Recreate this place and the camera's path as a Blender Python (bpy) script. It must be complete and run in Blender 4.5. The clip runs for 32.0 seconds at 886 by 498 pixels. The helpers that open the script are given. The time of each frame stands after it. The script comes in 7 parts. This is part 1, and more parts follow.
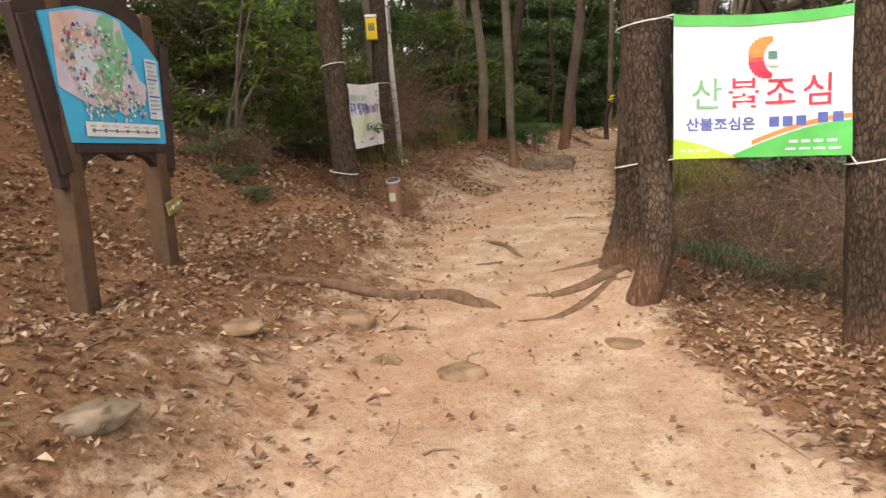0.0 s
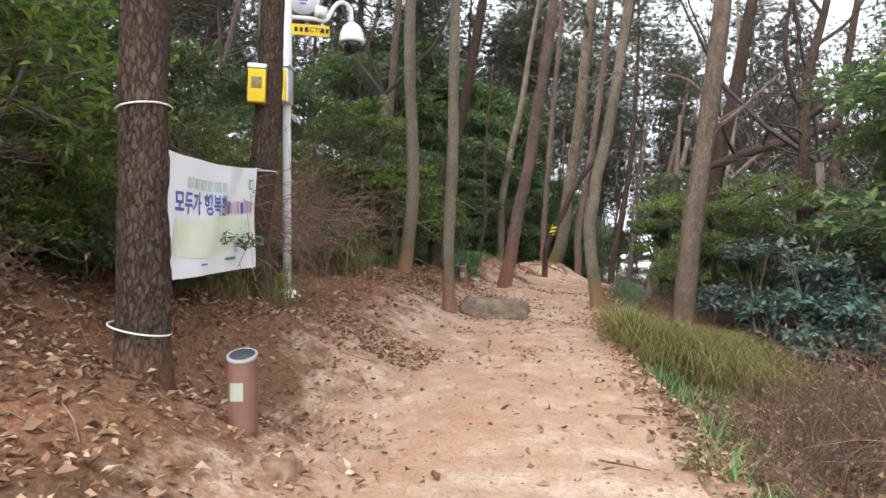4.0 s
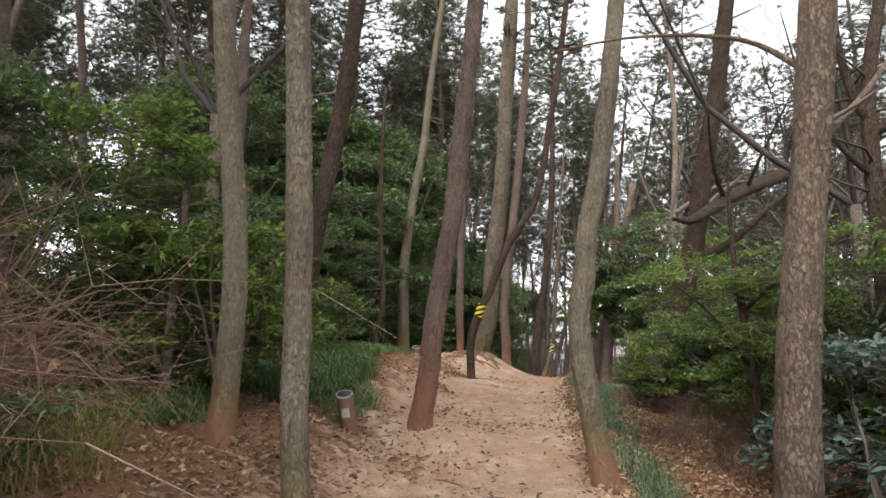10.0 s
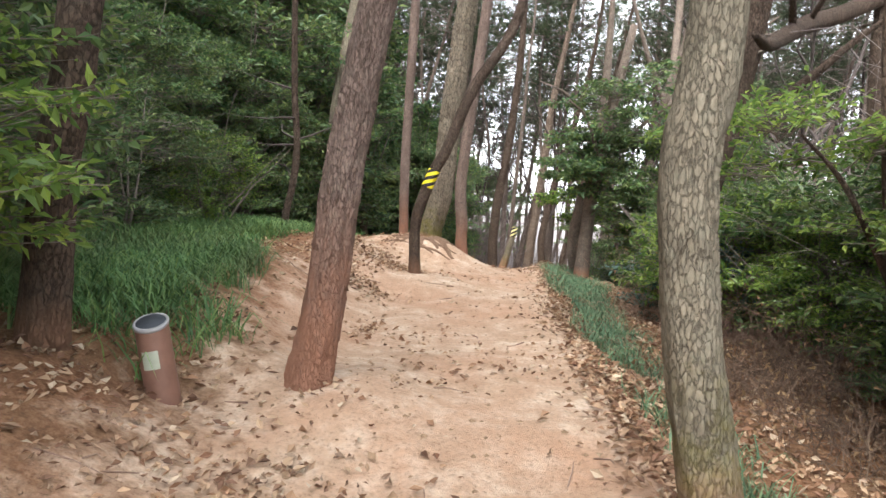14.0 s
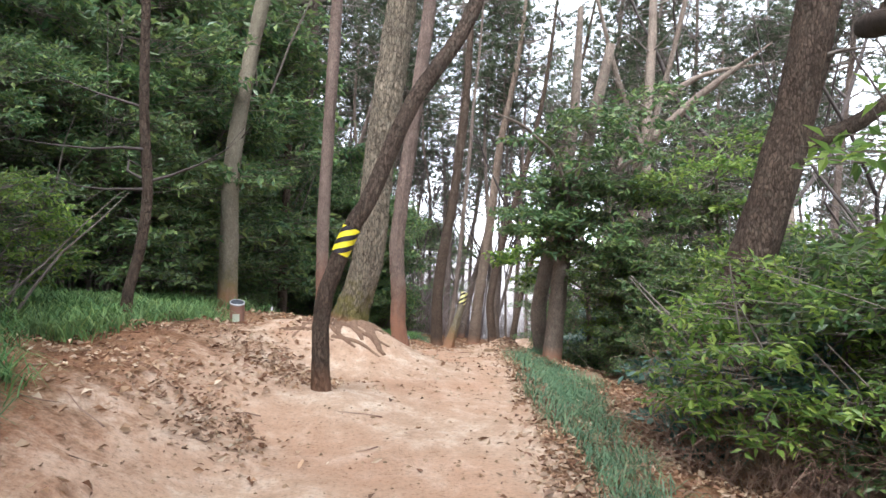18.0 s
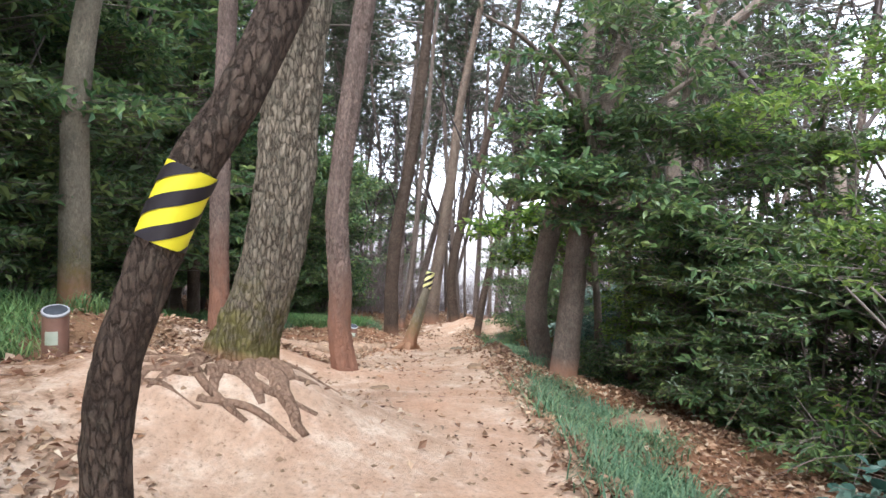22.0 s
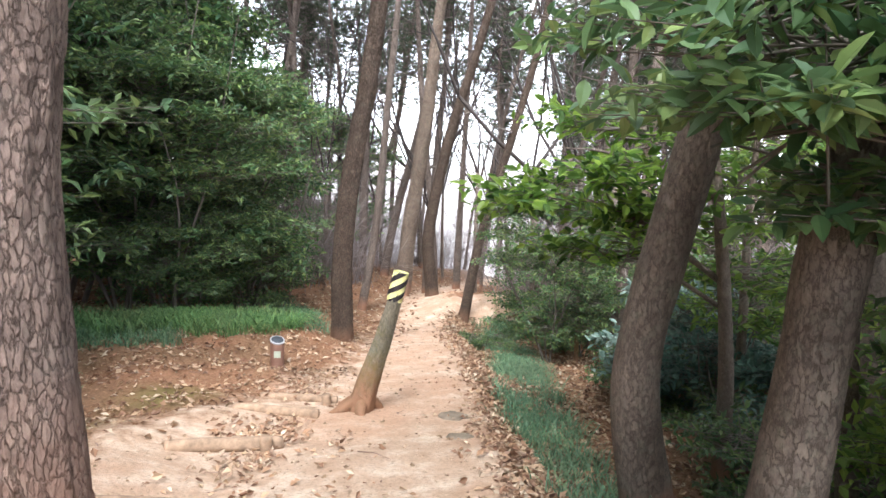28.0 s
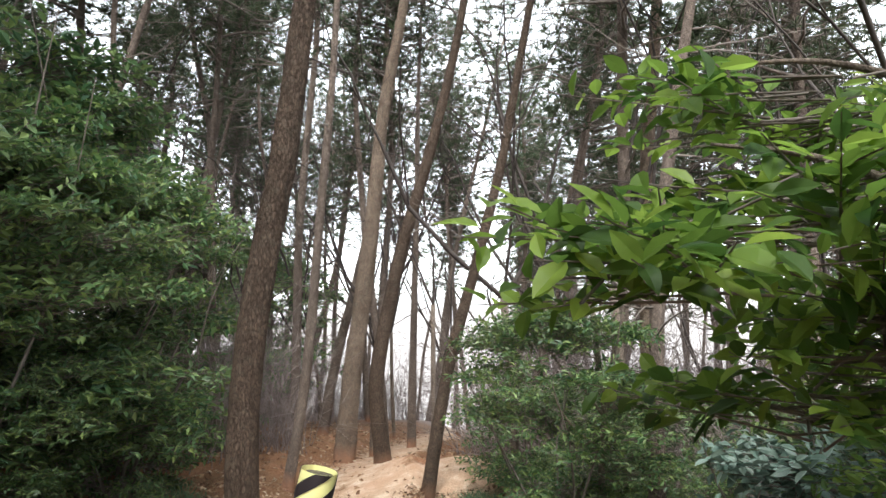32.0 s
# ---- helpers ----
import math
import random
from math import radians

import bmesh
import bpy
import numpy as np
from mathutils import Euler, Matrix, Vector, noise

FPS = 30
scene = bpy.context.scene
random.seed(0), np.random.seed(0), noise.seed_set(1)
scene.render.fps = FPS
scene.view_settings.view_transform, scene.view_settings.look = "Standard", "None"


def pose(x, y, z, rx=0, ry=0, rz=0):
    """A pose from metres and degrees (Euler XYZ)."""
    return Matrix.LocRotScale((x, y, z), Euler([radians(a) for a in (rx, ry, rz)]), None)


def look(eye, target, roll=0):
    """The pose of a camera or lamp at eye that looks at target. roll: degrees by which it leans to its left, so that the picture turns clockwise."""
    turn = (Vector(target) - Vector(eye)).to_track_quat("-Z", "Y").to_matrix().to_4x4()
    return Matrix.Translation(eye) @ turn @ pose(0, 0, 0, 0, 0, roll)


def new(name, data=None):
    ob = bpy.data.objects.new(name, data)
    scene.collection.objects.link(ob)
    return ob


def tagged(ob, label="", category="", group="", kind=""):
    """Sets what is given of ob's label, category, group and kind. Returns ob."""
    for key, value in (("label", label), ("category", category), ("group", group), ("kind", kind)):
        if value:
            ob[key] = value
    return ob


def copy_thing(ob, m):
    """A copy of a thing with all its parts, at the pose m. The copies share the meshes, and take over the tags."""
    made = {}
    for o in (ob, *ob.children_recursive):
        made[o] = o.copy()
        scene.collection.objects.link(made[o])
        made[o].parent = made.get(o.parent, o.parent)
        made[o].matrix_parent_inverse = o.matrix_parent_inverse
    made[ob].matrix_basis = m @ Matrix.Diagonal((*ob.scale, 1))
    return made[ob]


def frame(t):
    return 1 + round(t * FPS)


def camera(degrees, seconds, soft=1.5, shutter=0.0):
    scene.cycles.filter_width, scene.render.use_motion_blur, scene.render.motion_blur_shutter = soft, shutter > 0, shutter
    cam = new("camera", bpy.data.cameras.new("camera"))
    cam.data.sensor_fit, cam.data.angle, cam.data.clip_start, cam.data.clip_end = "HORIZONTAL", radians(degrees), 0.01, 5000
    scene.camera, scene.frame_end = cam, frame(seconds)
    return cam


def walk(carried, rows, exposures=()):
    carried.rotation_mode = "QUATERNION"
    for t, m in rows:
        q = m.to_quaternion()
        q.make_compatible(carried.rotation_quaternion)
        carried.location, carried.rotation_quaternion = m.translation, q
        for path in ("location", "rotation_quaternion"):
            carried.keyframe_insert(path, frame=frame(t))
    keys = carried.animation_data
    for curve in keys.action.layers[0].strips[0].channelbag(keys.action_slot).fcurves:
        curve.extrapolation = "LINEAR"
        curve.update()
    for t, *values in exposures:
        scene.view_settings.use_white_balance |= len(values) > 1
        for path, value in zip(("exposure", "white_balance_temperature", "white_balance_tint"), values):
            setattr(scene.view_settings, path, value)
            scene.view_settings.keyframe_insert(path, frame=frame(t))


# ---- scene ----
cam = camera(65, 32.0, soft=1.5)
PATH = [
    (0, (0.000, 0.000, 1.500), (-0.647, 1.874, 1.235), -3.9),
    (0.5, (-0.154, 0.414, 1.512), (-1.088, 2.163, 1.247), -4.0),
    (1, (-0.351, 0.857, 1.510), (-1.301, 2.599, 1.257), -1.0),
    (1.5, (-0.492, 1.294, 1.491), (-1.406, 3.054, 1.234), -3.5),
    (2, (-0.723, 1.755, 1.519), (-1.587, 3.539, 1.252), -0.9),
    (2.5, (-0.910, 2.198, 1.537), (-1.625, 4.051, 1.307), -1.5),
    (3, (-1.021, 2.660, 1.606), (-1.638, 4.558, 1.476), -0.9),
    (3.5, (-1.130, 3.093, 1.669), (-1.604, 5.036, 1.688), 2.7),
    (4, (-1.214, 3.543, 1.719), (-1.592, 5.506, 1.785), 1.4),
    (4.5, (-1.302, 4.033, 1.831), (-1.621, 6.003, 1.949), 0.6),
    (6.5, (-1.758, 5.964, 2.294), (-1.735, 7.961, 2.404), 3.9),
    (7, (-1.800, 6.356, 2.340), (-1.660, 8.346, 2.484), 3.8),
    (7.5, (-1.864, 6.733, 2.376), (-1.796, 8.717, 2.621), 4.3),
    (8, (-1.914, 7.062, 2.409), (-1.887, 9.039, 2.711), 0.9),
    (8.5, (-1.904, 7.479, 2.417), (-1.988, 9.460, 2.684), 0.4),
    (9, (-1.887, 7.878, 2.449), (-2.034, 9.857, 2.703), 0.0),
    (9.5, (-1.900, 8.253, 2.464), (-2.035, 10.232, 2.726), -0.9),
    (10, (-1.892, 8.767, 2.469), (-1.978, 10.751, 2.706), -1.4),
    (10.5, (-1.868, 9.286, 2.433), (-1.931, 11.275, 2.636), -1.8),
    (11, (-1.882, 9.766, 2.444), (-1.863, 11.760, 2.595), -0.8),
    (11.5, (-1.874, 10.268, 2.436), (-1.860, 12.267, 2.504), 3.3),
    (12, (-1.902, 10.785, 2.433), (-1.882, 12.785, 2.426), 1.8),
    (12.5, (-1.876, 11.269, 2.451), (-1.843, 13.269, 2.437), -2.4),
    (13, (-1.879, 11.729, 2.449), (-1.852, 13.728, 2.419), -0.8),
    (13.5, (-1.883, 12.087, 2.438), (-1.817, 14.084, 2.356), 0.6),
    (15.5, (-1.744, 13.467, 2.544), (-1.751, 15.462, 2.407), 0.2),
    (16, (-1.710, 13.858, 2.569), (-1.655, 15.856, 2.497), 1.5),
    (16.5, (-1.662, 14.279, 2.596), (-1.554, 16.276, 2.582), 0.4),
    (17, (-1.680, 14.703, 2.612), (-1.546, 16.698, 2.651), 0.6),
    (17.5, (-1.667, 15.113, 2.618), (-1.446, 17.101, 2.614), 0.1),
    (18, (-1.643, 15.522, 2.674), (-1.421, 17.509, 2.707), 0.1),
    (18.5, (-1.646, 15.970, 2.661), (-1.417, 17.957, 2.698), 2.4),
    (19, (-1.616, 16.376, 2.675), (-1.332, 18.355, 2.691), 0.4),
    (19.5, (-1.642, 16.782, 2.692), (-1.352, 18.760, 2.699), 2.2),
    (20, (-1.649, 17.196, 2.735), (-1.342, 19.172, 2.720), 0.4),
    (20.5, (-1.607, 17.606, 2.760), (-1.234, 19.570, 2.721), -2.3),
    (21, (-1.611, 18.071, 2.768), (-1.232, 20.034, 2.737), 0.2),
    (21.5, (-1.510, 18.521, 2.749), (-1.120, 20.482, 2.686), 0.1),
    (22, (-1.417, 19.014, 2.779), (-1.048, 20.978, 2.706), 0.2),
    (22.5, (-1.369, 19.424, 2.818), (-0.991, 21.386, 2.741), 0.4),
    (23, (-1.311, 19.793, 2.856), (-0.932, 21.756, 2.785), -1.2),
    (23.5, (-1.274, 20.211, 2.837), (-0.896, 22.171, 2.719), 1.3),
    (24, (-1.186, 20.629, 2.850), (-0.735, 22.571, 2.681), 1.1),
    (24.5, (-1.148, 21.021, 2.868), (-0.692, 22.959, 2.684), 1.5),
    (26.5, (-0.799, 22.545, 3.103), (-0.349, 24.479, 2.859), 1.1),
    (27, (-0.714, 22.996, 3.073), (-0.263, 24.929, 2.826), 2.3),
    (27.5, (-0.662, 23.422, 3.043), (-0.202, 25.352, 2.786), 1.9),
    (28, (-0.586, 23.911, 2.950), (-0.137, 25.844, 2.698), 0.5),
    (28.5, (-0.514, 24.352, 2.834), (-0.087, 26.286, 2.559), -1.2),
    (29, (-0.435, 24.801, 2.741), (0.007, 26.728, 2.437), -3.8),
    (29.5, (-0.420, 25.202, 2.678), (0.060, 27.117, 2.360), -1.6),
    (30, (-0.370, 25.550, 2.644), (0.180, 27.448, 2.334), -2.7),
    (30.5, (-0.324, 25.844, 2.685), (0.229, 27.755, 2.480), -0.0),
    (31, (-0.210, 26.180, 2.653), (0.341, 28.097, 2.514), -0.2),
    (31.5, (-0.062, 26.570, 2.622), (0.499, 28.488, 2.544), 0.2),
    (32, (0.043, 26.989, 2.607), (0.648, 28.888, 2.767), -1.7),
]
EXPOSURES = [(0.0, 1.16, 7300, 12), (2.0, 1.38, 6800, 11), (3.0, 1.5, 6800, 11), (4.0, 1.76, 6150, 11), (6.5, 1.8, 6200, 11), (8.0, 1.46, 6500, 12), (9.0, 1.45, 6500, 12), (11.0, 1.98, 6350, 9), (12.0, 2.3, 6300, 8), (16.0, 2.38, 6050, 9), (20.0, 2.46, 5700, 9), (22.0, 2.40, 5700, 9), (24.0, 2.55, 5750, 9), (28.0, 2.78, 5800, 8), (30.0, 2.82, 5950, 8), (31.0, 2.65, 6200, 6), (32.0, 2.25, 6150, 5)]
walk(cam, [(t, look(eye, target, roll)) for t, eye, target, roll in PATH], EXPOSURES)

# ---------------------------------------------------------------- sky and sun (overcast noon)
SUN_UP, SUN_TURN = radians(52), radians(200)
world = bpy.data.worlds.new("overcast_sky")
scene.world = world
world.use_nodes = True
wn, wl = world.node_tree.nodes, world.node_tree.links
sky = wn.new("ShaderNodeTexSky")
sky.sky_type, sky.sun_disc = "NISHITA", False
sky.sun_elevation, sky.sun_rotation = SUN_UP, SUN_TURN
sky.dust_density, sky.ozone_density = 1.0, 0.5
grey = wn.new("ShaderNodeHueSaturation")
grey.inputs["Saturation"].default_value = 0.12
wl.new(sky.outputs[0], grey.inputs["Color"])
wl.new(grey.outputs[0], wn["Background"].inputs[0])
wn["Background"].inputs[1].default_value = 0.15
sun = new("sun", bpy.data.lights.new("sun", "SUN"))
sun.data.energy, sun.data.angle, sun.data.color = 1.5, radians(25), (1.0, 0.96, 0.9)
sun.matrix_world = look((0, 0, 30), Vector((0, 0, 30)) - Vector((math.sin(SUN_TURN) * math.cos(SUN_UP), math.cos(SUN_TURN) * math.cos(SUN_UP), math.sin(SUN_UP))))


# ---------------------------------------------------------------- materials
def material(name, rough=0.8, metal=0.0, spec=0.3):
    m = bpy.data.materials.new(name)
    m.use_nodes = True
    b = m.node_tree.nodes["Principled BSDF"]
    b.inputs["Roughness"].default_value, b.inputs["Metallic"].default_value = rough, metal
    b.inputs["Specular IOR Level"].default_value = spec
    return m, m.node_tree.nodes, m.node_tree.links, b


def ramp(nodes, stops):
    r = nodes.new("ShaderNodeValToRGB")
    els = r.color_ramp.elements
    while len(els) < len(stops):
        els.new(0.5)
    for e, (p, c) in zip(els, stops):
        e.position, e.color = p, (*c, 1)
    return r


def noise_node(nodes, links, scale, detail=6.0, vec=None, rough=0.6):
    n = nodes.new("ShaderNodeTexNoise")
    n.inputs["Scale"].default_value, n.inputs["Detail"].default_value = scale, detail
    n.inputs["Roughness"].default_value = rough
    if vec is not None:
        links.new(vec, n.inputs["Vector"])
    return n


def mix_node(nodes, links, kind, fac, a, b):
    n = nodes.new("ShaderNodeMix")
    n.data_type, n.blend_type = "RGBA", kind
    for sock, v in ((n.inputs[0], fac), (n.inputs[6], a), (n.inputs[7], b)):
        if hasattr(v, "links"):
            links.new(v, sock)
        elif isinstance(v, tuple):
            sock.default_value = (*v, 1)
        else:
            sock.default_value = v
    return n.outputs[2]


def bump(nodes, links, b, height, strength, dist=0.02):
    n = nodes.new("ShaderNodeBump")
    n.inputs["Strength"].default_value, n.inputs["Distance"].default_value = strength, dist
    links.new(height, n.inputs["Height"])
    links.new(n.outputs[0], b.inputs["Normal"])


def plain(name, color, rough=0.6, metal=0.0, vary=0.15, scale=12.0, spec=0.3):
    """Painted or cast surface with soft stains and a fine grain."""
    m, n, l, b = material(name, rough, metal, spec)
    tc = n.new("ShaderNodeTexCoord")
    a, f = noise_node(n, l, scale, 5, tc.outputs["Object"]), noise_node(n, l, scale * 14, 3, tc.outputs["Object"])
    dark = tuple(c * (1 - vary) for c in color)
    lite = tuple(min(1, c * (1 + vary * 0.6)) for c in color)
    r = ramp(n, [(0.3, dark), (0.7, lite)])
    l.new(a.outputs[0], r.inputs[0])
    l.new(r.outputs[0], b.inputs["Base Color"])
    bump(n, l, b, f.outputs[0], 0.15, 0.004)
    return m


def leaf_material(name, colors, rough=0.45, trans=0.25, faded=0.0):
    """Leaves: one colour an island, a little light let through."""
    m, n, l, b = material(name, rough, 0.0, 0.4)
    g = n.new("ShaderNodeNewGeometry")
    tc = n.new("ShaderNodeTexCoord")
    r = ramp(n, [(i / max(1, len(colors) - 1), c) for i, c in enumerate(colors)])
    l.new(g.outputs["Random Per Island"], r.inputs[0])
    big = noise_node(n, l, 0.7, 3, tc.outputs["Object"])
    rb = ramp(n, [(0.3, (0.6, 0.6, 0.6)), (0.7, (1.25, 1.25, 1.25))])
    l.new(big.outputs[0], rb.inputs[0])
    col = mix_node(n, l, "MULTIPLY", 1.0, r.outputs[0], rb.outputs[0])
    if faded:
        old = noise_node(n, l, 1.3, 4, tc.outputs["Object"])
        fr = ramp(n, [(0.42, (0, 0, 0)), (0.68, (faded, faded, faded))])
        l.new(old.outputs[0], fr.inputs[0])
        col = mix_node(n, l, "MIX", fr.outputs[0], col, (0.17, 0.155, 0.085))
    l.new(col, b.inputs["Base Color"])
    if trans:
        t = n.new("ShaderNodeBsdfTranslucent")
        l.new(col, t.inputs[0])
        mx = n.new("ShaderNodeMixShader")
        mx.inputs[0].default_value = trans
        l.new(b.outputs[0], mx.inputs[1])
        l.new(t.outputs[0], mx.inputs[2])
        l.new(mx.outputs[0], n["Material Output"].inputs[0])
    return m


def bark_material(name, ridge, crack, soil=(0.33, 0.17, 0.105), soil_up=0.5, plates=27.0, lichen=0.0, stretch=0.5, depth=0.025, green=0.0, wear=0.3, seam=0.075, ragged=0.14):
    """Plated bark: uneven upright plates, each of its own tone, with broken dark cracks, lichen, moss green low down
    and red soil splashed up from the foot. The meshes carry "foot", the height over the ground in metres."""
    m, n, l, b = material(name, 0.92, 0.0, 0.12)
    tc, at = n.new("ShaderNodeTexCoord"), n.new("ShaderNodeAttribute")
    at.attribute_name = "foot"
    mp = n.new("ShaderNodeMapping")
    mp.inputs["Scale"].default_value = (1, 1, stretch)
    l.new(tc.outputs["Object"], mp.inputs["Vector"])
    wob = noise_node(n, l, 16.0, 6, mp.outputs[0], 0.75)
    vec = mix_node(n, l, "ADD", ragged, mp.outputs[0], wob.outputs["Color"])
    v = n.new("ShaderNodeTexVoronoi")
    v.feature = "DISTANCE_TO_EDGE"
    cell = n.new("ShaderNodeTexVoronoi")
    for q in (v, cell):
        q.inputs["Scale"].default_value = plates
        l.new(vec, q.inputs["Vector"])
    fine = noise_node(n, l, 70.0, 6, mp.outputs[0], 0.7)
    broad = noise_node(n, l, 2.3, 5, tc.outputs["Object"])
    gap = ramp(n, [(0.0, (0.08, 0.08, 0.08)), (seam * 0.5, (0.55, 0.55, 0.55)), (seam * 1.1, (0.85, 0.85, 0.85)), (seam * 2.4, (1, 1, 1))])
    l.new(v.outputs["Distance"], gap.inputs[0])
    worn = ramp(n, [(0.38, (0, 0, 0)), (0.62, (wear, wear, wear))])
    l.new(wob.outputs[0], worn.inputs[0])
    edge = mix_node(n, l, "MIX", worn.outputs[0], gap.outputs[0], (1.0, 1.0, 1.0))
    tone = ramp(n, [(0.25, tuple(c * 0.6 for c in ridge)), (0.5, ridge), (0.78, tuple(min(1, c * 1.5) for c in ridge))])
    l.new(fine.outputs[0], tone.inputs[0])
    sep = n.new("ShaderNodeSeparateColor")
    l.new(cell.outputs["Color"], sep.inputs[0])
    each = ramp(n, [(0.0, (0.72, 0.71, 0.71)), (0.6, (1.0, 1.0, 1.0)), (1.0, (1.35, 1.32, 1.28))])
    l.new(sep.outputs[0], each.inputs[0])
    shade = ramp(n, [(0.3, (0.75, 0.73, 0.71)), (0.7, (1.22, 1.2, 1.17))])
    l.new(broad.outputs[0], shade.inputs[0])
    col = mix_node(n, l, "MULTIPLY", 1.0, tone.outputs[0], shade.outputs[0])
    col = mix_node(n, l, "MULTIPLY", 0.4, col, each.outputs[0])
    col = mix_node(n, l, "MIX", edge, crack, col)
    if lichen:
        ln = noise_node(n, l, 11.0, 8, tc.outputs["Object"], 0.8)
        lr = ramp(n, [(0.50, (0, 0, 0)), (0.64, (lichen, lichen, lichen))])
        l.new(ln.outputs[0], lr.inputs[0])
        col = mix_node(n, l, "MIX", lr.outputs[0], col, tuple(0.55 * c + 0.45 * d for c, d in zip(ridge, (0.33, 0.34, 0.26))))
    if green:
        gn = noise_node(n, l, 8.0, 7, tc.outputs["Object"], 0.8)
        gh = n.new("ShaderNodeMapRange")
        gh.inputs["From Min"].default_value, gh.inputs["From Max"].default_value = green, 0.05
        l.new(at.outputs["Fac"], gh.inputs["Value"])
        gm = n.new("ShaderNodeMath")
        gm.operation = "MULTIPLY"
        l.new(gh.outputs[0], gm.inputs[0])
        l.new(gn.outputs[0], gm.inputs[1])
        gr = ramp(n, [(0.30, (0, 0, 0)), (0.52, (0.75, 0.75, 0.75))])
        l.new(gm.outputs[0], gr.inputs[0])
        col = mix_node(n, l, "MIX", gr.outputs[0], col, (0.15, 0.13, 0.022))
    up = n.new("ShaderNodeMapRange")
    up.inputs["From Min"].default_value, up.inputs["From Max"].default_value = soil_up, 0.0
    l.new(at.outputs["Fac"], up.inputs["Value"])
    sn = n.new("ShaderNodeMath")
    sn.operation = "MULTIPLY"
    l.new(up.outputs[0], sn.inputs[0])
    l.new(wob.outputs[0], sn.inputs[1])
    sr = ramp(n, [(0.06, (0, 0, 0)), (0.40, (0.85, 0.85, 0.85))])
    l.new(sn.outputs[0], sr.inputs[0])
    col = mix_node(n, l, "MIX", sr.outputs[0], col, soil)
    l.new(col, b.inputs["Base Color"])
    h = mix_node(n, l, "MIX", 0.3, edge, fine.outputs[0])
    bump(n, l, b, h, 0.8, depth)
    return m


def ground_material():
    """Trodden sandy clay on the trail, brown litter and humus beside it; "trail" marks how trodden the ground is."""
    m, n, l, b = material("ground_soil", 0.95, 0.0, 0.1)
    tc, at = n.new("ShaderNodeTexCoord"), n.new("ShaderNodeAttribute")
    at.attribute_name = "trail"
    o = tc.outputs["Object"]
    big, mid, fine, grit = noise_node(n, l, 0.8, 5, o), noise_node(n, l, 4, 8, o, 0.7), noise_node(n, l, 38, 6, o, 0.75), noise_node(n, l, 190, 3, o)
    sand = ramp(n, [(0.28, (0.36, 0.23, 0.152)), (0.5, (0.47, 0.33, 0.235)), (0.66, (0.60, 0.47, 0.365)), (0.8, (0.66, 0.54, 0.435))])
    l.new(mid.outputs[0], sand.inputs[0])
    red = ramp(n, [(0.42, (0, 0, 0)), (0.66, (0.6, 0.6, 0.6))])
    l.new(big.outputs[0], red.inputs[0])
    path = mix_node(n, l, "MIX", red.outputs[0], sand.outputs[0], (0.42, 0.235, 0.145))
    spk = ramp(n, [(0.30, (0.55, 0.53, 0.5)), (0.46, (1, 1, 1)), (0.72, (1.2, 1.18, 1.14))])
    l.new(fine.outputs[0], spk.inputs[0])
    path = mix_node(n, l, "MULTIPLY", 1.0, path, spk.outputs[0])
    crumb = n.new("ShaderNodeTexVoronoi")
    crumb.inputs["Scale"].default_value = 26.0
    l.new(mix_node(n, l, "ADD", 0.05, o, fine.outputs["Color"]), crumb.inputs["Vector"])
    cr = ramp(n, [(0.08, (0.55, 0.5, 0.46)), (0.2, (1, 1, 1))])
    l.new(crumb.outputs["Distance"], cr.inputs[0])
    path = mix_node(n, l, "MULTIPLY", 0.75, path, cr.outputs[0])
    humus = ramp(n, [(0.25, (0.085, 0.048, 0.03)), (0.5, (0.225, 0.122, 0.072)), (0.75, (0.38, 0.23, 0.145))])
    l.new(fine.outputs[0], humus.inputs[0])
    tint = ramp(n, [(0.35, (0.8, 0.85, 0.8)), (0.65, (1.15, 1.05, 1.0))])
    l.new(big.outputs[0], tint.inputs[0])
    wood = mix_node(n, l, "MULTIPLY", 1.0, humus.outputs[0], tint.outputs[0])
    e = n.new("ShaderNodeMath")
    e.operation = "ADD"
    l.new(at.outputs["Fac"], e.inputs[0])
    jit = n.new("ShaderNodeMapRange")
    jit.inputs["To Min"].default_value, jit.inputs["To Max"].default_value = -0.75, 0.75
    l.new(mid.outputs[0], jit.inputs["Value"])
    l.new(jit.outputs[0], e.inputs[1])
    er = ramp(n, [(0.32, (0, 0, 0)), (0.68, (1, 1, 1))])
    l.new(e.outputs[0], er.inputs[0])
    col = mix_node(n, l, "MIX", er.outputs[0], wood, path)
    da = n.new("ShaderNodeAttribute")
    da.attribute_name = "damp"
    dm = n.new("ShaderNodeMath")
    dm.operation = "MULTIPLY"
    l.new(da.outputs["Fac"], dm.inputs[0])
    l.new(mid.outputs[0], dm.inputs[1])
    dr = ramp(n, [(0.2, (0, 0, 0)), (0.5, (0.85, 0.85, 0.85))])
    l.new(dm.outputs[0], dr.inputs[0])
    col = mix_node(n, l, "MIX", dr.outputs[0], col, (0.17, 0.135, 0.05))
    # far-off haze mixed into the base colour as a flat pale grey
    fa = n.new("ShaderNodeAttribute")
    fa.attribute_name = "distance_haze"
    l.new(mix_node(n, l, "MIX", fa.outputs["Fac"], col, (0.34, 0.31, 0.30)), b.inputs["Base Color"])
    hs = mix_node(n, l, "MIX", 0.35, fine.outputs[0], grit.outputs[0])
    bump(n, l, b, hs, 0.7, 0.035)
    return m


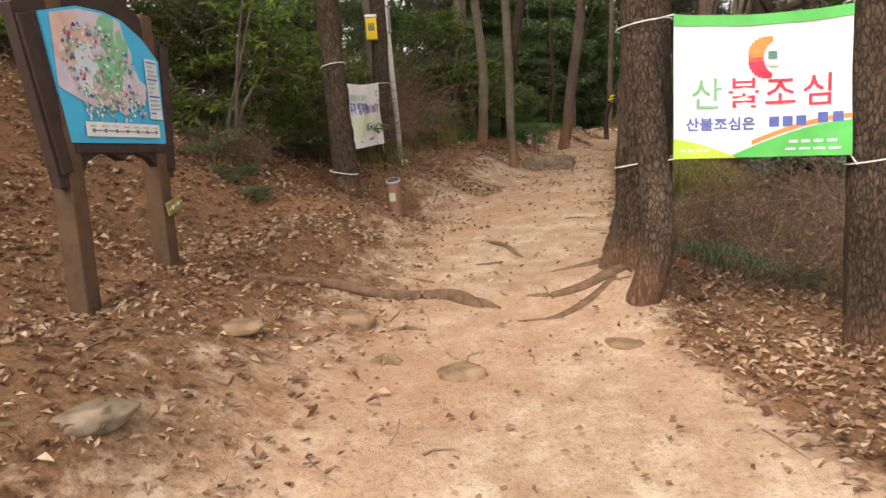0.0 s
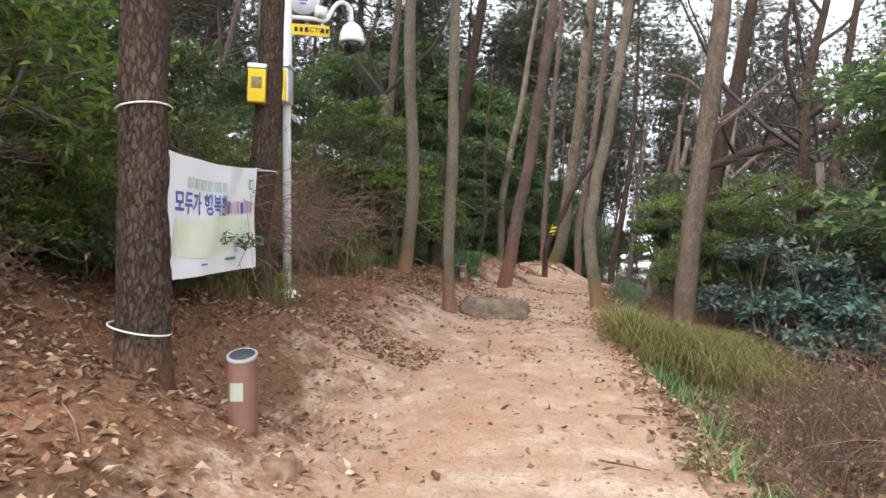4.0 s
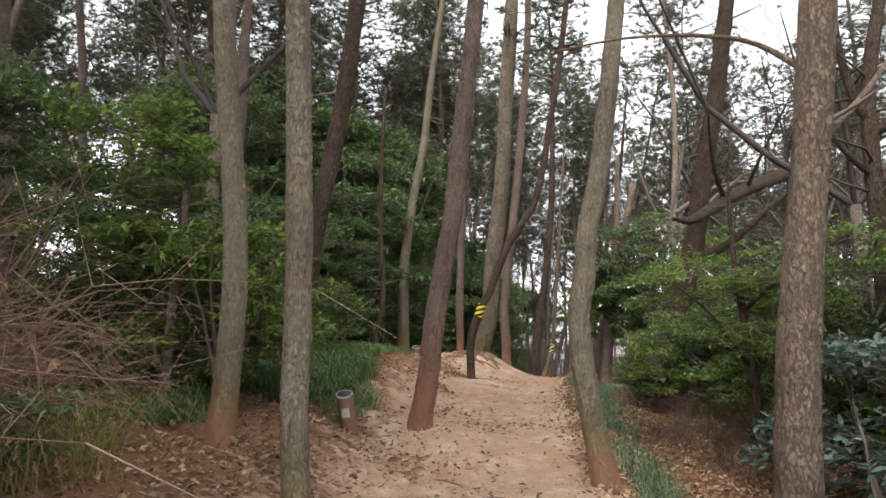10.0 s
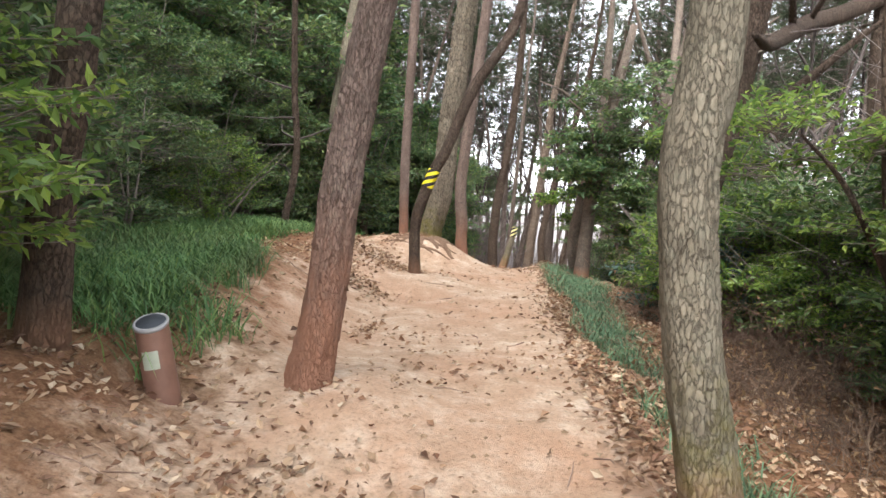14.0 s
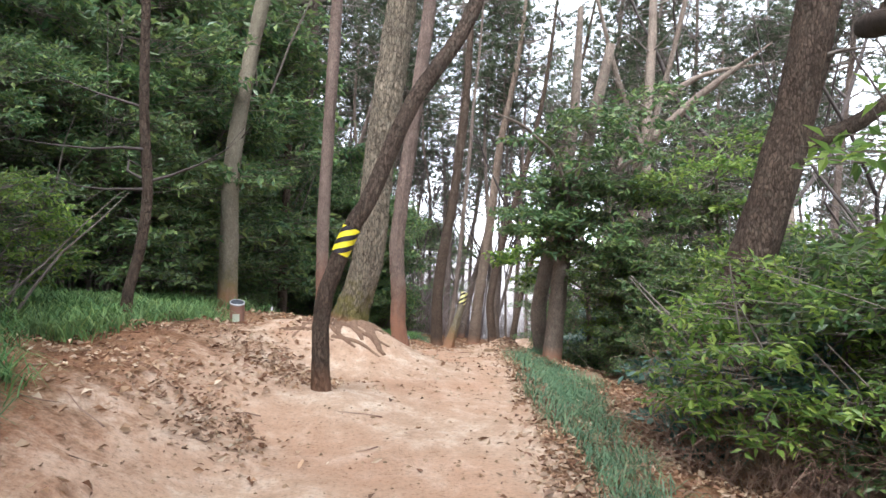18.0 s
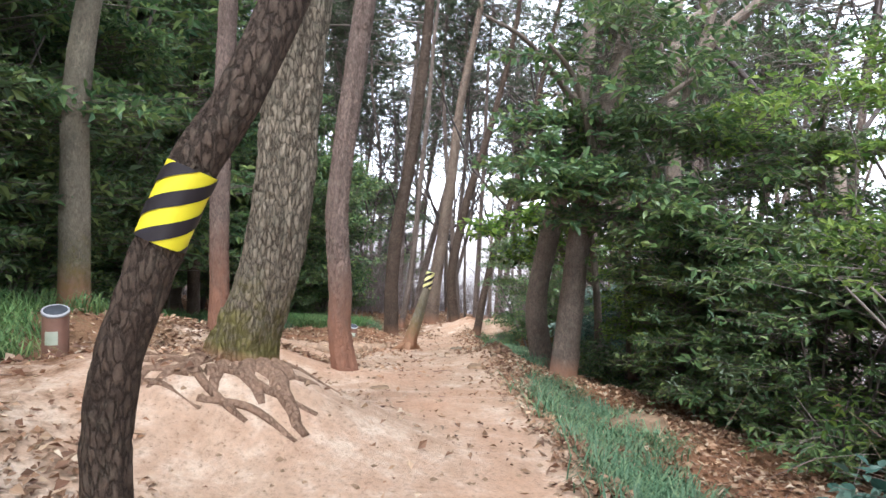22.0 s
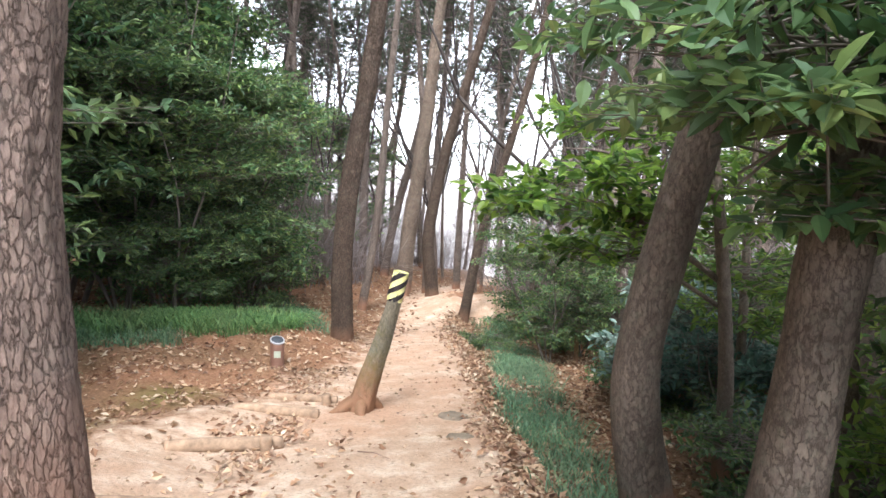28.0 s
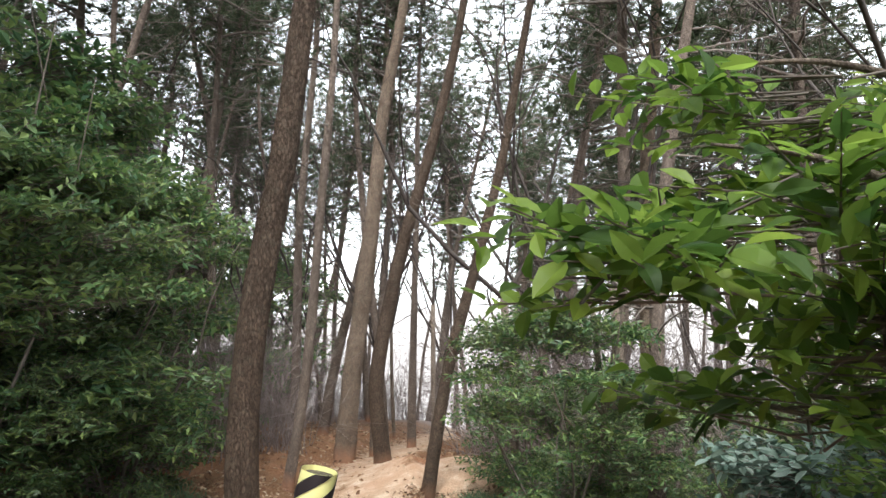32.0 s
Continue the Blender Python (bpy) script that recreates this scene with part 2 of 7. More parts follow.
GROUND = ground_material()
BARK_PINE = bark_material("pine_bark", (0.20, 0.15, 0.118), (0.095, 0.07, 0.055), lichen=0.3)
BARK_PALE = bark_material("pale_lichened_bark", (0.205, 0.178, 0.135), (0.10, 0.083, 0.063), lichen=0.3, plates=58.0, soil_up=0.6, stretch=0.4, green=1.8, ragged=0.055, seam=0.06, wear=0.5)
BARK_BIG = bark_material("deep_plated_bark", (0.25, 0.207, 0.158), (0.05, 0.038, 0.029), seam=0.10, lichen=0.3, plates=38.0, soil_up=0.1, stretch=0.34, depth=0.07, green=1.1, wear=0.36, ragged=0.055)
BARK_NEAR = bark_material("dark_near_bark", (0.098, 0.07, 0.054), (0.034, 0.025, 0.02), soil_up=0.3, plates=38.0, lichen=0.15, wear=0.4, depth=0.05, soil=(0.2, 0.11, 0.07), stretch=0.42, ragged=0.06, seam=0.085)
BARK_FAR = bark_material("far_bark", (0.175, 0.138, 0.118), (0.085, 0.066, 0.055), soil_up=0.35)
BARK_DARK = bark_material("smooth_dark_bark", (0.19, 0.15, 0.125), (0.09, 0.07, 0.056), plates=26.0, lichen=0.35, soil_up=0.3, depth=0.008)
BARK_RED = bark_material("reddish_pine_bark", (0.19, 0.138, 0.118), (0.075, 0.052, 0.044), seam=0.06, plates=60.0, stretch=0.36, soil=(0.31, 0.15, 0.095), soil_up=1.25, wear=0.45, ragged=0.045, depth=0.045, lichen=0.2)
LEAF_DARK = leaf_material("dark_evergreen_leaf", [(0.048, 0.105, 0.042), (0.085, 0.16, 0.058), (0.14, 0.225, 0.074), (0.24, 0.31, 0.095)], 0.38, 0.36, 0.3)
LEAF_MID = leaf_material("mid_evergreen_leaf", [(0.05, 0.112, 0.05), (0.09, 0.172, 0.066), (0.145, 0.235, 0.078), (0.25, 0.325, 0.098)], 0.40, 0.38, 0.35)
LEAF_GREEN = leaf_material("green_leaf", [(0.075, 0.15, 0.035), (0.14, 0.24, 0.052), (0.23, 0.34, 0.07), (0.36, 0.46, 0.09)], 0.42, 0.55, 0.2)
LEAF_BRIGHT = leaf_material("bright_young_leaf", [(0.05, 0.11, 0.025), (0.13, 0.22, 0.04), (0.22, 0.34, 0.055), (0.33, 0.45, 0.08)], 0.4, 0.6)
LEAF_BLUE = leaf_material("dusty_green_leaf", [(0.09, 0.15, 0.115), (0.16, 0.225, 0.18), (0.26, 0.33, 0.28)], 0.4, 0.2)
LEAF_BROAD = leaf_material("glossy_blue_green_leaf", [(0.03, 0.075, 0.055), (0.055, 0.12, 0.09), (0.10, 0.18, 0.135), (0.15, 0.22, 0.17)], 0.36, 0.25)
NEEDLE = leaf_material("pine_needles", [(0.045, 0.065, 0.032), (0.07, 0.095, 0.045), (0.105, 0.12, 0.065)], 0.6, 0.3)
LITTER = leaf_material("dead_leaf_litter", [(0.11, 0.055, 0.032), (0.22, 0.115, 0.065), (0.34, 0.20, 0.115), (0.48, 0.34, 0.22), (0.18, 0.085, 0.048), (0.58, 0.46, 0.33)], 0.75, 0.05)
GRASS = leaf_material("lilyturf_blade", [(0.065, 0.15, 0.05), (0.105, 0.215, 0.07), (0.16, 0.285, 0.095), (0.25, 0.35, 0.11)], 0.5, 0.3, 0.35)
GRASS_BLUE = leaf_material("bluish_lilyturf_blade", [(0.058, 0.13, 0.068), (0.09, 0.18, 0.095), (0.14, 0.235, 0.125), (0.21, 0.29, 0.14)], 0.5, 0.3, 0.25)
DRYGRASS = leaf_material("dry_grass_blade", [(0.13, 0.15, 0.035), (0.22, 0.23, 0.05), (0.34, 0.31, 0.10), (0.22, 0.14, 0.07)], 0.6, 0.3)
BRANCH_DARK = plain("dark_limb_bark", (0.075, 0.06, 0.054), 0.9, vary=0.3, scale=8)
LILAC_TWIG = leaf_material("grey_lilac_twig", [(0.16, 0.125, 0.115), (0.23, 0.185, 0.17), (0.30, 0.25, 0.235)], 0.9, 0.0)
BRANCH = plain("grey_brown_branch_bark", (0.17, 0.14, 0.12), 0.9, vary=0.3, scale=8)
TWIG = leaf_material("dry_twig", [(0.185, 0.11, 0.08), (0.27, 0.165, 0.122), (0.35, 0.24, 0.175)], 0.85, 0.0)
TWIG_DARK = leaf_material("dark_dry_twig", [(0.108, 0.067, 0.047), (0.168, 0.106, 0.073), (0.24, 0.162, 0.112)], 0.85, 0.0)
DRYLEAF = leaf_material("withered_leaf", [(0.28, 0.17, 0.09), (0.40, 0.26, 0.14), (0.24, 0.13, 0.07)], 0.7, 0.3)


# ---------------------------------------------------------------- the lie of the land
PROFILE = ([-12, 0, 2, 4, 6, 8, 10, 12, 14, 16, 18, 20, 22, 24, 26, 28, 30, 33, 37, 40, 46, 52, 70, 120],
           [-.5, 0, .15, .36, .64, .87, 1.0, 1.06, 1.14, 1.28, 1.36, 1.46, 1.49, 1.45, 1.26, 1.06, .78, .42, -.2, -.35, -1.2, -2.1, -3.5, -5])
TRAIL = ([-12, 0, 2, 4, 6, 9, 12, 14, 17, 20, 23, 26, 28, 30.5, 34, 38, 41, 46, 52, 70, 120],
         [2.2, -.1, -.6, -1.15, -1.45, -1.6, -1.55, -1.65, -1.6, -1.35, -.8, -.3, .05, .65, 1.35, 2.2, 2.9, 5.0, 8.3, 19, 50])
# mounds at the feet of trees, and hollows: x, y, height, radius
MOUNDS = [(-2.5, 16.3, .22, .8), (-2.0, 21.1, .16, .7), (-1.8, 23.05, .48, .8), (-1.6, 22.8, .12, .3), (-2.05, 22.75, .08, .25), (-1.15, 25.65, .1, .7), (-3.2, 16.0, -.22, .5), (-3.2, 24.4, -.2, .9), (-.68, 32.1, -.2, .8), (4.1, 38.0, .75, 1.5), (-3.8, 26.4, .15, 1.5), (-3.4, 29.2, -.25, 1.5),
          (1.0, 26.5, .2, .8), (-1.9, 3.05, .12, .7), (-2.0, 2.1, .12, .8), (-4.1, 10.2, -.25, 1.2), (-3.3, 7.6, -.45, .7), (-1.9, 4.3, .1, .6), (-0.3, 5.15, .14, .5)]


def smooth(x):
    x = np.clip(x, 0, 1)
    return x * x * (3 - 2 * x)


def edges(y):
    ys = [0, 4, 12, 20, 24, 28, 34, 50]
    return np.interp(y, ys, [.8, .6, .8, .8, .8, .65, .45, .7]), np.interp(y, ys, [2.2, 1.1, .75, .95, .85, .75, .6, .8])


def ground_z(x, y):
    x, y = np.asarray(x, float), np.asarray(y, float)
    z, d = np.interp(y, *PROFILE), x - np.interp(y, *TRAIL)
    lw, rw = edges(y)
    l, r = np.maximum(-d - lw, 0), np.maximum(d - rw, 0)
    up = .45 * smooth(l / 1.3) + .10 * np.clip(l - .6, 0, 14) + .06 * np.clip(l - 5, 0, 10)
    up = up + .5 * np.clip(l - 1.7, 0, 4) * np.interp(y, [-6, 6, 9.5], [1, 1, 0])
    up = up * np.interp(y, [-5, 22, 26, 30, 34, 50], [1, 1, .85, .3, .6, .8])
    down = (.22 * smooth(r / .35) + np.interp(y, [9, 13, 33, 36], [.2, .14, .14, .2]) * np.maximum(r - .2, 0)) * np.interp(y, [-5, 3, 6, 60], [.15, .3, 1, 1])
    z = z + up - np.minimum(down, 5)
    z = z - 9 * smooth((np.hypot(x, y - 20) - 32) / 40) * smooth((x + 4) / 14)
    for mx, my, h, rad in MOUNDS:
        z = z + h * np.exp(-((x - mx) ** 2 + (y - my) ** 2) / (rad * rad))
    return z


def gz(x, y):
    return float(ground_z(x, y))


def trodden(x, y):
    """1 on the trail, falling to 0 beside it."""
    d = x - np.interp(y, *TRAIL)
    lw, rw = edges(y)
    spur = smooth((1.25 - np.hypot((x - 4.3 - 1.2 * np.clip((x - 4.3) / 4, -.4, 1)) / 1.7, (y - 37.7 - .25 * (x - 4.3)) / .8)) / .5)
    return np.maximum(spur, np.clip(0.5 + (lw + np.interp(y, [0, 5, 7, 9, 12, 16, 22, 27, 29, 30.5, 33, 40], [.7, .35, .6, .85, .85, .7, 1.2, 1.5, 1.3, .6, .2, .1]) + d) / 1.5, 0, 1) * np.clip(0.5 + (rw + 0.02 - d) / 0.5, 0, 1) * np.clip((57 - y) / 4, 0, 1))


def link(name, bm, mat, parent=None, smooth_faces=True):
    me = bpy.data.meshes.new(name)
    bm.to_mesh(me)
    bm.free()
    if smooth_faces:
        me.shade_smooth()
    for mt in mat if isinstance(mat, (list, tuple)) else (mat,):
        me.materials.append(mt)
    ob = new(name, me)
    if parent is not None:
        ob.parent = parent
    return ob


def part(name, bm, mat, parent, label="", flat=False):
    ob = link(name, bm, mat, parent, not flat)
    if label:
        tagged(ob, label)
    return ob


def raw(name, verts, faces, mat, parent=None, smooth_faces=True, attrs=None):
    me = bpy.data.meshes.new(name)
    me.from_pydata([tuple(v) for v in verts], [], [tuple(f) for f in faces])
    if attrs:
        for key, vals in attrs.items():
            a = me.attributes.new(key, "FLOAT", "POINT")
            a.data.foreach_set("value", np.asarray(vals, np.float32))
    if smooth_faces:
        me.shade_smooth()
    me.materials.append(mat)
    me.update()
    ob = new(name, me)
    if parent is not None:
        ob.parent = parent
    return ob


def empty(name, x, y, z):
    ob = new(name)
    ob.matrix_basis = pose(x, y, z)
    return ob


# ---------------------------------------------------------------- ground, one sheet to the horizon
def build_ground():
    def axis(lo, hi, fine_lo, fine_hi, step):
        mid = np.arange(fine_lo, fine_hi + step / 2, step)
        out = [fine_hi]
        s = step
        while out[-1] < hi:
            s *= 1.25
            out.append(min(hi, out[-1] + s))
        back = [fine_lo]
        s = step
        while back[-1] > lo:
            s *= 1.25
            back.append(max(lo, back[-1] - s))
        return np.concatenate([np.array(back[:0:-1]), mid, np.array(out[1:])])

    xs, ys = axis(-4000, 4000, -7, 6, 0.11), axis(-4000, 4000, -2, 44, 0.11)
    gx, gy = np.meshgrid(xs, ys)
    z = ground_z(gx, gy)
    far = np.maximum(np.hypot(gx, gy - 20) - 60, 0)
    t = trodden(gx, gy)
    wob = np.array([[noise.fractal(Vector((x * 1.3, y * 1.3, 0)), 1.0, 2.0, 4) for x in xs] for y in ys])
    wob2 = np.array([[noise.noise(Vector((x * 7, y * 7, 3))) for x in xs] for y in ys])
    near = np.exp(-far / 30)
    z = z + near * (wob * (0.035 + 0.05 * (1 - t)) + wob2 * (0.008 + 0.02 * (1 - t)))
    # the mossy hollow beside the log steps
    damp = np.exp(-(((gx + 1.62) / .55) ** 2 + ((gy - 30.1) / .6) ** 2)) + 0.8 * np.exp(-(((gx + 2.2) / .6) ** 2 + ((gy - 28.9) / .5) ** 2))
    # beyond the wood the hill falls away to flats; this mask paints pale distance haze over them
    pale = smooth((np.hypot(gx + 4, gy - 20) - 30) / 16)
    verts = np.stack([gx, gy, z], -1).reshape(-1, 3)
    w = len(xs)
    idx = np.arange(len(verts)).reshape(len(ys), w)
    faces = np.stack([idx[:-1, :-1], idx[:-1, 1:], idx[1:, 1:], idx[1:, :-1]], -1).reshape(-1, 4)
    ob = raw("ground", verts.tolist(), faces.tolist(), GROUND, attrs={"trail": t.ravel(), "distance_haze": pale.ravel(), "damp": damp.ravel()})
    return tagged(ob, "bare trodden sandy trail between leaf-strewn forest floor", "ground", kind="structure")


build_ground()


# ---------------------------------------------------------------- trunks and limbs
def spline(pts, n):
    """Catmull-Rom through points (x, y, z, radius)."""
    p = np.array(pts, float)
    p = np.vstack([2 * p[0] - p[1], p, 2 * p[-1] - p[-2]])
    out = []
    segs = len(p) - 3
    for i in range(segs):
        a, b, c, d = p[i:i + 4]
        for t in np.linspace(0, 1, n, endpoint=(i == segs - 1)):
            out.append(0.5 * (2 * b + (c - a) * t + (2 * a - 5 * b + 4 * c - d) * t * t + (3 * b - a - 3 * c + d) * t ** 3))
    out = np.array(out)
    out[:, 3] = np.maximum(out[:, 3], 0.002)
    return out


def tube(pts, sides, steps=4, rough=0.0, seed=0.0, flare=0.0, plates=0.0):
    """Vertices, faces and heights over the first point of a bent, tapering limb with uneven bark."""
    c = spline(pts, steps)
    n = len(c)
    verts, foot = [], []
    tang = np.gradient(c[:, :3], axis=0)
    ref = np.array([1.0, 0.13, 0])
    for i in range(n):
        t = tang[i] / (np.linalg.norm(tang[i]) + 1e-9)
        u = np.cross(t, ref)
        if np.linalg.norm(u) < 0.1:
            u = np.cross(t, (0, 1, 0))
        u /= np.linalg.norm(u)
        v = np.cross(t, u)
        h = c[i, 2] - c[0, 2]
        for k in range(sides):
            a = 2 * math.pi * k / sides
            r = c[i, 3]
            if rough:
                r *= 1 + rough * noise.noise(Vector((math.cos(a) * 1.6 + seed, math.sin(a) * 1.6, h * 1.1)))
                r *= 1 + rough * 0.6 * noise.noise(Vector((math.cos(a) * 5 + seed, math.sin(a) * 5, h * 3.1)))
            if flare and h < 0.6:
                r *= 1 + flare * math.exp(-max(h, 0) / 0.16) * (0.75 + 0.5 * math.sin(a * 3 + seed) + 0.35 * math.sin(a * 5 + 2 * seed))
            if plates:
                q = noise.voronoi(Vector((math.cos(a) * c[i, 3] * 19 + seed, math.sin(a) * c[i, 3] * 19, h * 5.0)))[0]
                r += plates * min(1.0, (q[1] - q[0]) * 3.2) * (0.6 + 0.8 * noise.cell(Vector((math.cos(a) * 3, math.sin(a) * 3, h * 4))))
            verts.append(c[i, :3] + r * (math.cos(a) * u + math.sin(a) * v))
            foot.append(h)
    faces = [(i * sides + k, i * sides + (k + 1) % sides, (i + 1) * sides + (k + 1) % sides, (i + 1) * sides + k) for i in range(n - 1) for k in range(sides)]
    faces.append(tuple((n - 1) * sides + k for k in range(sides)))
    faces.append(tuple(reversed(range(sides))))
    return verts, faces, foot


def trunk_part(pts, mat, parent, sides=14, steps=8, rough=0.12, seed=0.0, flare=0.5, plates=0.0, name="trunk", sink=0.25):
    p = [tuple(q) for q in pts]
    first = (p[0][0], p[0][1], p[0][2] - sink, p[0][3] * 1.05)
    v, f, h = tube([first] + p, sides, steps, rough, seed, flare, plates)
    return raw(name, v, f, mat, parent, attrs={"foot": [q - sink for q in h]})


class Sheet:
    """A function of x and y kept on a grid over the near ground, read between its nodes."""

    def __init__(self, f, x0, x1, y0, y1, step):
        self.f, self.x0, self.y0, self.step = f, x0, y0, step
        gx, gy = np.meshgrid(np.arange(x0, x1, step), np.arange(y0, y1, step))
        self.rows = f(gx, gy).tolist()
        self.nx, self.ny = gx.shape[1] - 2, gx.shape[0] - 2

    def __call__(self, x, y):
        u, v = (x - self.x0) / self.step, (y - self.y0) / self.step
        i, j = int(u), int(v)
        if u < 0 or v < 0 or i > self.nx or j > self.ny:
            return float(self.f(x, y))
        u, v = u - i, v - j
        a, b = self.rows[j], self.rows[j + 1]
        return (a[i] * (1 - u) + a[i + 1] * u) * (1 - v) + (b[i] * (1 - u) + b[i + 1] * u) * v


height_sheet = Sheet(ground_z, -10, 7, -4, 46, 0.08)
trod = Sheet(trodden, -10, 7, -4, 46, 0.08)


def surf_z(x, y):
    """Height of the ground sheet with its small unevenness."""
    t = trod(x, y)
    w = noise.fractal(Vector((x * 1.3, y * 1.3, 0)), 1.0, 2.0, 4)
    w2 = noise.noise(Vector((x * 7, y * 7, 3)))
    return height_sheet(x, y) + w * (0.035 + 0.05 * (1 - t)) + w2 * (0.008 + 0.02 * (1 - t))


# ---------------------------------------------------------------- leaves, needles and twigs as vertex lists
def leaf_sheet(P, D, N, L, W, fold=0.18, droop=0.15, spare=False):
    """Folded pointed leaves: at P, along D, facing N, L long and W wide. Four triangles each."""
    P, D, N = np.asarray(P, float), np.asarray(D, float), np.asarray(N, float)
    L, W = np.asarray(L, float)[:, None], np.asarray(W, float)[:, None]
    D = D / (np.linalg.norm(D, axis=1, keepdims=True) + 1e-9)
    S = np.cross(D, N)
    S /= np.linalg.norm(S, axis=1, keepdims=True) + 1e-9
    N = np.cross(S, D)
    mid = P + D * L * 0.45
    tip = P + D * L - N * L * droop
    a, c = mid + S * W * 0.5 + N * W * fold, mid - S * W * 0.5 + N * W * fold
    if spare is None:
        side = lambda t, w, s: P + D * L * t + S * W * 0.5 * w * s + N * W * fold * w - N * L * droop * t * t
        rib = [P, P + D * L * 0.5 - N * L * droop * 0.25, tip]
        ring = [side(0.18, 0.62, 1), side(0.45, 1.0, 1), side(0.76, 0.66, 1), side(0.76, 0.66, -1), side(0.45, 1.0, -1), side(0.18, 0.62, -1)]
        V = np.stack(rib + ring, 1).reshape(-1, 3)
        base = (np.arange(len(P)) * 9)[:, None]
        return V, np.concatenate([base + np.array(q) for q in ((0, 1, 3), (3, 1, 4), (4, 1, 5), (5, 1, 2), (2, 1, 6), (6, 1, 7), (7, 1, 8), (8, 1, 0))], 1).reshape(-1, 3)
    if spare:
        V = np.stack([P, a, tip, c], 1).reshape(-1, 3)
        base = (np.arange(len(P)) * 4)[:, None]
        return V, np.concatenate([base + np.array(q) for q in ((0, 1, 2), (0, 2, 3))], 1).reshape(-1, 3)
    V = np.stack([P, a, tip, c, mid], 1).reshape(-1, 3)
    base = (np.arange(len(P)) * 5)[:, None]
    F = np.concatenate([base + np.array(q) for q in ((0, 4, 1), (1, 4, 2), (2, 4, 3), (3, 4, 0))], 1).reshape(-1, 3)
    return V, F


def blade_sheet(P, A, H, W, bend):
    """Arching blades of grass in three pieces: foot P, compass A, height H, width W, how far the tip leans out."""
    P, A, H, W, bend = np.asarray(P, float), np.asarray(A, float), np.asarray(H, float), np.asarray(W, float), np.asarray(bend, float)
    out = np.stack([np.cos(A), np.sin(A), 0 * A], 1)
    side = np.stack([-np.sin(A), np.cos(A), 0 * A], 1) * W[:, None] * 0.5
    up = np.array([0, 0, 1.0])
    m1 = P + up * (H * 0.5)[:, None] + out * (bend * H * 0.18)[:, None]
    m2 = P + up * (H * 0.85)[:, None] + out * (bend * H * 0.5)[:, None]
    tip = P + up * (H * (1 - 0.35 * bend))[:, None] + out * (bend * H * 0.95)[:, None]
    V = np.stack([P - side, P + side, m1 - side, m1 + side, m2 - side * 0.7, m2 + side * 0.7, tip], 1).reshape(-1, 3)
    base = (np.arange(len(P)) * 7)[:, None]
    F = np.concatenate([base + np.array(q) for q in ((0, 1, 3), (0, 3, 2), (2, 3, 5), (2, 5, 4), (4, 5, 6))], 1).reshape(-1, 3)
    return V, F


def stems(segs, sides=3):
    """Thin straight twigs: rows of (start, end, r0, r1), as one vertex list."""
    V, F = [], []
    for a, b, r0, r1 in segs:
        a, b = np.asarray(a, float), np.asarray(b, float)
        t = b - a
        t /= np.linalg.norm(t) + 1e-9
        u = np.cross(t, (0.3, 0.9, 0.1))
        u /= np.linalg.norm(u) + 1e-9
        w = np.cross(t, u)
        k0 = len(V)
        for p, r in ((a, r0), (b, r1)):
            for k in range(sides):
                an = 2 * math.pi * k / sides
                V.append(p + r * (math.cos(an) * u + math.sin(an) * w))
        F += [(k0 + k, k0 + (k + 1) % sides, k0 + sides + (k + 1) % sides, k0 + sides + k) for k in range(sides)]
    return V, F


def cloud(name, VF, mat, parent=None, smooth_faces=False):
    V, F = VF
    return raw(name, np.asarray(V).tolist(), [list(map(int, f)) for f in F], mat, parent, smooth_faces)


RNG = np.random.default_rng(7)


def unit(n):
    v = RNG.normal(size=(n, 3))
    return v / np.linalg.norm(v, axis=1, keepdims=True)


# ---------------------------------------------------------------- pines
def needle_crown(radius, height, clumps, per, length, width):
    """Limbs and needle tufts of a pine's crown round the origin; the tufts sit in uneven flat tiers."""
    seg, P, D = [], [], []
    tiers = max(4, clumps // 9)
    for _ in range(tiers):
        z = RNG.uniform(0, height)
        a = RNG.uniform(0, 2 * math.pi)
        reach = radius * (1.0 - 0.55 * z / height) * RNG.uniform(0.5, 1.1)
        last = np.array([0, 0, z])
        n = 4
        for i in range(n):
            nxt = last + np.array([math.cos(a), math.sin(a), RNG.uniform(-0.08, 0.3)]) * reach / n + RNG.normal(size=3) * 0.08
            seg.append((last, nxt, 0.035 * (1 - i / n) + 0.008, 0.035 * (1 - (i + 1) / n) + 0.006))
            for _ in range(max(1, clumps // tiers // n + (i > 0))):
                off = nxt + RNG.normal(size=3) * np.array([0.3, 0.3, 0.22])
                seg.append((nxt, off, 0.008, 0.004))
                P.append(off)
            last = nxt
            a += RNG.normal() * 0.35
    P = np.repeat(np.array(P), per, 0)
    D = unit(len(P))
    D[:, 2] = D[:, 2] * 0.8 + 0.25
    S = np.cross(D, unit(len(P)))
    S /= np.linalg.norm(S, axis=1, keepdims=True) + 1e-9
    L = length * RNG.uniform(0.6, 1.25, len(P))[:, None]
    V = np.stack([P - S * width, P + S * width, P + D * L], 1).reshape(-1, 3)
    F = np.arange(len(V)).reshape(-1, 3)
    return stems(seg, 3), (V, F)


def mesh_only(ob):
    me = ob.data
    bpy.data.objects.remove(ob)
    return me


CROWNS = []
for i in range(6):
    st, nd = needle_crown(RNG.uniform(1.9, 2.8), RNG.uniform(2.6, 4.2), 130, 17, 0.25, 0.015)
    CROWNS.append((mesh_only(cloud("crown_wood", st, BRANCH, None, True)), mesh_only(cloud("crown", nd, NEEDLE))))


